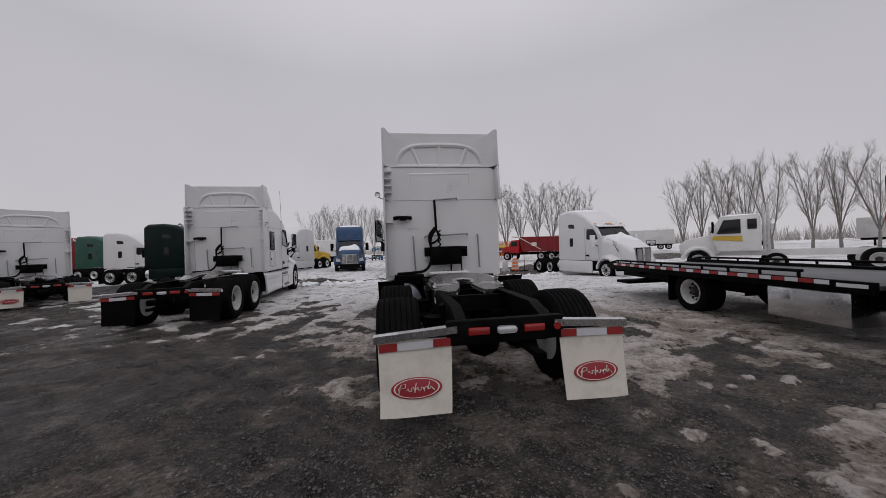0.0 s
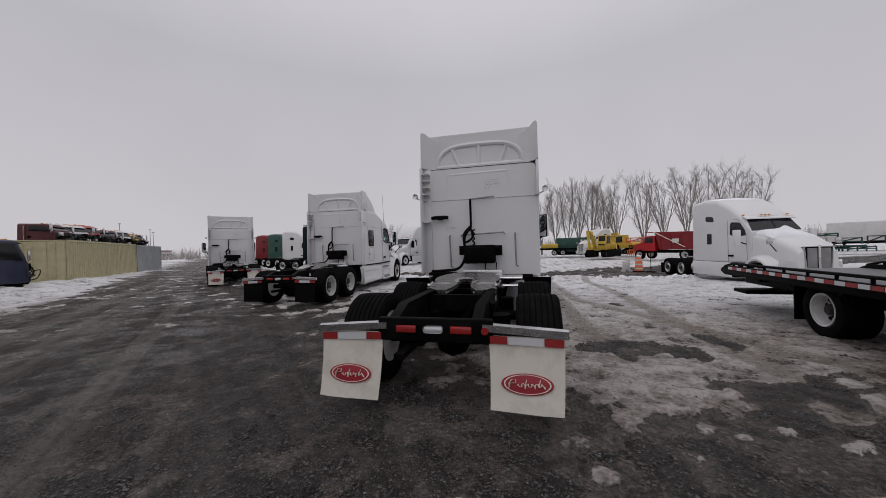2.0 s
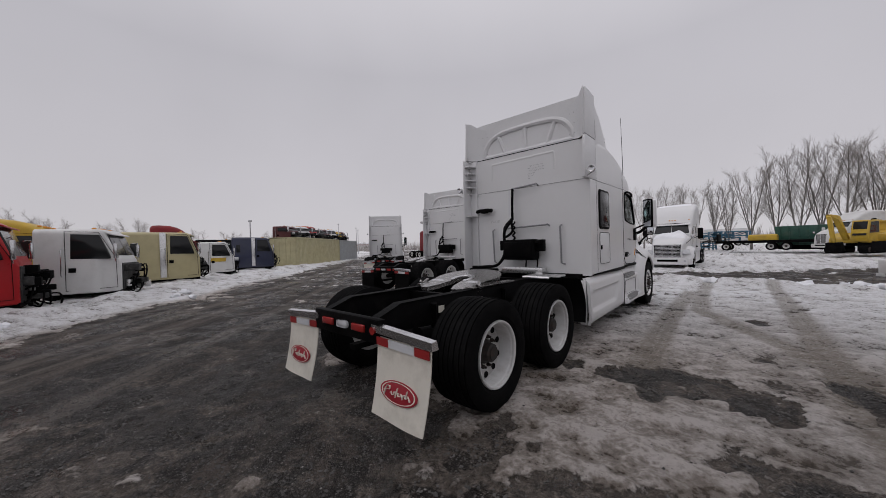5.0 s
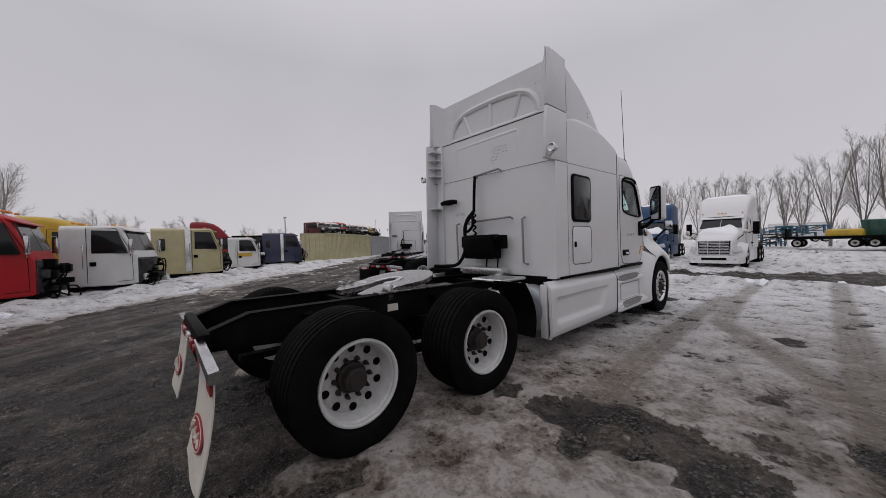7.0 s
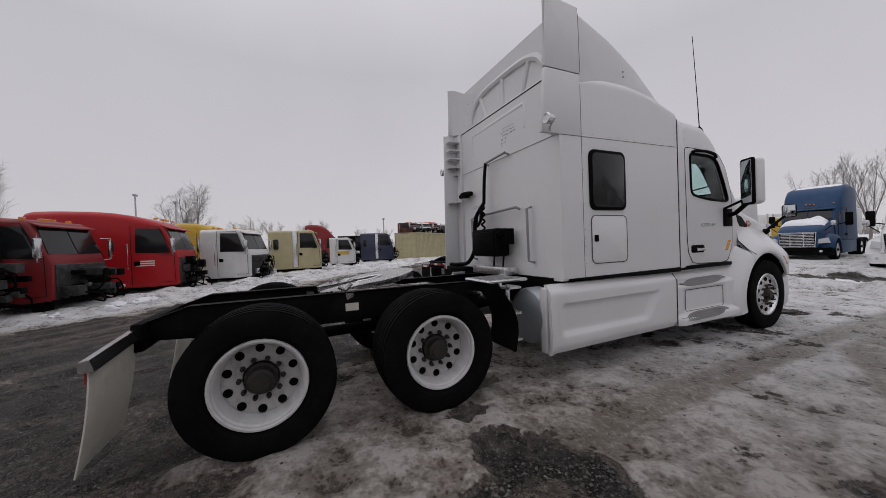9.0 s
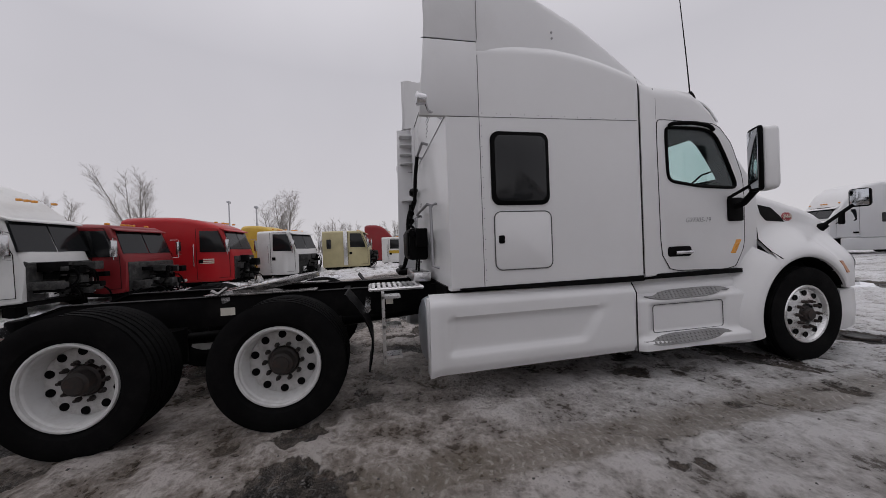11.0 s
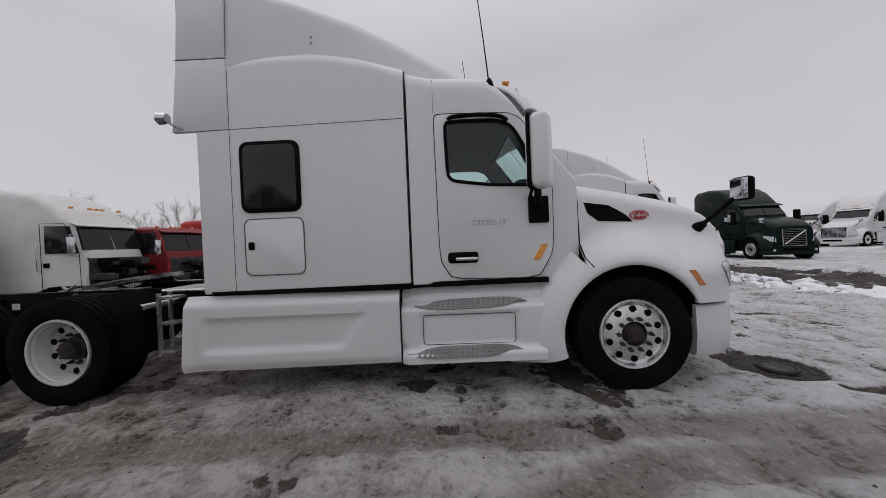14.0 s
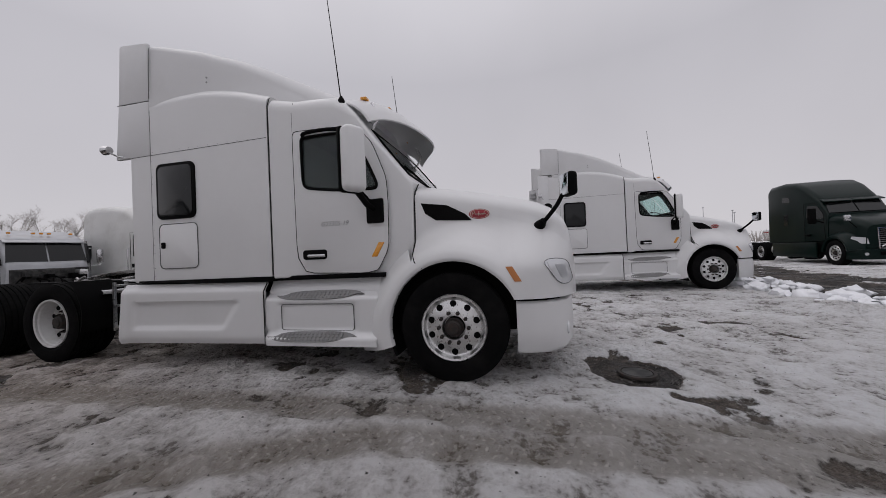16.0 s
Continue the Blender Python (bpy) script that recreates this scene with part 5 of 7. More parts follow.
def build_ground():
    xs, ys = spread(-16.0, -2.5, 7.0, 10.0, 1600), spread(-8.0, -0.5, 15.5, 22.0, 1600)
    X, Y = np.meshgrid(xs, ys, indexing="ij")
    snow, clean, h, prints, rise, across, along = snow_fields(X, Y)
    far = np.hypot(X - 1, Y - 7)
    h = h * (1 - sstep(far, 120, 300))
    nx, ny = X.shape
    co = np.stack([X, Y, h], -1).reshape(-1, 3)
    idx = np.arange(nx * ny).reshape(nx, ny)
    quads = np.stack([idx[:-1, :-1], idx[1:, :-1], idx[1:, 1:], idx[:-1, 1:]], -1).reshape(-1, 4)
    me = bpy.data.meshes.new("ground")
    me.vertices.add(len(co))
    me.vertices.foreach_set("co", co.ravel())
    me.loops.add(quads.size)
    me.loops.foreach_set("vertex_index", quads.ravel())
    me.polygons.add(len(quads))
    me.polygons.foreach_set("loop_start", np.arange(0, quads.size, 4))
    me.polygons.foreach_set("use_smooth", np.ones(len(quads), dtype=bool))
    me.update(calc_edges=True)
    road = 1 - 0.8 * sstep((X - 0.3) * 0.68 + (Y - 4.9) * 0.73, -3.2, -1.4)
    for key, val in (("road", road), ("snow", snow), ("clean", clean), ("print", prints), ("rise", rise), ("across", np.minimum(across, 0.5)), ("along", along)):
        at = me.attributes.new(key, "FLOAT", "POINT")
        at.data.foreach_set("value", val.ravel().astype(np.float32))
    m, n, l, b = shader("icy_gravel_ground")

    def attr(key):
        a = n.new("ShaderNodeAttribute")
        a.attribute_name = key
        return a.outputs["Fac"]

    def math2(op, a, c):
        q = n.new("ShaderNodeMath")
        q.operation = op
        for s, v in zip(q.inputs, (a, c)):
            if isinstance(v, (int, float)):
                s.default_value = v
            else:
                l.new(v, s)
        return q.outputs[0]

    def span(v, a, c, lo=0.0, hi=1.0):
        q = n.new("ShaderNodeMapRange")
        q.interpolation_type = "SMOOTHSTEP"
        for k, s in (("From Min", a), ("From Max", c), ("To Min", lo), ("To Max", hi)):
            q.inputs[k].default_value = s
        l.new(v, q.inputs["Value"])
        return q.outputs[0]
    edge = noise_node(n, l, 4.0, 12, rough=0.70).outputs["Fac"]
    crumb = noise_node(n, l, 21.0, 9, rough=0.72).outputs["Fac"]
    fine = noise_node(n, l, 80.0, 5, rough=0.7).outputs["Fac"]
    blot = noise_node(n, l, 0.9, 8, rough=0.62).outputs["Fac"]
    # faint streaks drawn out along the road by passing wheels
    tc = n.new("ShaderNodeTexCoord")
    mp = n.new("ShaderNodeMapping")
    mp.vector_type = "TEXTURE"
    mp.inputs["Rotation"].default_value = (0, 0, radians(47))
    mp.inputs["Scale"].default_value = (0.5, 9.0, 1.0)
    l.new(tc.outputs["Object"], mp.inputs["Vector"])
    st = n.new("ShaderNodeTexNoise")
    st.inputs["Scale"].default_value, st.inputs["Detail"].default_value, st.inputs["Roughness"].default_value = 1.0, 8, 0.7
    l.new(mp.outputs[0], st.inputs["Vector"])
    streak = st.outputs["Fac"]

    def voronoi(scale, feature="F1"):
        v = n.new("ShaderNodeTexVoronoi")
        v.feature = feature
        v.inputs["Scale"].default_value = scale
        l.new(tc.outputs["Object"], v.inputs["Vector"])
        return v
    jitter = math2("ADD", math2("MULTIPLY", math2("SUBTRACT", edge, 0.5), 0.75), math2("MULTIPLY", math2("SUBTRACT", crumb, 0.5), 0.55))
    mask = span(math2("ADD", attr("snow"), jitter), 0.45, 0.54)
    thin = span(math2("ADD", attr("snow"), math2("MULTIPLY", math2("SUBTRACT", blot, 0.5), 1.8)), 0.08, 0.7)
    # gravel: stones of two sizes with dark gaps between them
    stone = None
    for scale in (42, 85):
        v = voronoi(scale)
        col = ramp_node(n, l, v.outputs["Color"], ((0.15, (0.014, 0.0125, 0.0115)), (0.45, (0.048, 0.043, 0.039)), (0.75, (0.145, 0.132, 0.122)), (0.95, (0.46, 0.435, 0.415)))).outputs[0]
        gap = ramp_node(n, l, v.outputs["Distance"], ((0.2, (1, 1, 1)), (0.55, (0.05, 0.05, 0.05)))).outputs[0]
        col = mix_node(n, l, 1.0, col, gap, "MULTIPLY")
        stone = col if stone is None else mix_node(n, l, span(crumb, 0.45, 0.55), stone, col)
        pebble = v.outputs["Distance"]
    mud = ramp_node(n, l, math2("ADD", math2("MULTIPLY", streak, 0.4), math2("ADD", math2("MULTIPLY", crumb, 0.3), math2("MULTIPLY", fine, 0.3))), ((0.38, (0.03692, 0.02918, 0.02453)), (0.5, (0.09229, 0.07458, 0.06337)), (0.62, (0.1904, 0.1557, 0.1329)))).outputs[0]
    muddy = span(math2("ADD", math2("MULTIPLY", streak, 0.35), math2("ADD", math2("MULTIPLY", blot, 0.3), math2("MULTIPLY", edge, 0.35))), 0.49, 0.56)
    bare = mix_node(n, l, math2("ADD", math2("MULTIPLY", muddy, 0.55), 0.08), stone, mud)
    slush = ramp_node(n, l, crumb, ((0.36, (0.05665, 0.04632, 0.03864)), (0.52, (0.1339, 0.1119, 0.09476)), (0.66, (0.2678, 0.2316, 0.2024)))).outputs[0]
    glaze = span(math2("ADD", attr("snow"), math2("MULTIPLY", jitter, 1.25)), 0.08, 0.40)
    bare = mix_node(n, l, math2("MULTIPLY", thin, 0.2), bare, slush)
    bare = mix_node(n, l, math2("MULTIPLY", glaze, 0.9), bare, slush)
    # pale ruts along the road
    mr = n.new("ShaderNodeMapping")
    mr.vector_type = "TEXTURE"
    mr.inputs["Rotation"].default_value, mr.inputs["Scale"].default_value = (0, 0, radians(47)), (0.55, 70.0, 1.0)
    l.new(tc.outputs["Object"], mr.inputs["Vector"])
    rn = n.new("ShaderNodeTexNoise")
    rn.inputs["Scale"].default_value, rn.inputs["Detail"].default_value, rn.inputs["Roughness"].default_value = 1.0, 4, 0.6
    l.new(mr.outputs[0], rn.inputs["Vector"])
    rut = span(rn.outputs["Fac"], 0.47, 0.62)
    bare = mix_node(n, l, math2("MULTIPLY", math2("MULTIPLY", rut, attr("road")), 0.72), bare, mix_node(n, l, crumb, (0.085, 0.073, 0.063), (0.27, 0.238, 0.212)))
    # ice: grey-brown meltwater glaze under a paler, pitted crust
    pits = span(voronoi(13, "SMOOTH_F1").outputs["Distance"], 0.08, 0.50)
    pits2 = span(voronoi(31, "SMOOTH_F1").outputs["Distance"], 0.08, 0.50)
    # relief shading put into the colour: hollows and pits darker, along with dirt
    crust = math2("ADD", math2("ADD", math2("MULTIPLY", edge, 0.28), math2("MULTIPLY", crumb, 0.36)), math2("ADD", math2("MULTIPLY", blot, 0.14), math2("MULTIPLY", attr("rise"), 0.22)))
    crust = math2("ADD", crust, math2("ADD", math2("MULTIPLY", math2("SUBTRACT", pits, 0.5), 0.06), math2("MULTIPLY", math2("SUBTRACT", pits2, 0.5), 0.045)))
    dirty = ramp_node(n, l, crust, ((0.40, (0.10, 0.080, 0.064)), (0.455, (0.185, 0.153, 0.128)), (0.50, (0.29, 0.25, 0.218)), (0.55, (0.43, 0.383, 0.350)), (0.61, (0.62, 0.570, 0.540)))).outputs[0]
    pure_shaded = ramp_node(n, l, crust, ((0.40, (0.26, 0.242, 0.228)), (0.455, (0.52, 0.505, 0.500)), (0.52, (0.78, 0.775, 0.78)), (0.61, (0.90, 0.905, 0.92)))).outputs[0]
    white = mix_node(n, l, attr("clean"), dirty, pure_shaded)
    # tyre prints: brown band with pale lug edges
    wave = math2("SINE", math2("ADD", math2("ADD", math2("MULTIPLY", attr("along"), 92.0), math2("MULTIPLY", attr("across"), 46.0)), math2("MULTIPLY", edge, 9.0)), 0.0)
    rows = math2("SINE", math2("MULTIPLY", math2("ADD", attr("across"), math2("MULTIPLY", crumb, 0.02)), 78.0), 0.0)
    lug = math2("MULTIPLY", span(wave, 0.35, 0.85), math2("MULTIPLY", span(rows, -0.5, 0.3), span(crumb, 0.40, 0.56)))
    printed = mix_node(n, l, lug, (0.20, 0.168, 0.128), (0.50, 0.465, 0.41))
    band = math2("MULTIPLY", attr("print"), span(math2("ADD", edge, math2("MULTIPLY", blot, 0.6)), 0.56, 0.82, 0.0, 0.58))
    white = mix_node(n, l, band, white, printed)
    # grit strewn over the ice
    grit = math2("MULTIPLY", span(voronoi(30).outputs["Distance"], 0.10, 0.20, 1.0, 0.0), span(edge, 0.52, 0.60))
    white = mix_node(n, l, math2("MULTIPLY", grit, 0.6), white, (0.05, 0.046, 0.042))
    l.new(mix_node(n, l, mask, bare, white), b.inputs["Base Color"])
    wet = span(blot, 0.42, 0.56, 0.25, 0.85)
    l.new(mix_node(n, l, mask, wet, span(crust, 0.42, 0.58, 0.22, 0.8)), b.inputs["Roughness"])
    b.inputs["Specular IOR Level"].default_value = 0.35
    bp = n.new("ShaderNodeBump")
    bp.inputs["Strength"].default_value, bp.inputs["Distance"].default_value = 1.0, 0.10
    rock = math2("MULTIPLY", math2("SUBTRACT", 1.0, mask), math2("MULTIPLY", pebble, -0.3))
    ice = math2("MULTIPLY", mask, math2("ADD", math2("ADD", math2("ADD", math2("MULTIPLY", edge, 0.9), math2("ADD", math2("MULTIPLY", pits, 0.35), math2("MULTIPLY", pits2, 0.16))), math2("MULTIPLY", crumb, 0.8)), math2("ADD", 0.3, math2("MULTIPLY", math2("MULTIPLY", attr("print"), lug), 0.12))))
    l.new(math2("ADD", math2("ADD", rock, ice), math2("MULTIPLY", fine, 0.12)), bp.inputs["Height"])
    l.new(bp.outputs[0], b.inputs["Normal"])
    me.materials.append(m)
    strew(X, Y, h, snow)
    return tagged(new("ground", me), "dark gravelly asphalt with dirty ice and snow", "ground", kind="structure")


build_ground()
# manhole cover in its bare patch
mh = thing("manhole_cover", pose(2.02, 12.68, 0.0), "small round iron manhole cover in wet asphalt", "manhole cover")
part("cover", join(bmesh.new(), lathe([(-0.01, 0.125), (0.008, 0.125), (0.011, 0.12), (0.008, 0.108), (0.009, 0.04)], 28), pose(0, 0, 0, 0, -90, 0)), JUNK, mh)
part("rim", join(bmesh.new(), lathe([(-0.01, 0.165), (0.010, 0.16), (0.010, 0.135), (-0.01, 0.131)], 28, closed=True), pose(0, 0, 0, 0, -90, 0)), RUST, mh)

# ---- other parked road tractors ----
# rows of (y, half width, bottom, top) for cab and hood, by model shape
SHAPES = {
    "rounded": dict(cab=((2.2, 1.18, 0.95, 3.72), (2.4, 1.2, 0.95, 3.86), (3.4, 1.2, 0.95, 3.95), (4.2, 1.18, 0.95, 3.80), (4.7, 1.14, 0.95, 3.45), (5.0, 1.1, 0.95, 3.05), (5.15, 1.06, 0.95, 2.72), (5.7, 1.02, 0.95, 2.02)),
                    hood=((5.6, 1.0, 0.6, 1.95), (6.2, 0.96, 0.6, 1.85), (6.9, 0.88, 0.6, 1.66), (7.25, 0.8, 0.62, 1.5), (7.4, 0.72, 0.66, 1.3)), screen=(5.16, 2.66, 5.66, 2.02), grille=(0.62, 0.66, 0.66, 1.38), y1=7.38),
    "swept": dict(cab=((2.3, 1.1, 0.95, 3.74), (2.45, 1.12, 0.95, 3.86), (3.2, 1.12, 0.95, 3.92), (4.0, 1.1, 0.95, 3.80), (4.6, 1.06, 0.95, 3.50), (5.1, 1.02, 0.95, 3.14), (5.35, 1.0, 0.95, 2.94), (5.9, 0.98, 0.95, 2.24)),
                  hood=((5.8, 0.98, 0.6, 2.18), (6.3, 0.95, 0.6, 2.10), (6.9, 0.88, 0.6, 1.93), (7.35, 0.78, 0.62, 1.70), (7.55, 0.68, 0.66, 1.48)), screen=(5.40, 2.88, 5.86, 2.28), grille=(0.40, 0.46, 0.66, 1.60), y1=7.54),
    "angular": dict(cab=((2.1, 1.16, 0.95, 3.62), (2.3, 1.18, 0.95, 3.74), (3.2, 1.16, 0.95, 3.76), (4.0, 1.14, 0.95, 3.62), (4.5, 1.10, 0.95, 3.36), (5.0, 1.04, 0.95, 2.96), (5.25, 1.0, 0.95, 2.74), (5.7, 0.98, 0.95, 2.08)),
                    hood=((5.6, 0.98, 0.6, 2.06), (6.2, 0.95, 0.6, 1.96), (6.8, 0.9, 0.6, 1.78), (7.1, 0.86, 0.62, 1.62), (7.2, 0.8, 0.66, 1.52)), screen=(5.28, 2.68, 5.68, 2.10), grille=(0.46, 0.46, 0.62, 1.40), y1=7.19),
}


def snow_cap(parent, outline, z, h, seed):
    """A lumpy cushion of snow on an outline (x0, x1, y0, y1); z(y) is the surface below it."""
    x0, x1, y0, y1 = outline
    rng = random.Random(seed)
    ph = [rng.uniform(0, 6) for _ in range(4)]

    def top(u, v):
        x, y = x0 + (x1 - x0) * u, y0 + (y1 - y0) * v
        e = max(0.0, 1 - (2 * u - 1) ** 4) * max(0.0, 1 - (2 * v - 1) ** 4)
        return (x, y, z(y) + h * e ** 0.5 * (0.8 + 0.25 * math.sin(5 * u + ph[0]) * math.sin(4 * v + ph[1]) + 0.12 * math.sin(13 * u + ph[2]) * math.sin(11 * v + ph[3])))
    return part("snow_cap", sheet(top, 0, 1, 0, 1, 16, 14, (0, 0, -0.03)), SNOWM, parent, "cushion of melting snow")


def road_tractor(m, label, paint, shape, snow=False, rear_frame=True, grille_mat=None, detail=False, group=""):
    S = SHAPES[shape]
    T = thing("tractor_truck", m, label, "truck", group)
    part("cab", loft([section(y, hw, z0, z1, 0.22 if z1 > 2.4 else 0.08, 0.04, 6, hw - 0.05) for y, hw, z0, z1 in S["cab"]]), paint, T)
    part("hood", loft([section(y, hw, z0, z1, 0.24, 0.04, 6, hw - 0.05) for y, hw, z0, z1 in S["hood"]]), paint, T)
    sy, sz, ey, ez = S["screen"]
    nrm = Vector((0, sz - ez, ey - sy)).normalized()
    for s in (-1, 1):
        q = [Vector((s * 0.02, sy, sz)), Vector((s * 0.80, sy - 0.03, sz - 0.02)), Vector((s * 0.9, ey - 0.03, ez)), Vector((s * 0.02, ey, ez))]
        part("windscreen", loft([[v - nrm * 0.02 for v in q], [v + nrm * (0.08 if shape == "rounded" else 0.06) for v in q]]), TINT, T, "dark windscreen pane")
        def flush(poly, out=0.007):
            """A pane lying on the cab's leaning side."""
            rim = []
            for y, z in poly:
                hw, z0, z1 = lerp_at(y, S["cab"])
                rim.append((hw - 0.05 * min(1, max(0, (z - z0 - 0.04) / (z1 - z0 - 0.26))), y, z))
            return loft([[Vector((s * (x + k), y, z)) for x, y, z in rim] for k in (-0.03, out)])
        part("door_pane", flush(soft_corners([(sy - 0.62, ez - 0.16), (sy + 0.2, ez - 0.18), (sy + 0.14, ez + 0.05), (sy - 0.10, sz - 0.20), (sy - 0.6, sz - 0.16)], 2, 0.12)), TINT, T)
        hw = lerp_at(sy - 1.6, S["cab"])[0]
        part("sleeper_window", flush(round_poly(sy - 2.0, sy - 1.7, 1.75, 2.25, 0.05)), TINT, T)
        part("sun_visor", prism([(sy - 0.05, sz + 0.06), (sy + 0.24, sz - 0.06), (sy + 0.24, sz - 0.10), (sy - 0.02, sz - 0.02)], *sorted((s * 0.01, s * 0.92)), 0.01), paint, T)
        if shape != "rounded":
            part("roof_window", flush(soft_corners([(sy - 2.1, 2.85), (sy - 1.55, 2.80), (sy - 1.6, 3.05), (sy - 2.1, 3.1)], 2, 0.15)), TINT, T)
        seam([(s * (lerp_at(y, S["cab"])[0] + 0.004), y, z) for y, z in ((sy - 0.7, 1.0), (sy - 0.7, sz - 0.05), (sy - 0.15, sz - 0.06), (sy + 0.25, ez), (sy + 0.3, 1.0), (sy - 0.7, 1.0))], T, 0.008, SEAMG if paint is WHITE else SEAM)
        part("door_handle", box(*sorted((s * 1.0, s * (hw + 0.02))), sy - 0.62, sy - 0.42, 1.2, 1.28, 0.01), PLASTIC, T)
        # skirts, wheels, fenders
        part("side_skirt", prism([(2.3, 0.28), (2.3, 0.94), (5.3, 0.94), (5.3, 0.28)], *sorted((s * 1.08, s * 1.15)), 0.03), paint, T)
        wheel(T, s * 1.19, 6.35, 0.5, s, 0.5, 0.28, "alloy", 4, detail)
        part("fender", loft([[Vector((s * x, 6.35 + r * math.cos(radians(a)), 0.5 + r * math.sin(radians(a)))) for x, r in ((1.2, 0.58), (1.22, 0.66), (1.1, 0.76), (0.8, 0.85), (0.8, 0.6))] for a in range(8, 190, 13)]), paint, T)
        for y in (0, 1.32):
            wheel(T, s * 1.2, y, 0.5, s, 0.5, 0.5, "alloy", 6, detail)
        lamp = [(s * 1.06, S["y1"] - 0.34, 0.86), (s * 0.72, S["y1"] + 0.02, 0.84), (s * 0.74, S["y1"] - 0.02, 1.06), (s * 1.0, S["y1"] - 0.30, 1.12)]
        part("headlight", loft([[Vector(p) + Vector((-s * 0.05, -0.08, 0)) for p in lamp], [Vector(p) + Vector((s * 0.02, 0.03, 0)) for p in lamp]]), LENS, T, "clear headlight")
        arm = part("mirror_arm", tube([(s * 1.0, sy + 0.25, 1.75), (s * 1.35, sy + 0.35, 1.85)], 0.025, seg=6), PLASTIC, T)
        part("mirror", box(s * 1.42 - 0.13, s * 1.42 + 0.13, sy + 0.28, sy + 0.42, 1.7, 2.35, 0.04), PLASTIC if shape != "swept" else paint, arm)
        part("mirror_glass", box(s * 1.42 - 0.1, s * 1.42 + 0.1, sy + 0.27, sy + 0.283, 1.75, 2.3), MIRRORG, arm)
        hm = part("hood_mirror_arm", tube([(s * 0.85, 6.9, 1.45), (s * 1.15, 7.0, 1.75)], 0.018, seg=6), PLASTIC, T)
        part("hood_mirror", box(s * 1.17 - 0.09, s * 1.17 + 0.09, 6.97, 7.07, 1.72, 1.94, 0.03), CHROME, hm)
        part("frame_rail", box(*sorted((s * 0.38, s * 0.44)), -0.6, 6.8, 0.74, 0.97), BLACK, T)
        part("mud_flap", box(*sorted((s * 0.66, s * 1.2)), -0.66, -0.64, 0.12, 0.7), PLASTIC, T)
        part("fuel_tank", lathe([(0, 0.2), (0.03, 0.28), (1.4, 0.28), (1.43, 0.2)], 20), ALU, T).matrix_basis = pose(s * 0.8, 2.0, 0.6, 0, 0, 90)
    g0, g1, z0, z1 = S["grille"]
    y1 = S["y1"]
    gr = part("grille", loft([[Vector((x * k, y, z)) for x, z in ((-g0, z0), (g0, z0), (g1, z1), (-g1, z1))] for y, k in ((y1 - 0.1, 1.0), (y1 + 0.02, 1.0), (y1 + 0.035, 0.95))]), PLASTIC, T)
    sur = bmesh.new()
    tube([(-g0, y1 + 0.03, z0), (g0, y1 + 0.03, z0), (g1, y1 + 0.0, z1), (-g1, y1 + 0.0, z1), (-g0, y1 + 0.03, z0)], 0.035, sur, 6)
    part("grille_frame", sur, grille_mat or CHROME, gr)
    if shape == "rounded":
        for i in range(9):
            z = z0 + 0.06 + i * (z1 - z0 - 0.1) / 8
            part("grille_bar", box(-g0 * 0.97, g0 * 0.97, y1 + 0.03, y1 + 0.055, z - 0.018, z + 0.018, 0.008), CHROME, gr)
        for x in (-0.24, 0.24):
            part("grille_bar", box(x - 0.018, x + 0.018, y1 + 0.045, y1 + 0.065, z0, z1, 0.006), CHROME, gr)
    elif shape == "swept":
        for s in (-1, 1):
            part("grille_mesh", box(*sorted((s * 0.06, s * 0.38)), y1 + 0.03, y1 + 0.05, z0 + 0.04, z1 - 0.04, 0.02), TREADM, gr)
        part("grille_spine", box(-0.045, 0.045, y1 + 0.035, y1 + 0.075, z0, z1 + 0.05, 0.015), CHROME, gr)
    else:
        for i in range(10):
            z = z0 + 0.05 + i * (z1 - z0 - 0.1) / 9
            part("grille_bar", box(-0.44, 0.44, y1 + 0.03, y1 + 0.045, z - 0.008, z + 0.008), TREADM, gr)
        part("grille_slash", tube([(-0.42, y1 + 0.06, z1 - 0.08), (0.42, y1 + 0.06, z0 + 0.1)], 0.02, seg=6), CHROME, gr)
    bo = [(-1.15, y1 - 0.55), (-1.14, y1 - 0.2), (-0.95, y1 + 0.03), (-0.4, y1 + 0.12), (0.4, y1 + 0.12), (0.95, y1 + 0.03), (1.14, y1 - 0.2), (1.15, y1 - 0.55)]
    bp = part("bumper", loft([[Vector((x * k, y, z)) for x, y in bo] for z, k in ((0.26, 0.97), (0.3, 1), (0.6, 1), (0.64, 0.98))]), paint if paint is not BLUE else PLASTIC, T)
    part("air_dam", box(-0.5, 0.5, y1 + 0.10, y1 + 0.135, 0.42, 0.55, 0.02), PLASTIC, bp)
    for s in (-1, 1):
        part("fog_lamp", lathe([(0, 0.06), (0.03, 0.055), (0.032, 0.02)], 12), LENS, bp).matrix_basis = pose(s * 0.82, y1 + 0.03, 0.46, 0, 0, 90)
    part("underbody", box(-0.98, 0.98, 2.3, 5.6, 0.4, 0.97), BLACK, T)
    part("fifth_wheel", box(-0.45, 0.45, 0.4, 1.2, 1.02, 1.1, 0.03), GREASE, T)
    for x in (-0.85, -0.15, 0, 0.15, 0.85) if shape != "angular" else ():
        z = lerp_at(sy - 0.08, S["cab"])[2]
        part("marker_lamp", box(x - 0.03, x + 0.03, sy - 0.12, sy - 0.02, z - 0.01, z + 0.04, 0.01), AMBER, T)
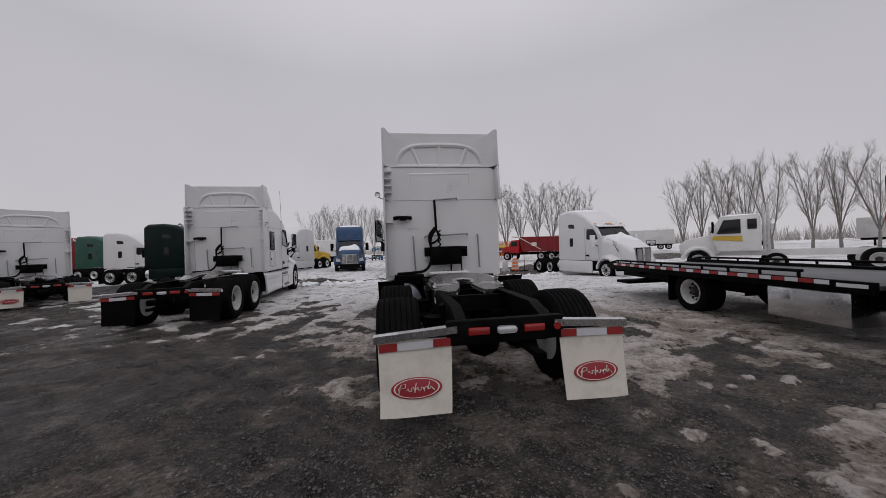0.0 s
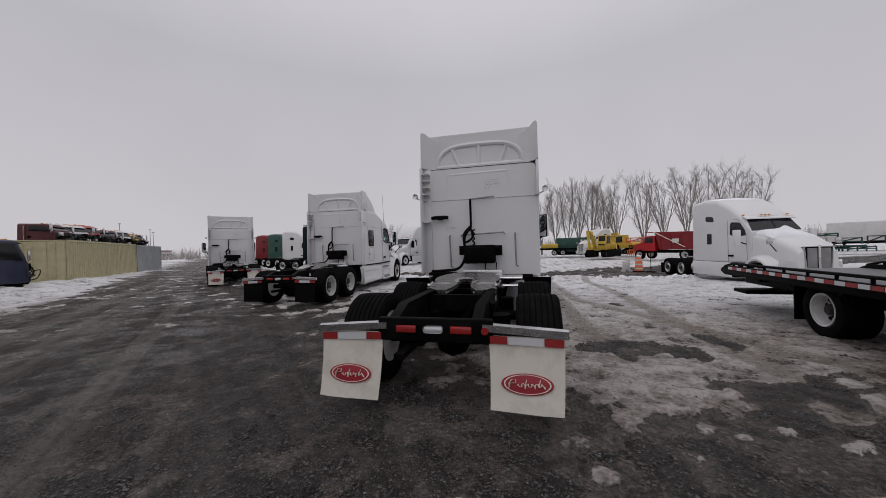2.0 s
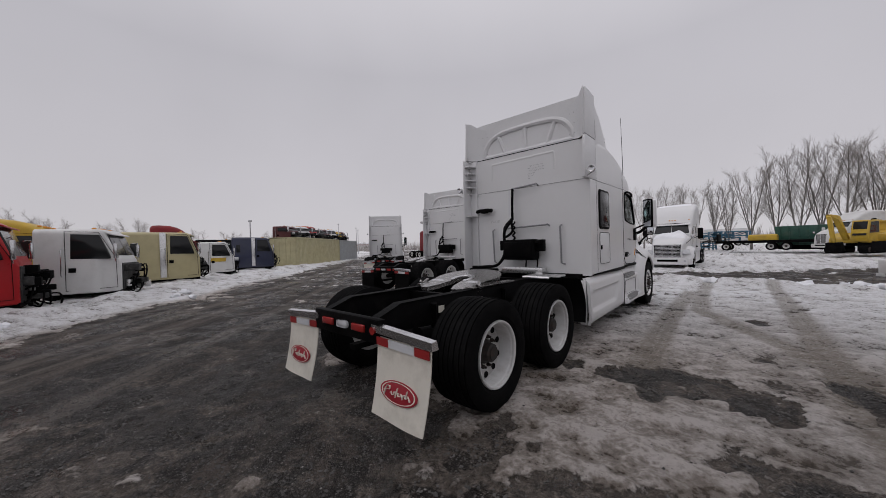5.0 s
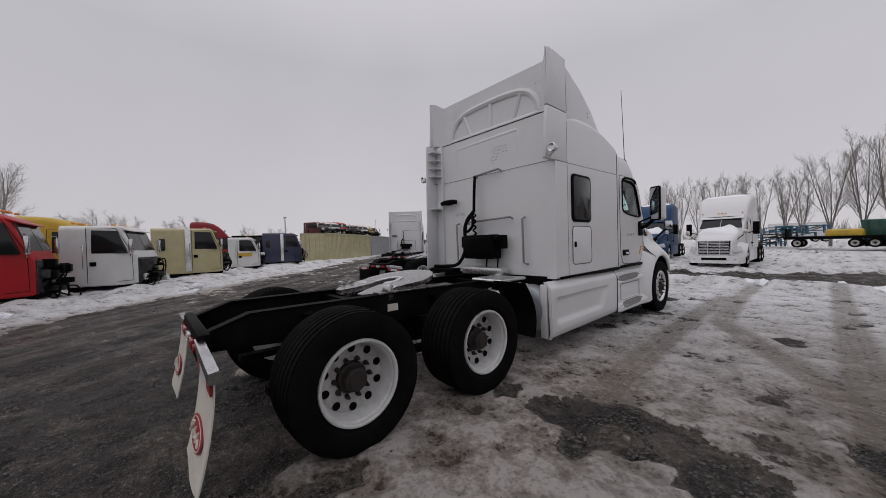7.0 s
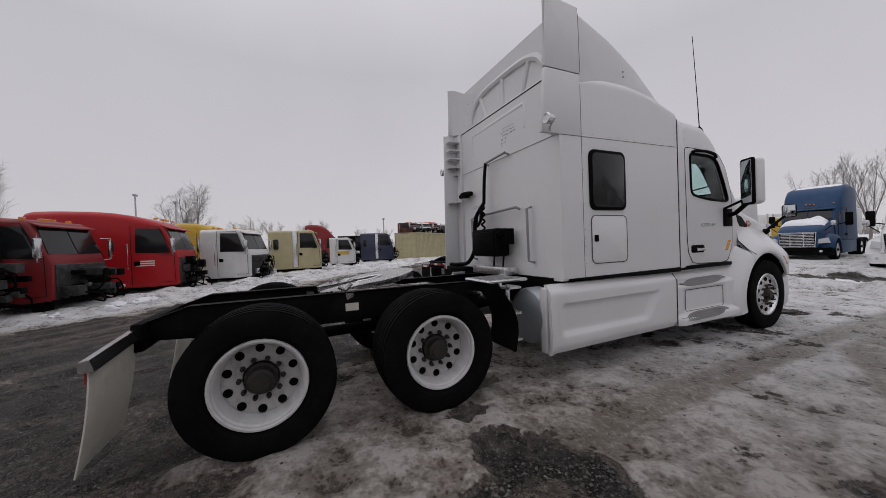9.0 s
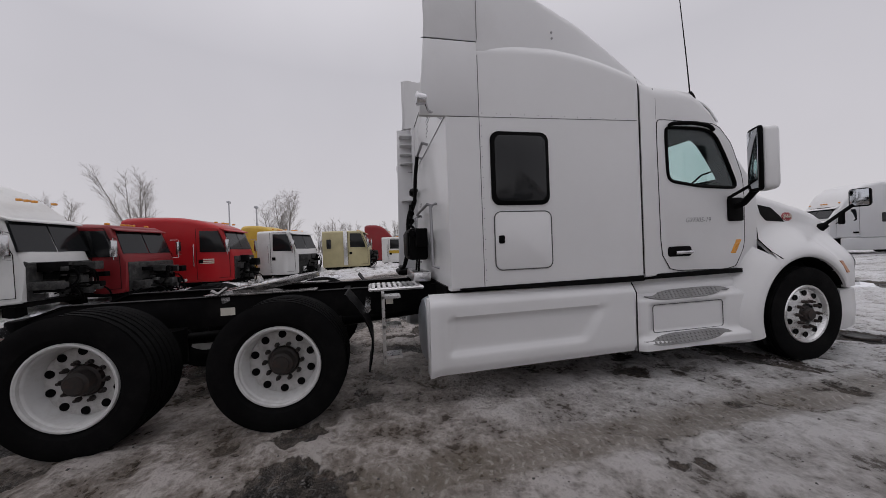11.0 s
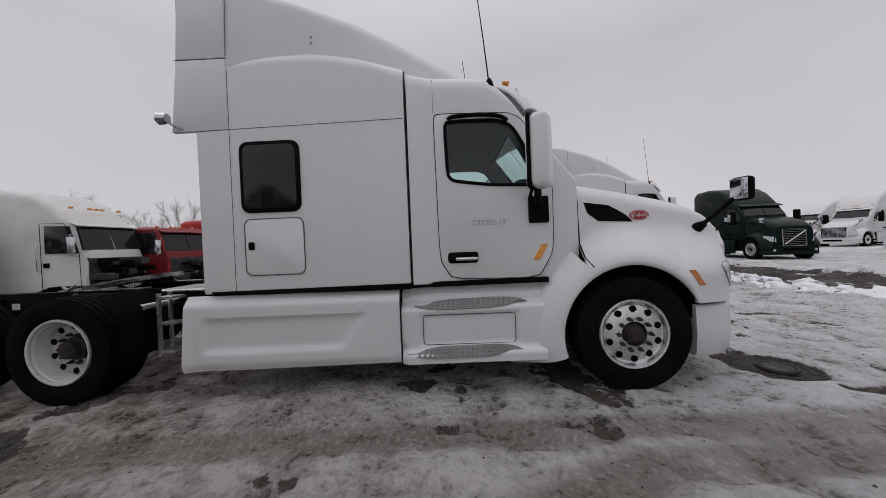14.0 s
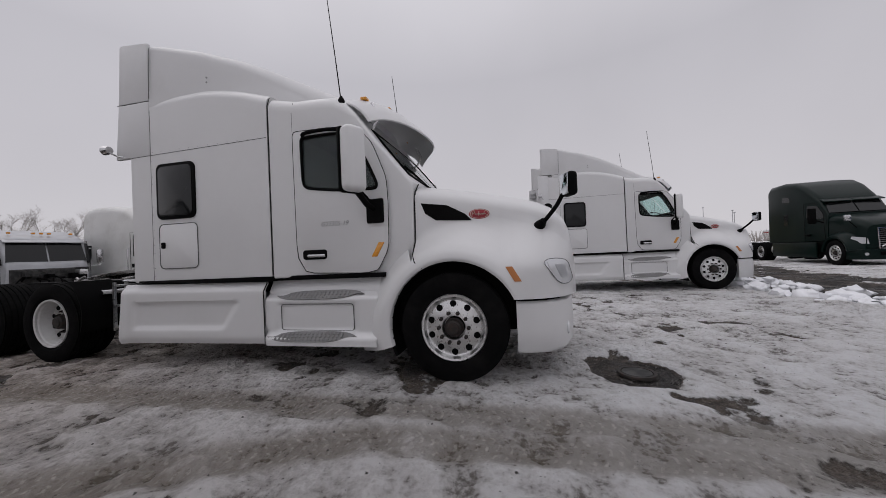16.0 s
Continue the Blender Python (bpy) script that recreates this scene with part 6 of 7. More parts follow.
    if snow:
        hy0 = S["hood"][0][0] - 0.3
        snow_cap(T, (-0.78, 0.82, hy0 - 0.02, hy0 + 1.25), lambda y: lerp_at(y, S["hood"])[2] - 0.02 + 0.5 * max(0, S["hood"][0][0] + 0.12 - y), 0.24, 5)
        snow_cap(T, (-0.95, 0.95, 2.4, 4.1), lambda y: lerp_at(y, S["cab"])[2] - 0.02, 0.07, 9)
    return T


# pose(x, y, z, rx, ry, heading) of the rear axle
road_tractor(pose(0.95, 32.5, -dip(1, 25), 0, 0, 180), "white tractor with snow on its hood, facing the lot", WHITE, "rounded", True, detail=True)
road_tractor(pose(-3.9, 35.5, -dip(-3, 27), 0, 0, 186), "deep blue tractor with snow on its hood", BLUE, "rounded", True)
road_tractor(pose(11.5, 23.2, -dip(11, 20), 0, 0, -173), "white tractor with snow on roof and hood beside an orange barrel", WHITE, "swept", True, detail=True)
road_tractor(pose(-17.00, 25.60, 0, 0, 0, -96), "dark green tractor with bright grille across the lane", GREEN, "angular", detail=True)
road_tractor(pose(-7.50, 36.70, 0, 0, 0, 160), "white tractor beyond the lane", WHITE, "rounded", False)
road_tractor(pose(-20.5, 43.5, 0, 0, 0, -165), "white tractor in the far row", WHITE, "rounded", False)
road_tractor(pose(-25.5, 45.5, 0, 0, 0, -165), "white tractor in the far row", WHITE, "angular", False)
road_tractor(pose(-23.9, 32.0, 0, 0, 0, -100), "white tractor with chrome tank behind the row", WHITE, "angular", False)
road_tractor(pose(-28.7, 35.5, 0, 0, 0, -100), "dark green tractor behind the row", GREEN2, "angular", False)
road_tractor(pose(-31.4, 36.6, 0, 0, 0, -100), "dark red tractor behind the row", REDD, "angular", False)

# ---- tow truck with a sliding flat bed ----


def tow_truck(m):
    """Local frame: x to the side that the lot sees, y towards the tail, bed rail at x = 0."""
    T = thing("tow_truck", m, "white and black flatbed tow truck with striped rail", "tow truck")
    W2 = 2.45
    part("bed_deck", box(0.03, W2 - 0.03, -1.55, 4.3, 0.80, 0.86, 0.01), DECK, T, "worn dark steel deck")
    for x in (0.0, W2):
        rail = part("side_rail", prism([(-1.55, 0.74), (-1.55, 0.90), (4.15, 0.95), (4.38, 0.87), (4.38, 0.80), (4.2, 0.74)], x - 0.04, x + 0.04, 0.008), BLACK, T)
        top = bmesh.new()
        tube([(x, -0.75, 1.0), (x, 3.9, 1.0), (x, 4.25, 0.93)], 0.025, top, 6)
        for i in range(9):
            tube([(x, -0.7 + i * 0.57, 0.9), (x, -0.7 + i * 0.57, 1.0)], 0.022, top, 6)
        part("rub_rail", top, BLACK, rail)
        if x == 0:
            for i in range(27):
                y = -1.1 + i * 0.19
                part("reflector", box(-0.046, -0.039, y, y + 0.176, 0.835 + 0.006 * i / 5, 0.895 + 0.006 * i / 5), TAPE_R if i % 2 else TAPE_W, rail)
            part("maker_bars", box(-0.046, -0.040, -1.50, -1.18, 0.82, 0.87), TAPE_W, rail, "pale bars in place of lettering")
    part("bed_frame", box(0.35, W2 - 0.35, -1.55, 4.2, 0.55, 0.8, 0.02), BLACK, T)
    for y in (-1, 0, 1, 2, 3, 4):
        part("bed_beam", box(0.05, W2 - 0.05, y, y + 0.08, 0.68, 0.8), BLACK, T)
    part("tail_step", box(0.1, W2 - 0.1, 3.6, 4.15, 0.36, 0.44, 0.02), BLACK, T)
    for x in (0.6, W2 - 0.6):
        part("tail_arm", tube([(x, 3.0, 0.6), (x, 3.9, 0.40)], 0.05), BLACK, T)
    tb = part("toolbox", box(0.02, 0.55, -1.28, -0.22, 0.27, 0.73, 0.012), STAINLESS, T, "bright stainless toolbox")
    for y in (-1.05, -0.5):
        part("toolbox_latch", box(0.0, 0.025, y - 0.035, y + 0.035, 0.55, 0.68, 0.006), CHROME, tb)
    for x, o in ((0.05, -1), (W2 - 0.05, 1)):
        wheel(T, x, 1.42, 0.42, o, 0.42, 0.46, "steel", 6)
        wheel(T, x, -3.9, 0.42, o, 0.42, 0.26, "steel", 4)
        part("mud_flap", box(min(x, x - o * 0.5), max(x, x - o * 0.5), 2.0, 2.02, 0.16, 0.68), PLASTIC, T)
    part("chassis", box(0.8, W2 - 0.8, -4.5, 3.4, 0.42, 0.62), BLACK, T)
    part("head_board", box(0.06, W2 - 0.06, -1.66, -1.61, 0.74, 2.2, 0.01), BLACK, T)
    for i, mt in enumerate((TAPE_R, TAPE_W, TAPE_R)):
        part("reflector", box(0.045, 0.056, -1.655, -1.615, 1.15 + 0.2 * i, 1.33 + 0.2 * i), mt, T)
    cab = [(-3.95, 0.62), (-1.72, 0.62), (-1.70, 2.20), (-1.82, 2.34), (-2.90, 2.36), (-3.12, 2.28), (-3.55, 1.62), (-3.95, 1.55)]
    part("cab", prism(cab, 0.12, W2 - 0.12, 0.06, taper=0.06, seg=3), WHITE, T)
    part("hood", prism([(-5.00, 0.75), (-3.90, 0.75), (-3.90, 1.55), (-4.80, 1.42), (-5.00, 1.25)], 0.25, W2 - 0.25, 0.08, seg=3), WHITE, T)
    part("bumper", box(0.1, W2 - 0.1, -5.25, -5.00, 0.35, 0.68, 0.04), CHROME, T)
    for x, o in ((0.12, -1), (W2 - 0.12, 1)):
        a, b = sorted((x + o * 0.012, x - o * 0.08))
        part("door_pane", prism([(-2.02, 1.62), (-2.02, 2.10), (-2.95, 2.12), (-3.38, 1.62)], a - o * 0.045, b - o * 0.045, 0.01), TINT, T)
        seam([(x + o * 0.003 - o * 0.06 * (z - 0.6), y, z) for y, z in ((-1.85, 0.8), (-1.85, 2.2), (-3.00, 2.22), (-3.50, 1.6), (-3.40, 0.8), (-1.85, 0.8))], T, 0.008)
        part("door_handle", box(x - o * 0.05 - 0.03, x - o * 0.05 + 0.03, -2.16, -1.98, 1.33, 1.37, 0.01), PLASTIC, T)
        part("step_box", box(min(x, x - o * 0.3), max(x, x - o * 0.3), -2.70, -1.75, 0.35, 0.66, 0.02), ALU, T)
        part("mirror", box(x + o * 0.1 - 0.08, x + o * 0.1 + 0.08, -3.52, -3.40, 1.6, 2.15, 0.04), PLASTIC, T)
        part("mirror_arm", tube([(x + o * 0.1, -3.45, 1.65), (x - o * 0.06, -3.40, 1.5)], 0.02, seg=6), PLASTIC, T)
    part("windscreen", prism([(-3.16, 2.22), (-3.56, 1.66), (-3.60, 1.66), (-3.20, 2.24)], 0.32, W2 - 0.32), TINT, T)
    part("beacon_bar", box(0.5, W2 - 0.5, -2.15, -1.85, 2.36, 2.47, 0.03), PLASTIC, T)
    part("winch", lathe([(-0.25, 0.06), (-0.25, 0.14), (-0.22, 0.14), (-0.22, 0.09), (0.22, 0.09), (0.22, 0.14), (0.25, 0.14), (0.25, 0.06)], 16), BLACK, T).matrix_basis = pose(W2 / 2, -1.30, 1.0)
    tank = part("fuel_tank", box(0.06, 0.5, -2.70, -1.80, 0.28, 0.62, 0.06), BLACK, T)
    part("front_lining", box(0.12, W2 - 0.12, -1.62, -1.58, 0.30, 0.74), BLACK, T)
    for k in range(3):
        part("door_lettering", box(0.108, 0.118, -2.47, -2.05 - 0.1 * k, 1.10 + 0.09 * k, 1.14 + 0.09 * k), PLASTIC, T, "dark bars in place of lettering")
    return T


tow_truck(pose(6.30, 5.75, 0, 0, 0, -5))

# ---- stripped cabs along the far side of the road ----


def loose_cab(m, label, paint, length=1.7, height=2.0, roof=0.0, nose=0.35, base=0.35, white_pillar=False, bars=None, band=None, group="stripped truck cabs"):
    """A cab without wheels: length of cab and sleeper, height of its shell, extra roof fairing; the front looks along +y."""
    C = thing("truck_cab", m, label, "truck cab", group)
    z0, z1 = base, base + height
    curve = ((0.0, 0.86), (0.05, 0.97), (0.2, 1.0), (0.45, 0.97), (0.62, 0.86), (0.76, 0.66), (0.88, 0.38), (0.97, 0.12))
    rows = [(-length + length * a, 1.04 + 0.04 * min(1, 8 * a + 0.2), z0, z1 + roof * b) for a, b in curve]
    rows += [(0.02, 1.04, z0, z1), (0.12, 1.02, z0, z1 - 0.06), (0.44, 0.99, z0 + 0.02, z0 + height * 0.56), (0.50, 0.98, z0 + 0.06, z0 + height * 0.50)]
    part("shell", loft([section(y, hw, a, b, 0.16 + 0.12 * min(1, roof), 0.05, 6, hw - 0.05 - 0.06 * min(1, roof)) for y, hw, a, b in rows]), paint, C)
    h52 = z0 + height * 0.54
    for s in (-1, 1):
        q = [Vector((s * 0.02, 0.165, z1 - 0.16)), Vector((s * 0.84, 0.155, z1 - 0.17)), Vector((s * 0.9, 0.40, h52 + 0.07)), Vector((s * 0.02, 0.415, h52 + 0.06))]
        up = Vector((0, 0.9, 0.3)).normalized()
        part("windscreen", loft([[v - up * 0.03 for v in q], [v + up * 0.03 for v in q]]), TINT, C)
        a, b = sorted((s * 0.9, s * 1.062))
        part("door_pane", prism([(-0.62, h52), (0.28, h52 - 0.02), (0.26, h52 + 0.1), (0.03, z1 - 0.18), (-0.6, z1 - 0.16)], a, b, 0.012), TINT, C)
        seam([(s * 1.075, y, z) for y, z in ((-0.72, z0 + 0.1), (-0.72, z1 - 0.08))] + [(s * 1.05, 0.02, z1 - 0.1), (s * 1.01, 0.40, h52), (s * 1.01, 0.42, z0 + 0.15), (s * 1.075, -0.72, z0 + 0.1)], C, 0.009)
        part("door_handle", box(*sorted((s * 1.0, s * 1.085)), -0.66, -0.5, h52 - 0.42, h52 - 0.28, 0.01), PLASTIC, C)
        if length > 1.9:
            part("sleeper_window", prism(round_poly(-length + 0.25, -length + 0.5, h52 - 0.05, h52 + 0.5, 0.05), *sorted((s * 0.95, s * 1.09)), 0.006), TINT, C)
        arm = part("mirror_arm", tube([(s * 1.0, 0.35, h52 + 0.5), (s * 1.25, 0.45, h52 + 0.52), (s * 1.25, 0.45, h52 - 0.1), (s * 1.0, 0.35, h52 - 0.12)], 0.014, seg=5), CHROME, C)
        part("mirror", box(s * 1.25 - 0.09, s * 1.25 + 0.09, 0.42, 0.50, h52 - 0.02, h52 + 0.45, 0.02), CHROME, arm)
        if bars:
            for k in range(3):
                part("door_lettering", box(*sorted((s * 1.0, s * 1.073)), -0.62 + 0.06 * (2 - k), -0.12, h52 - 0.30 - 0.07 * k, h52 - 0.26 - 0.07 * k), bars, C, "pale bars in place of lettering")
        if band:
            part("door_band", box(*sorted((s * 1.0, s * 1.072)), -0.68, 0.05, h52 - 0.34, h52 - 0.12), band, C, "bright band across the door")
        part("grab_rail", tube([(s * 1.07, -0.80, h52 + 0.3), (s * 1.12, -0.80, h52 + 0.26), (s * 1.12, -0.80, h52 - 0.5), (s * 1.07, -0.80, h52 - 0.54)], 0.014, seg=6), CHROME, C)
        if white_pillar:
            part("fairing_strip", box(*sorted((s * 1.06, s * 1.10)), -0.98, -0.76, z0 + 0.1, z1 - 0.02, 0.01), ALU, C)
    rng = random.Random(hash_of(label))
    wall = part("bulkhead", prism([(0.46, z0 + 0.05), (0.53, z0 + 0.05), (0.53, z0 + height * 0.44), (0.46, z0 + height * 0.47)], -0.86, 0.86, 0.01), JUNK, C, "bare bulkhead with hoses and brackets")
    for i in range(26):
        x, y, z = rng.uniform(-0.75, 0.75), rng.uniform(0.5, 0.52 + nose), rng.uniform(z0 + 0.08, z0 + height * 0.42)
        k = rng.uniform(0.05, 0.15)
        if i % 3:
            part("bracket", box(x - k, x + k, 0.5, y + k * 0.8, z - k * 0.8, z + k * 0.8, 0.015), (JUNK, BLACK, ALU)[i % 7 // 3], wall)
        else:
            part("hose", tube(arc([(x, 0.5, z), (x + rng.uniform(-0.2, 0.2), y + 0.1, z + rng.uniform(-0.1, 0.2)), (x + rng.uniform(-0.4, 0.4), y + 0.05, z - 0.3), (x + rng.uniform(-0.4, 0.4), 0.5, z0 + 0.1)], 4), 0.022, seg=6), BLACK, wall)
    part("floor_frame", box(-0.9, 0.9, -length + 0.1, 0.5, base - 0.08, base + 0.04), BLACK, C)
    for y in (-length + 0.3, 0.2):
        for x in (-0.8, 0.8):
            part("block", box(x - 0.14, x + 0.14, y - 0.12, y + 0.12, -0.15, base - 0.06), BLACK, C, "timber block")
    for x in (-0.7, -0.18, 0, 0.18, 0.7):
        part("roof_lamp", box(x - 0.04, x + 0.04, -0.22, -0.12, z1 + roof * 0.36, z1 + roof * 0.36 + 0.06, 0.01), AMBER, C)
    part("sun_visor", prism([(0.02, z1 - 0.04), (0.30, z1 - 0.15), (0.30, z1 - 0.19), (0.04, z1 - 0.10)], -0.92, 0.92, 0.008), paint, C)
    return C


def hash_of(text):
    return sum(ord(c) * (i + 3) for i, c in enumerate(text))


loose_cab(pose(-10.10, 0.85, 0.0, 0, 0, -4), "bright red sleeper cab without its hood, in snow", REDP, 3.3, 2.1, 0.42, 0.45, bars=FLAPW)
loose_cab(pose(-7.20, -0.80, 0.0, 0, 0, -8), "dark red day cab without its hood, in snow", REDD, 1.5, 2.0, 0.05, 0.5)
loose_cab(pose(-5.20, -1.70, 0.05, 0, 0, -2), "white sleeper cab without its hood, in snow", WHITE_D, 3.4, 2.1, 1.05, 0.5)
loose_cab(pose(-2.60, -4.00, 0.0, 0, 0, -12), "silver grey sleeper cab with stripped front", SILVER, 3.0, 1.9, 0.35, 0.4)
loose_cab(pose(0.00, -6.20, 0.0, 0, 0, -16), "old white cab with stripped front", WHITE_D, 1.8, 1.75, 0.0, 0.3)
loose_cab(pose(-12.00, 3.05, 0.0, 0, 0, -18), "small white cab without its hood", WHITE_D, 1.4, 2.0, 0.0, 0.35)
loose_cab(pose(-14.40, 1.80, 0.05, 0, 0, -12), "yellow cab with raised fairing", YELLOW, 1.7, 2.0, 0.4, 0.2)
loose_cab(pose(-16.40, 5.90, 0.0, 0, 0, -4), "beige sleeper cab with bright side strips", BEIGE, 2.2, 2.15, 0.0, 0.35, white_pillar=True)
loose_cab(pose(-26.0, 8.2, 0.0, 0, 0, -6), "dark red cab with tall sloping roof fairing", REDD, 2.3, 2.1, 1.05, 0.3)
loose_cab(pose(-19.90, 8.50, 0.0, 0, 0, -10), "small white cab with yellow door band", WHITE_D, 1.2, 1.8, 0.0, 0.25, band=YELLOW)
loose_cab(pose(-23.80, 12.40, 0.0, 0, 0, -14), "navy blue sleeper cab with bright side strips", NAVY, 2.2, 2.2, 0.05, 0.35, white_pillar=True)
loose_cab(pose(-27.6, 11.0, 0.0, 0, 0, -12), "black sleeper cab behind the blue one", PLASTIC, 2.2, 2.2, 0.0, 0.3)

# ---- shipping containers with cabs stacked on them ----


def container(m, label, paint, length=12.2, height=2.6):
    C = thing("shipping_container", m, label, "container", "containers along the road")
    n = int(length / 0.28)
    prof = []
    for i in range(n):
        y = i * length / n
        w = length / n
        prof += [(0.0, y), (0.0, y + w * 0.35), (0.065, y + w * 0.5), (0.065, y + w * 0.85)]
    for x0, s in ((0, 1), (2.44, -1)):
        part("side_wall", loft([[Vector((x0 + s * (0.03 + d), y, z)) for z in (0.15, height - 0.1)] + [Vector((x0 + s * 0.12, y, z)) for z in (height - 0.1, 0.15)] for d, y in prof + [(0, length)]]), paint, C, angle=20)
    fr = bmesh.new()
    for x in (0, 2.34):
        for y in (0, length - 0.1):
            box(x, x + 0.1, y, y + 0.1, 0, height, bm=fr)
        box(x, x + 0.1, 0, length, height - 0.12, height, bm=fr)
        box(x, x + 0.1, 0, length, 0, 0.16, bm=fr)
    for k in (0.25, 0.5, 0.75):
        box(-0.012, 0.05, length * k - 0.05, length * k + 0.05, 0.1, height - 0.1, bm=fr)
    part("frame", fr, paint, C)
    part("roof", box(0.05, 2.39, 0.05, length - 0.05, height - 0.06, height - 0.01), paint, C)
    for y in (0.02, length - 0.06):
        door = part("end_door", box(0.08, 2.36, y, y + 0.04, 0.1, height - 0.1), paint, C)
        for x in ((0.5, 0.9, 1.5, 1.9) if y < 1 else ()):
            part("lock_rod", tube([(x, -0.02, 0.15), (x, -0.02, height - 0.15)], 0.02, seg=6), paint, door)
    return C


def yaw_of(dx, dy):
    return math.degrees(math.atan2(-dx, dy))


RD = yaw_of(-13.0, 15.0)
container(pose(-27.6, 14.2, 0, 0, 0, RD), "pale yellow corrugated container beside the road", CONT_Y, 12.2, 2.75)
container(pose(-35.75, 23.6, 0, 0, 0, RD), "grey corrugated container beside the road", CONT_G, 8.0, 2.7)
for k, (d, paint, lab, turn) in enumerate(((0.9, REDK, "dark red cab stacked on a container", 80), (3.0, WHITE_D, "white cab stacked on a container", 60), (5.2, REDP, "red cab stacked on a container", 70), (7.4, JUNK, "stripped bare cab frame stacked on a container", 65), (9.4, REDK, "faded red cab stacked on a container", 75), (11.6, WHITE_D, "grubby white cab stacked on a container", 66), (13.7, YELLOW, "yellow cab stacked on a container", 60), (15.9, REDK, "faded red cab stacked on a container", 72))):
    ux, uy = -13.0 / 19.85, 15.0 / 19.85
    loose_cab(pose(-27.6 + ux * (d + 0.6) + uy * 1.2, 14.2 + uy * (d + 0.6) - ux * 1.2, 2.62, 0, 0, -130 + turn), lab, paint, 1.1, 1.05 + 0.12 * (k % 3), 0.0, 0.3, 0.12)
container(pose(-4.0, -16.6, 0, 0, 0, 100), "pale grey container behind the cabs", CONT_G, 12.2, 2.7)

# ---- things behind the lot ----


def barrel(m):
    B = thing("traffic_drum", m, "orange traffic drum with white bands, snow on top", "traffic drum")
    part("drum", join(bmesh.new(), lathe([(0.04, 0.26), (0.3, 0.25), (0.32, 0.235), (0.6, 0.225), (0.62, 0.21), (0.9, 0.2), (0.95, 0.16), (1.0, 0.08)], 24), pose(0, 0, 0, 0, -90, 0)), ORANGE, B)
    for z, r in ((0.18, 0.262), (0.46, 0.24), (0.74, 0.216)):
        part("band", join(bmesh.new(), lathe([(z, r), (z + 0.1, r - 0.004)], 24), pose(0, 0, 0, 0, -90, 0)), TAPE_W, B)
    part("base", join(bmesh.new(), lathe([(0, 0.36), (0.05, 0.35), (0.07, 0.27)], 24), pose(0, 0, 0, 0, -90, 0)), RUBBER, B)
    part("snow_cap", join(bmesh.new(), lathe([(0.98, 0.13), (1.06, 0.15), (1.13, 0.11), (1.16, 0.04)], 16), pose(0, 0, 0, 0, -90, 0)), SNOWM, B)
    return B


barrel(pose(9.7, 26.0, -dip(10, 26)))
sign = thing("sign_post", pose(10.3, 25.6, -dip(10, 26)), "thin steel post with heavy rubber foot", "post")
part("pole", tube([(0, 0, 0.05), (0, 0, 1.4)], 0.02), BLACK, sign)
part("foot", join(bmesh.new(), lathe([(0, 0.32), (0.06, 0.30), (0.08, 0.1)], 20), pose(0, 0, 0, 0, -90, 0)), RUBBER, sign)
panel = thing("barrier_panel", pose(9.0, 26.3, -dip(9, 26), 0, 0, 20), "small white plastic barrier panel beside a drum", "barrier")
part("board", box(-0.28, 0.28, -0.03, 0.03, 0.12, 0.72, 0.02), WHITE_D, panel)
for sx in (-0.22, 0.22):
    part("foot", box(sx - 0.04, sx + 0.04, -0.2, 0.2, 0.0, 0.13, 0.01), WHITE_D, panel)


def dump_truck(m):
    D = thing("dump_truck", m, "red dump truck with ribbed tipping box", "dump truck")
    tub = part("tipping_box", loft([[Vector((x, y, z)) for x, y, z in ((-w, y0, z0), (w, y0, z0), (w, y1, z1), (-w, y1, z1))] for w, y0, y1, z0, z1 in ((1.0, -0.6, 4.1, 1.05, 1.05), (1.22, -1.0, 4.5, 2.68, 2.86), (1.14, -0.9, 4.4, 2.68, 2.86), (0.95, -0.5, 4.0, 1.3, 1.3))]), REDD, D)
    part("tub_lining", prism([(-0.8, 1.31), (4.0, 1.31), (4.2, 2.2), (-0.8, 2.1)], -0.94, 0.94), BLACK, tub)
    part("cab_shield", prism([(4.4, 2.80), (5.5, 2.92), (5.5, 2.99), (4.4, 2.90)], -1.2, 1.2, 0.01), REDD, tub)
    for s in (-1, 1):
        part("top_rail", tube([(s * 1.2, -1.0, 2.68), (s * 1.2, 4.5, 2.86)], 0.06, seg=6), REDD, tub)
        part("tarp_arm", tube([(s * 1.28, 1.5, 1.3), (s * 1.3, 4.6, 2.95)], 0.04, seg=6), FLAPW, tub)
        for y in (-0.4, 0.7, 1.8, 2.9, 3.9):
            part("box_rib", loft([[Vector((s * x, yy, z)) for x, yy, z in ((w, y, z0), (w + 0.08, y + 0.02, z0), (w + 0.08, y + 0.10, z0), (w, y + 0.12, z0))] for w, z0 in ((0.99, 1.08), (1.20, 2.66))]), REDD, tub)
        part("maker_bars", box(*sorted((s * 1.20, s * 1.215)), 2.1, 2.75, 1.75, 2.15), FLAPW, tub, "pale bars in place of lettering")
    part("chassis", box(-0.5, 0.5, -0.6, 6.6, 0.7, 1.0), BLACK, D)
    part("cab", prism([(4.6, 0.9), (6.0, 0.9), (7.1, 0.95), (7.1, 1.6), (6.0, 1.75), (5.7, 2.5), (4.6, 2.55)], -1.05, 1.05, 0.06), REDP, D)
    for s in (-1, 1):
        part("door_pane", prism([(4.8, 1.75), (5.8, 1.75), (5.6, 2.35), (4.8, 2.38)], *sorted((s * 1.0, s * 1.06)), 0.01), TINT, D)
        for y in (0.3, 1.6, 6.3):
            wheel(D, s * 1.2, y, 0.52, s, 0.52, 0.4, "steel", 5, False)
    return D


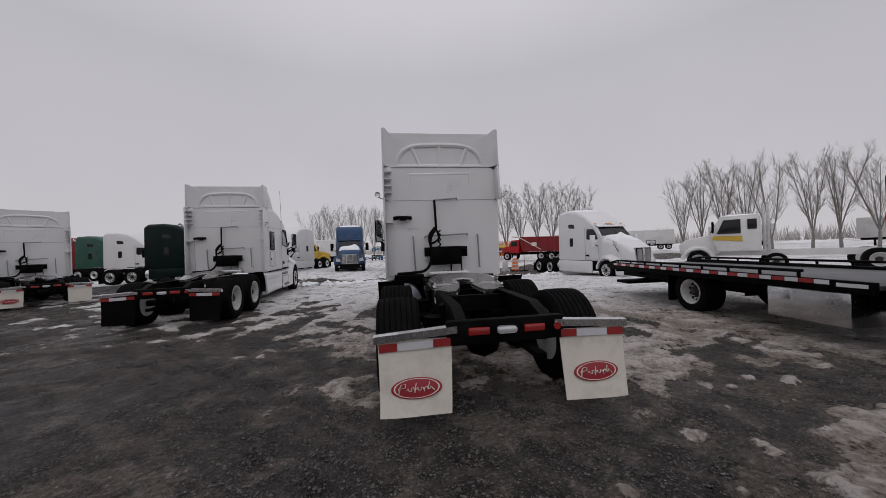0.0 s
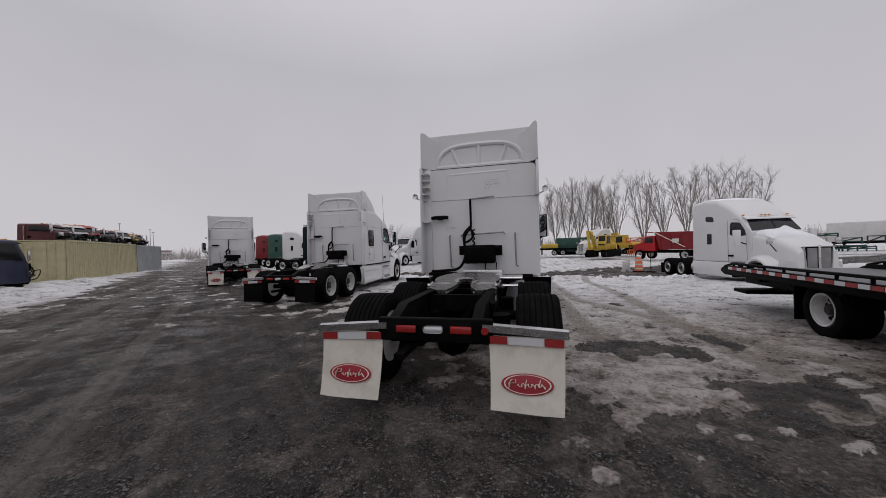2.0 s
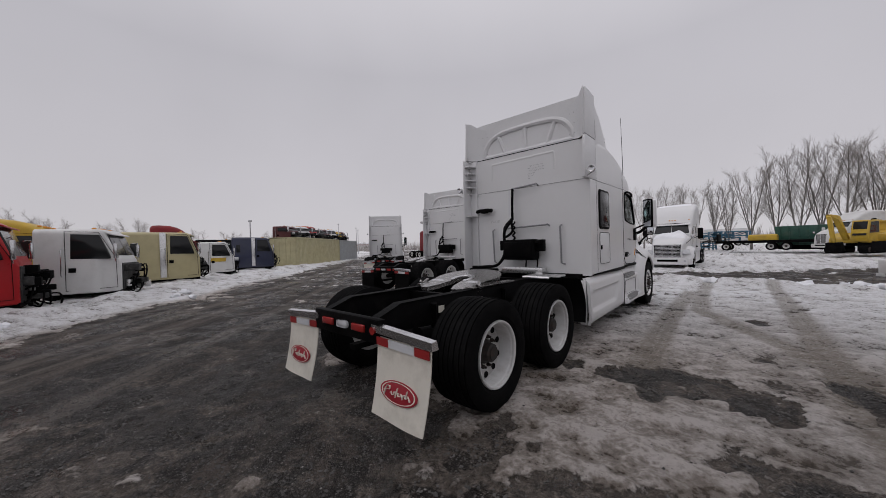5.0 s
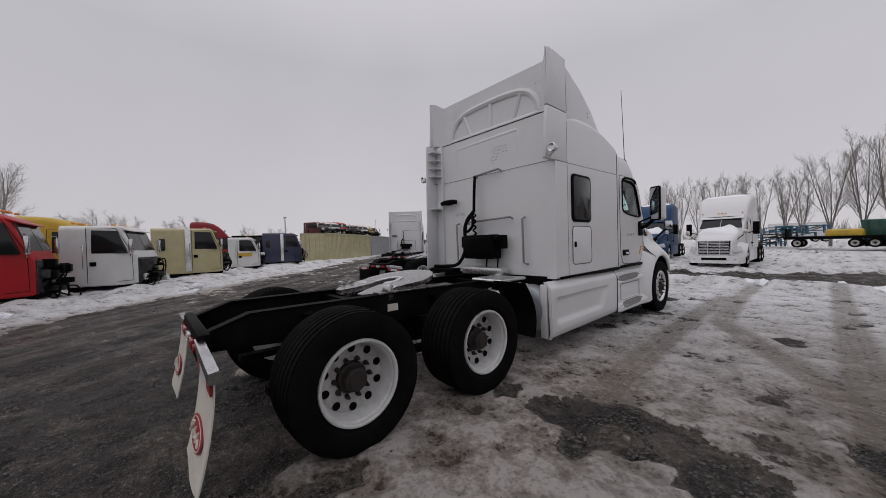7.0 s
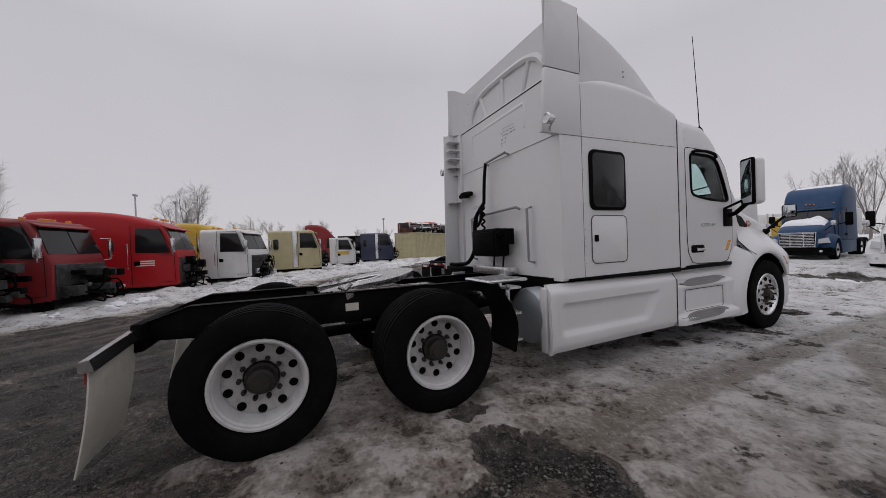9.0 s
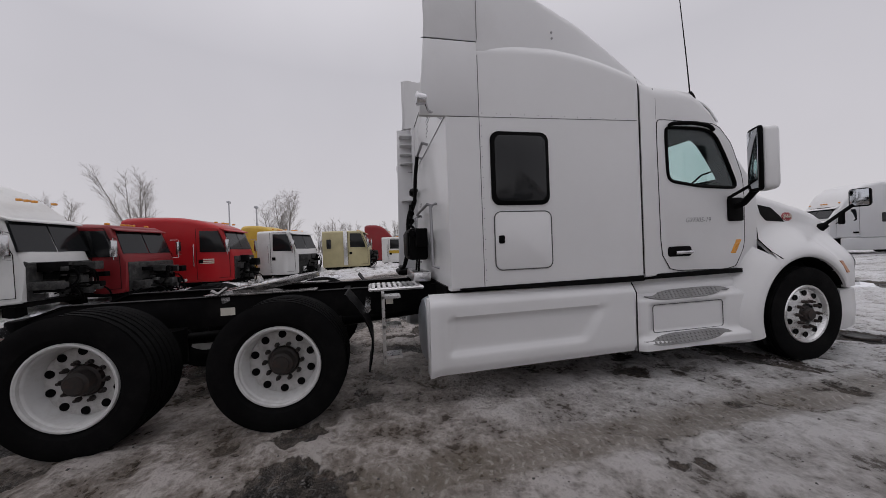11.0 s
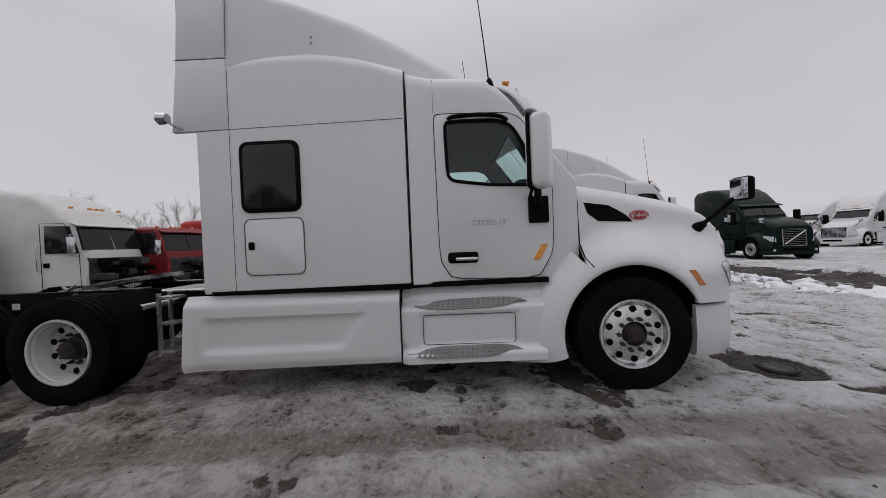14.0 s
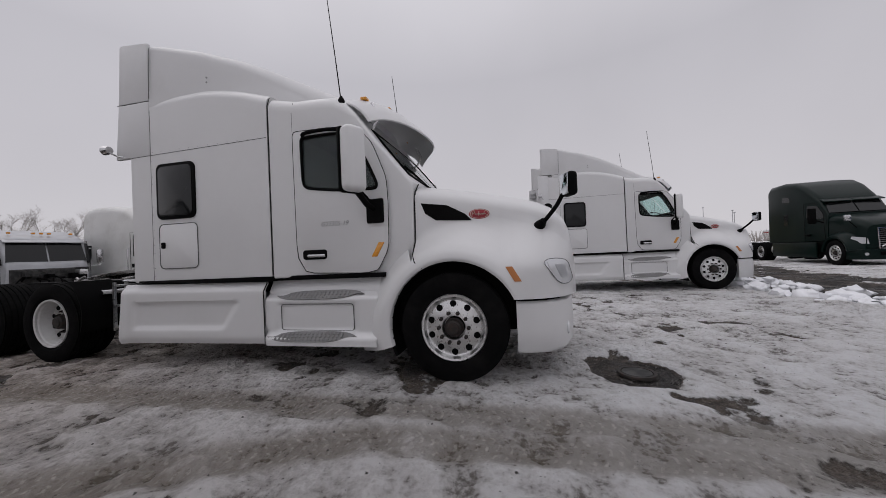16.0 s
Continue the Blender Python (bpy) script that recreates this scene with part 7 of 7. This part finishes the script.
dump_truck(pose(19.4, 37.7, -0.25, 0, 0, 38))


def chassis_cab(m, label="white bare-frame truck with yellow door stripe", paint=WHITE_D):
    D = thing("cab_chassis_truck", m, label, "truck")
    part("cab", prism([(3.6, 0.95), (5.3, 0.95), (5.55, 1.9), (5.15, 2.75), (3.7, 2.8), (3.6, 2.7)], -1.08, 1.08, 0.06, taper=0.06), paint, D)
    part("hood", prism([(5.2, 0.8), (6.9, 0.8), (6.95, 1.35), (6.6, 1.6), (5.3, 1.9)], -0.85, 0.85, 0.08), paint, D)
    part("screen", prism([(5.5, 1.95), (5.12, 2.66), (5.18, 2.66), (5.58, 1.95)], -0.9, 0.9), TINT, D)
    for s in (-1, 1):
        part("door_pane", prism([(4.35, 1.85), (5.3, 1.85), (5.02, 2.55), (4.35, 2.57)], *sorted((s * 1.0, s * 1.09)), 0.01), TINT, D)
        part("rear_pane", prism([(3.75, 2.05), (4.1, 2.05), (4.1, 2.55), (3.75, 2.55)], *sorted((s * 1.0, s * 1.085)), 0.01), TINT, D)
        part("door_stripe", prism([(4.3, 1.45), (5.5, 1.55), (5.45, 1.75), (4.3, 1.72)], *sorted((s * 1.07, s * 1.092))), YELLOW, D, "yellow stripe")
        part("fender", loft([[Vector((s * x, 6.1 + r * math.cos(radians(a)), 0.5 + r * math.sin(radians(a)))) for x, r in ((1.18, 0.58), (1.18, 0.68), (0.8, 0.8), (0.8, 0.6))] for a in range(5, 186, 18)]), paint, D)
        part("frame_rail", box(*sorted((s * 0.38, s * 0.44)), -1.2, 6.6, 0.7, 0.98), BLACK if paint is YELLOW else WHITE_D, D)
        for y, r in ((0.0, 0.5), (6.1, 0.5), (3.1, 0.42)):
            wheel(D, s * 1.15, y, r, s, r, 0.36, "steel", 5, False)
        part("exhaust_pipe", tube([(s * 0.95, 3.35, 0.9), (s * 0.95, 3.35, 3.3)], 0.07), CHROME, D)
        part("mirror", box(s * 1.35 - 0.08, s * 1.35 + 0.08, 5.4, 5.5, 1.9, 2.5, 0.03), PLASTIC, D)
    snow_cap(D, (-0.9, 0.9, 3.7, 5.0), lambda y: 2.78, 0.08, 3)
    return D


chassis_cab(pose(21.40, 12.90, -0.1, 0, 0, 42))
road_tractor(pose(16.2, 58.5, 0, 0, 0, 130), "white tractor behind the machines", WHITE_D, "swept", False)


def loader(m):
    D = thing("backhoe_loader", m, "worn yellow backhoe loader", "loader")
    part("engine_hood", prism([(1.2, 0.9), (3.4, 0.9), (3.4, 1.5), (1.2, 1.8)], -0.5, 0.5, 0.05), YELLOW, D)
    cab = part("cab_frame", prism([(-0.6, 1.0), (1.1, 1.0), (1.0, 2.5), (-0.5, 2.5)], -0.7, 0.7, 0.04), YELLOW, D)
    part("cab_roof", box(-0.78, 0.78, -0.65, 1.15, 2.5, 2.64, 0.03), YELLOW, D)
    for s in (-1, 1):
        part("cab_pane", prism([(-0.4, 1.5), (0.95, 1.4), (0.88, 2.4), (-0.38, 2.4)], *sorted((s * 0.66, s * 0.72))), TINT, cab)
        wheel(D, s * 1.1, 0.1, 0.7, s, 0.7, 0.45, "steel", 4, False)
        wheel(D, s * 1.0, 2.9, 0.5, s, 0.5, 0.35, "steel", 4, False)
        part("lift_arm", tube([(s * 0.65, 0.9, 1.6), (s * 0.65, 3.3, 1.3), (s * 0.65, 4.2, 0.5)], 0.08, seg=6), YELLOW, D)
    part("bucket", prism([(4.0, 0.1), (4.9, 0.1), (4.3, 0.9), (4.0, 0.9)], -1.1, 1.1, 0.03), BLACK, D)
    part("boom", tube([(0, -0.8, 1.0), (0, -1.9, 2.7), (0, -2.6, 2.2), (0, -2.5, 0.9)], 0.12, seg=6), YELLOW, D)
    part("digger_bucket", prism([(-2.9, 0.5), (-2.3, 0.5), (-2.3, 1.0), (-2.8, 1.0)], -0.3, 0.3, 0.03), BLACK, D)
    return D


def excavator(m):
    D = thing("excavator", m, "worn yellow tracked excavator with its boom folded", "excavator")
    for s in (-1, 1):
        belt = [(1.5 + 0.32 * math.cos(radians(a)), 0.34 + 0.32 * math.sin(radians(a))) for a in range(-90, 91, 20)] + [(-1.5 + 0.32 * math.cos(radians(a)), 0.34 + 0.32 * math.sin(radians(a))) for a in range(90, 271, 20)]
        track = part("track", prism(belt, *sorted((s * 0.75, s * 1.25)), 0.02), RUBBER, D)
        for y in (-1.5, -0.75, 0, 0.75, 1.5):
            part("roller", lathe([(0.0, 0.05), (0.0, 0.22), (0.03, 0.2), (0.03, 0.05)], 14), RUST, track).matrix_basis = pose(s * 1.25, y, 0.34, 0, 0, 0 if s > 0 else 180)
    part("turntable", lathe([(0.0, 0.6), (0.25, 0.6)], 20), BLACK, D).matrix_basis = pose(0, 0, 0.62, 0, -90, 0)
    part("engine_house", prism(soft_corners([(-2.0, 0.9), (1.2, 0.85), (1.2, 1.3), (0.2, 1.75), (-1.8, 1.75), (-2.05, 1.5)], 1, 0.15), -1.2, 1.2, 0.04), YELLOW, D)
    cab = part("cab", prism([(-0.3, 1.0), (1.35, 1.0), (1.45, 1.7), (1.15, 2.75), (-0.3, 2.8)], -1.18, -0.2, 0.04), YELLOW, D)
    part("side_pane", prism([(-0.15, 1.75), (1.25, 1.7), (1.02, 2.6), (-0.15, 2.65)], -1.20, -1.17), TINT, cab)
    part("side_pane", prism([(-0.15, 1.75), (1.25, 1.7), (1.02, 2.6), (-0.15, 2.65)], -0.21, -0.18), TINT, cab)
    part("front_pane", prism([(1.47, 1.5), (1.49, 1.5), (1.20, 2.65), (1.18, 2.65)], -1.08, -0.3), TINT, cab)
    part("boom", prism([(0.9, 1.2), (1.2, 1.1), (2.6, 2.9), (3.6, 3.1), (3.6, 3.3), (2.4, 3.2)], 0.0, 0.35, 0.03), YELLOW, D)
    part("stick", prism([(3.5, 3.25), (3.7, 3.1), (3.1, 0.9), (2.9, 0.95)], 0.03, 0.3, 0.03), YELLOW, D)
    part("bucket", prism([(2.4, 0.3), (3.1, 0.2), (3.2, 0.95), (2.8, 1.0)], -0.3, 0.6, 0.03), BLACK, D)
    return D


excavator(pose(11.6, 46.8, -0.1, 0, 0, 150))
excavator(pose(17.2, 55.0, 0, 0, 0, 25))
loader(pose(13.4, 49.5, 0, 0, 0, 168))


def flat_truck(m, label, load):
    D = thing("flatbed_trailer", m, label, "trailer")
    part("bed", box(-1.2, 1.2, -1.5, 7.0, 0.85, 1.15, 0.02), BLACK, D)
    part("load", loft([section(y, hw, 1.15, z1, 0.2, 0.03) for y, hw, z1 in ((1.6, 0.75, 1.7), (1.75, 0.85, 1.82), (3.9, 0.85, 1.82), (4.05, 0.75, 1.7))]), load, D)
    part("head_rack", box(-1.1, 1.1, 6.8, 6.9, 1.15, 2.0, 0.02), BLACK, D)
    for s in (-1, 1):
        for y in (0.9, 2.1, 6.0):
            wheel(D, s * 1.15, y, 0.45, s, 0.45, 0.4, "steel", 4, False)
    return D


flat_truck(pose(9.0, 55.5, 0, 0, 0, 82), "black flatbed trailer with a yellow tank", YELLOW)
gb = thing("roll_off_box", pose(10.2, 58.0, 0, 0, 0, 80), "teal green roll-off box", "skip")
part("tub", prism([(-2.4, 0.5), (2.6, 0.5), (2.8, 2.7), (-2.4, 2.7)], -1.2, 1.2, 0.04), GREEN2, gb)
for k in range(7):
    for s in (-1, 1):
        part("wall_rib", box(*sorted((s * 1.2, s * 1.28)), -2.2 + k * 0.75, -2.08 + k * 0.75, 0.5, 2.65), GREEN2, gb)
part("skid", box(-0.6, 0.6, -2.4, 2.6, 0.0, 0.52), BLACK, gb)


def lattice_stack(m, label, paint, n, seed):
    """A heap of boxy frames and booms."""
    D = thing("machine_stack", m, label, "machinery", "machines behind the lane")
    rng = random.Random(seed)
    for i in range(n):
        x, y, z = rng.uniform(-2.2, 2.2), rng.uniform(-0.8, 0.8), rng.choice((0.0, 0.0, 0.8, 1.5))
        w, h = rng.uniform(0.5, 1.3), rng.uniform(0.5, 0.95)
        b = bmesh.new()
        for dx in (-w, w):
            for dy in (-0.4, 0.4):
                box(x + dx - 0.05, x + dx + 0.05, y + dy - 0.05, y + dy + 0.05, z, z + h, bm=b)
        box(x - w, x + w, y - 0.45, y + 0.45, z + h - 0.1, z + h, bm=b)
        box(x - w, x + w, y - 0.4, y + 0.4, z + 0.25, z + 0.35, bm=b)
        tube([(x - w, y, z + 0.2), (x + w, y, z + h)], 0.06, b, 6)
        part("frame", b, paint if i % 4 else JUNK, D)
    return D


lattice_stack(pose(2.2, 60.5, 0, 0, 0, 8), "stack of faded blue lift frames", MACHB, 12, 3)
lattice_stack(pose(-1.2, 60, 0, 0, 0, 8), "stack of faded blue lift frames", MACHB, 10, 5)
lattice_stack(pose(29.0, 52.0, 0, 0, 0, -30), "heap of dark machine frames", JUNK, 10, 7)
lattice_stack(pose(37, 47, 0, 0, 0, -40), "heap of green machine frames with snow", GREEN2, 8, 8)
lattice_stack(pose(16.5, 48.5, 0, 0, 0, 20), "orange fork lift masts and frames", ORANGE, 4, 12)
lattice_stack(pose(44, 39, 0, 0, 0, -50), "heap of orange machine parts", ORANGE, 6, 9)
lattice_stack(pose(31, 8.5, 0, 0, 0, 40), "heap of rusty machine frames", RUST, 8, 10)


def box_van(m, label, paint, length=7.0, h=2.6):
    D = thing("box_trailer", m, label, "trailer", "trailers behind the lot")
    part("box", box(-1.25, 1.25, 0, length, 1.0, 1.0 + h, 0.04), paint, D)
    part("roof_snow", box(-1.2, 1.2, 0.05, length - 0.05, 1.0 + h, 1.07 + h, 0.03), SNOWM, D)
    part("under_frame", box(-0.5, 0.5, 0.3, length - 0.3, 0.7, 1.0), BLACK, D)
    for s in (-1, 1):
        for y in (0.9, 2.1):
            wheel(D, s * 1.2, y, 0.5, s, 0.5, 0.45, "steel", 4, False)
        for k in range(1, int(length)):
            part("side_post", box(*sorted((s * 1.25, s * 1.265)), k - 0.03, k + 0.03, 1.05, 0.95 + h), paint, D)
    part("landing_gear", box(-0.7, 0.7, length - 1.5, length - 1.3, 0.0, 1.0), BLACK, D)
    return D


for x, y, yaw, h in ((6, 92, 95, 2.4), (-9, 58, 85, 2.6), (40, 62, 60, 2.5), (50, 54, 50, 2.5), (58, 44, 45, 2.5), (62, 28, 30, 2.4), (-20, 60, 80, 2.6), (50, 16, 10, 2.4)):
    box_van(pose(x, y, 0, 0, 0, yaw), "white box trailer with snow on its roof", WHITE_D, 8.0, h)
chassis_cab(pose(-15.2, 47.5, 0, 0, 0, -80), "yellow day-cab truck beyond the lane", YELLOW)

# ---- far building, masts, snow bank lumps ----
fb = thing("warehouse", pose(-241, 174, 0, 0, 0, 125), "long pale warehouse with a red band, far off", "building")
part("wall", box(-16, 16, -6, 6, 0, 6.0), CONCRETE, fb)
part("roof", prism([(-6.4, 6.0), (6.4, 6.0), (0, 7.0)], -16.3, 16.3), SNOWM, fb)
part("red_band", box(-16.05, 16.05, -6.05, 6.05, 4.6, 5.1), REDD, fb)
for k in range(9):
    w = part("window", box(-14.5 + k * 3.4, -12.6 + k * 3.4, -6.12, -6.0, 2.2, 3.4), PLASTIC, fb)
    part("pane", box(-14.4 + k * 3.4, -12.7 + k * 3.4, -6.16, -6.11, 2.3, 3.3), TINT, w)
    w = part("window", box(16.0, 16.12, -5.5 + k * 1.25, -4.7 + k * 1.25, 2.2, 3.4), PLASTIC, fb)
    part("pane", box(16.11, 16.16, -5.4 + k * 1.25, -4.8 + k * 1.25, 2.3, 3.3), TINT, w)
for x, y, h in ((-73, 48.7, 8.0), (-71.5, 53, 7.0), (-70, 52.5, 6.4), (-33, 14.5, 4.6), (-28, -6, 6), (-24, -2.5, 5)):
    ms = thing("light_pole", pose(x, y, 0), "thin grey light pole", "light pole")
    part("pole", tube([(0, 0, 0), (0, 0, h)], 0.09, r1=0.05), SILVER, ms)
    part("head", box(-0.25, 0.25, -0.1, 0.1, h - 0.05, h + 0.12, 0.03), SILVER, ms)
van = thing("box_truck", pose(-50.5, 36.0, 0, 0, 0, RD + 180), "white box truck with its rear doors open", "truck")
part("box", box(-1.2, 1.2, 0, 5, 0.9, 3.1, 0.04), WHITE_D, van)
# the box is solid: a black panel stands for its shaded inside
part("opening", box(-1.1, 1.1, -0.02, 0.05, 1.0, 3.0), BLACK, van)
part("chassis", box(-0.5, 0.5, 0, 6.5, 0.5, 0.9), BLACK, van)
part("cab", prism([(5.1, 0.6), (6.8, 0.6), (6.8, 1.5), (6.3, 2.3), (5.1, 2.35)], -1.0, 1.0, 0.05), WHITE_D, van)
for s in (-1, 1):
    wheel(van, s * 1.1, 1.2, 0.45, s, 0.45, 0.35, "steel", 4, False)
    wheel(van, s * 1.1, 5.9, 0.45, s, 0.45, 0.3, "steel", 4, False)


def snow_heaps():
    """Lumps of ploughed snow along the far side of the road and the lane."""
    bm = bmesh.new()
    rng = random.Random(12)
    spots = []
    for i in range(60):
        t = rng.uniform(-10, 40)
        off = 0.5 + 1.5 * rng.random() ** 2
        spots.append((-4.8 - 0.747 * t - 0.664 * off, 0.664 * t - 0.747 * off, 0.06 + 0.2 * rng.random() ** 2))
    for i in range(46):
        x = -9 + 20 * rng.random()
        y = 17.4 + (0.34 * (x + 1) if x > -1 else 0.05 * abs(x)) + rng.uniform(-0.5, 0.4)
        spots.append((x, y, rng.uniform(0.13, 0.30)))
    for cx, cy, big in spots:
        for i in range(rng.randint(6, 11)):
            r = big * rng.uniform(0.2, 0.75)
            x, y = cx + rng.gauss(0, 1.9) * big, cy + rng.gauss(0, 1.1) * big
            b = bmesh.new()
            bmesh.ops.create_icosphere(b, subdivisions=2, radius=1)
            ph, turn = rng.uniform(0, 9), rng.uniform(0, 3.1)
            base = (0.11 if x < -5 and y < 17 else 0.07 - dip(x, y))
            for v in b.verts:
                k = 0.75 + 0.6 * noise.noise(v.co * 1.5 + Vector((ph, ph, 0))) + 0.45 * noise.noise(v.co * 3.6 + Vector((0, ph, ph)))
                px, py = v.co.x * r * 1.6 * k, v.co.y * r * 1.2 * k
                v.co = Vector((px * math.cos(turn) - py * math.sin(turn) + x, px * math.sin(turn) + py * math.cos(turn) + y, v.co.z * r * 0.9 * k + base))
            join(bm, b)
    ob = part("snow_lumps", bm, SNOWM, None, angle=85)
    return tagged(ob, "ploughed lumps of snow along road and lane", "snow", kind="stuff")


snow_heaps()

# ---- bare trees ----


def tree_meshes(key, height, spread_k, seed):
    """A short trunk that forks into steep leaders, each with upswept branches and many fine twigs."""
    rng = random.Random(seed)
    wood, twig = bmesh.new(), bmesh.new()

    def shoot(p, d, length, r, n, wander, lift, bm, seg, taper=0.35):
        pts, q, dd = [p.copy()], p.copy(), d.copy()
        for i in range(n):
            dd = (dd + Vector((rng.uniform(-1, 1), rng.uniform(-1, 1), rng.uniform(-0.4, 0.6))) * wander + Vector((0, 0, lift))).normalized()
            q = q + dd * (length / n)
            pts.append(q.copy())
        tube(pts, r, bm, seg, cap=False, r1=r * taper)
        return pts

    def along(pts, t):
        i = min(len(pts) - 2, int(t * (len(pts) - 1)))
        return pts[i].lerp(pts[i + 1], t * (len(pts) - 1) - i), (pts[i + 1] - pts[i]).normalized()

    def aside(d, amount):
        a = rng.uniform(0, 2 * math.pi)
        return (d + Vector((math.cos(a), math.sin(a), 0)) * amount).normalized()
    fork = height * rng.uniform(0.10, 0.20)
    base = shoot(Vector((0, 0, -0.1)), Vector((0, 0, 1)), fork + 0.1, height * 0.017, 3, 0.05, 0.0, wood, 7, 0.85)
    leaders = rng.randint(3, 5)
    for k in range(leaders):
        a = 2 * math.pi * (k + rng.uniform(-0.3, 0.3)) / leaders
        lean = spread_k * rng.uniform(0.22, 0.42)
        d = Vector((math.cos(a) * lean, math.sin(a) * lean, 1)).normalized()
        reach = (height - fork) * rng.uniform(0.78, 1.0)
        lead = shoot(base[-1], d, reach, height * 0.0075, 7, 0.06, 0.03, wood, 5, 0.2)
        for j in range(11):
            t = 0.12 + 0.86 * (j + rng.random()) / 11
            p, dd = along(lead, t)
            bough = shoot(p, aside(dd, spread_k * rng.uniform(0.45, 0.8)), reach * rng.uniform(0.2, 0.34) * (1.25 - 0.75 * t), height * 0.0026 * (1.2 - 0.6 * t), 4, 0.12, 0.08, wood, 4, 0.3)
            for i in range(7):
                p2, d2 = along(bough, 0.1 + 0.88 * (i + rng.random()) / 7)
                tw = shoot(p2, aside(d2, rng.uniform(0.4, 0.8)), height * rng.uniform(0.05, 0.10), 0.012, 2, 0.16, 0.06, twig, 3, 0.5)
                for _ in range(4):
                    p3, d3 = along(tw, rng.uniform(0.15, 0.95))
                    shoot(p3, aside(d3, rng.uniform(0.4, 0.9)), height * rng.uniform(0.03, 0.065), 0.008, 1, 0.1, 0.05, twig, 3, 0.5)
    for nm, bm, mt in (("trunk", wood, BARK), ("crown", twig, TWIG)):
        me = bpy.data.meshes.new(nm)
        bm.to_mesh(me)
        bm.free()
        me.materials.append(mt)
        me.polygons.foreach_set("use_smooth", [True] * len(me.polygons))
        MESH[key + nm] = me


for k, (h, sp) in enumerate(((12, 0.85), (12, 0.7), (12, 1.0), (12, 0.6), (12, 0.9))):
    tree_meshes("tree%d" % k, h, sp, 30 + k)


def tree(x, y, h, kind, turn, wide):
    t = thing("bare_tree", pose(x, y, 0, 0, 0, turn), "bare grey-brown leafless tree in winter", "tree", "bare trees round the lot")
    for nm in ("trunk", "crown"):
        place(nm, MESH["tree%d%s" % (kind, nm)], t, "", Matrix.Diagonal((h / 12 * wide, h / 12 * wide, h / 12, 1)))


rt = random.Random(77)
# (bearing from the lot's middle in degrees, distance, height)
for eye, wide, rows in (((2.5, 0.5), 0.92, ((-15, 72, 9.6), (-13, 73, 10.4), (-11, 71, 10.6), (-9, 72, 10.6), (-7, 73, 10.8), (-5, 71, 10.4), (-3, 72, 10.6), (-1, 72, 10.2), (0.3, 71, 9.6), (-23, 92, 8.2), (-21.6, 90, 8.4),
                                (2.6, 62, 10.8), (4.8, 63, 12.0), (6.6, 62, 12.2), (8.4, 63, 12.6), (10.2, 61, 12.2), (12.0, 62, 12.4), (13.6, 61, 11.4), (17.2, 63, 12.2), (19.6, 64, 12.4), (22.2, 62, 12.0), (24.6, 63, 12.6), (26.8, 62, 12.2), (29, 63, 11.2),
                                (42.4, 60, 11.2), (44.6, 61, 11.8), (46.8, 60, 12.0), (49, 61, 12.0), (51.4, 60, 11.4), (54.8, 60, 11.2), (57, 61, 11.4), (59.6, 60, 11.0), (62.4, 61, 11.2), (65, 60, 10.6), (69, 60, 10.4))),
                  ((5.5, 7.0), 1.4, ((-157, 98, 13.0), (-154, 100, 12.0), (-150.5, 99, 12.6), (-147.5, 101, 11.5), (-145, 98, 10.4), (-141, 99, 12.8), (-137.3, 97, 13.4), (-134.4, 99, 11.0), (-131, 98, 10.8), (-127.4, 97, 13.2), (-121, 97, 19.0), (-115, 99, 8.4), (-105.4, 99, 14.2), (-103.6, 97, 16.4),
                                (-98.5, 98, 8.6), (-96.3, 97, 9.6), (-93.5, 99, 8.6), (-89.5, 98, 8.0), (-86.8, 97, 8.8), (-81, 98, 6.8), (-77, 99, 6.6), (-72, 98, 6.4)))):
    for bearing, far, h in rows:
        x, y = eye[0] + far * math.sin(radians(bearing)), eye[1] + far * math.cos(radians(bearing))
        tree(x, y, h, rt.randrange(5), rt.uniform(0, 360), wide)


def far_woods():
    """A low, dim line of bare woods right round the horizon."""
    rng = random.Random(5)
    bm = bmesh.new()
    for i in range(2600):
        a = rng.uniform(0, 2 * math.pi)
        r = rng.uniform(150, 230)
        x, y = r * math.cos(a), r * math.sin(a) + 10
        h = rng.uniform(2.5, 6.5) * (0.7 + 0.6 * vnoise(np.array([a * 6.0]), np.array([3.3]), 9)[0])
        for k in range(6):
            dx, dy = rng.uniform(-2.2, 2.2), rng.uniform(-2.2, 2.2)
            tube([(x + dx * 0.3, y + dy * 0.3, 0), (x + dx, y + dy, h * rng.uniform(0.7, 1))], 0.10, bm, 3, cap=False, r1=0.03)
    ob = part("far_woods", bm, TWIG, None)
    return tagged(ob, "low grey line of bare woods far off", "woods", kind="stuff")


far_woods()
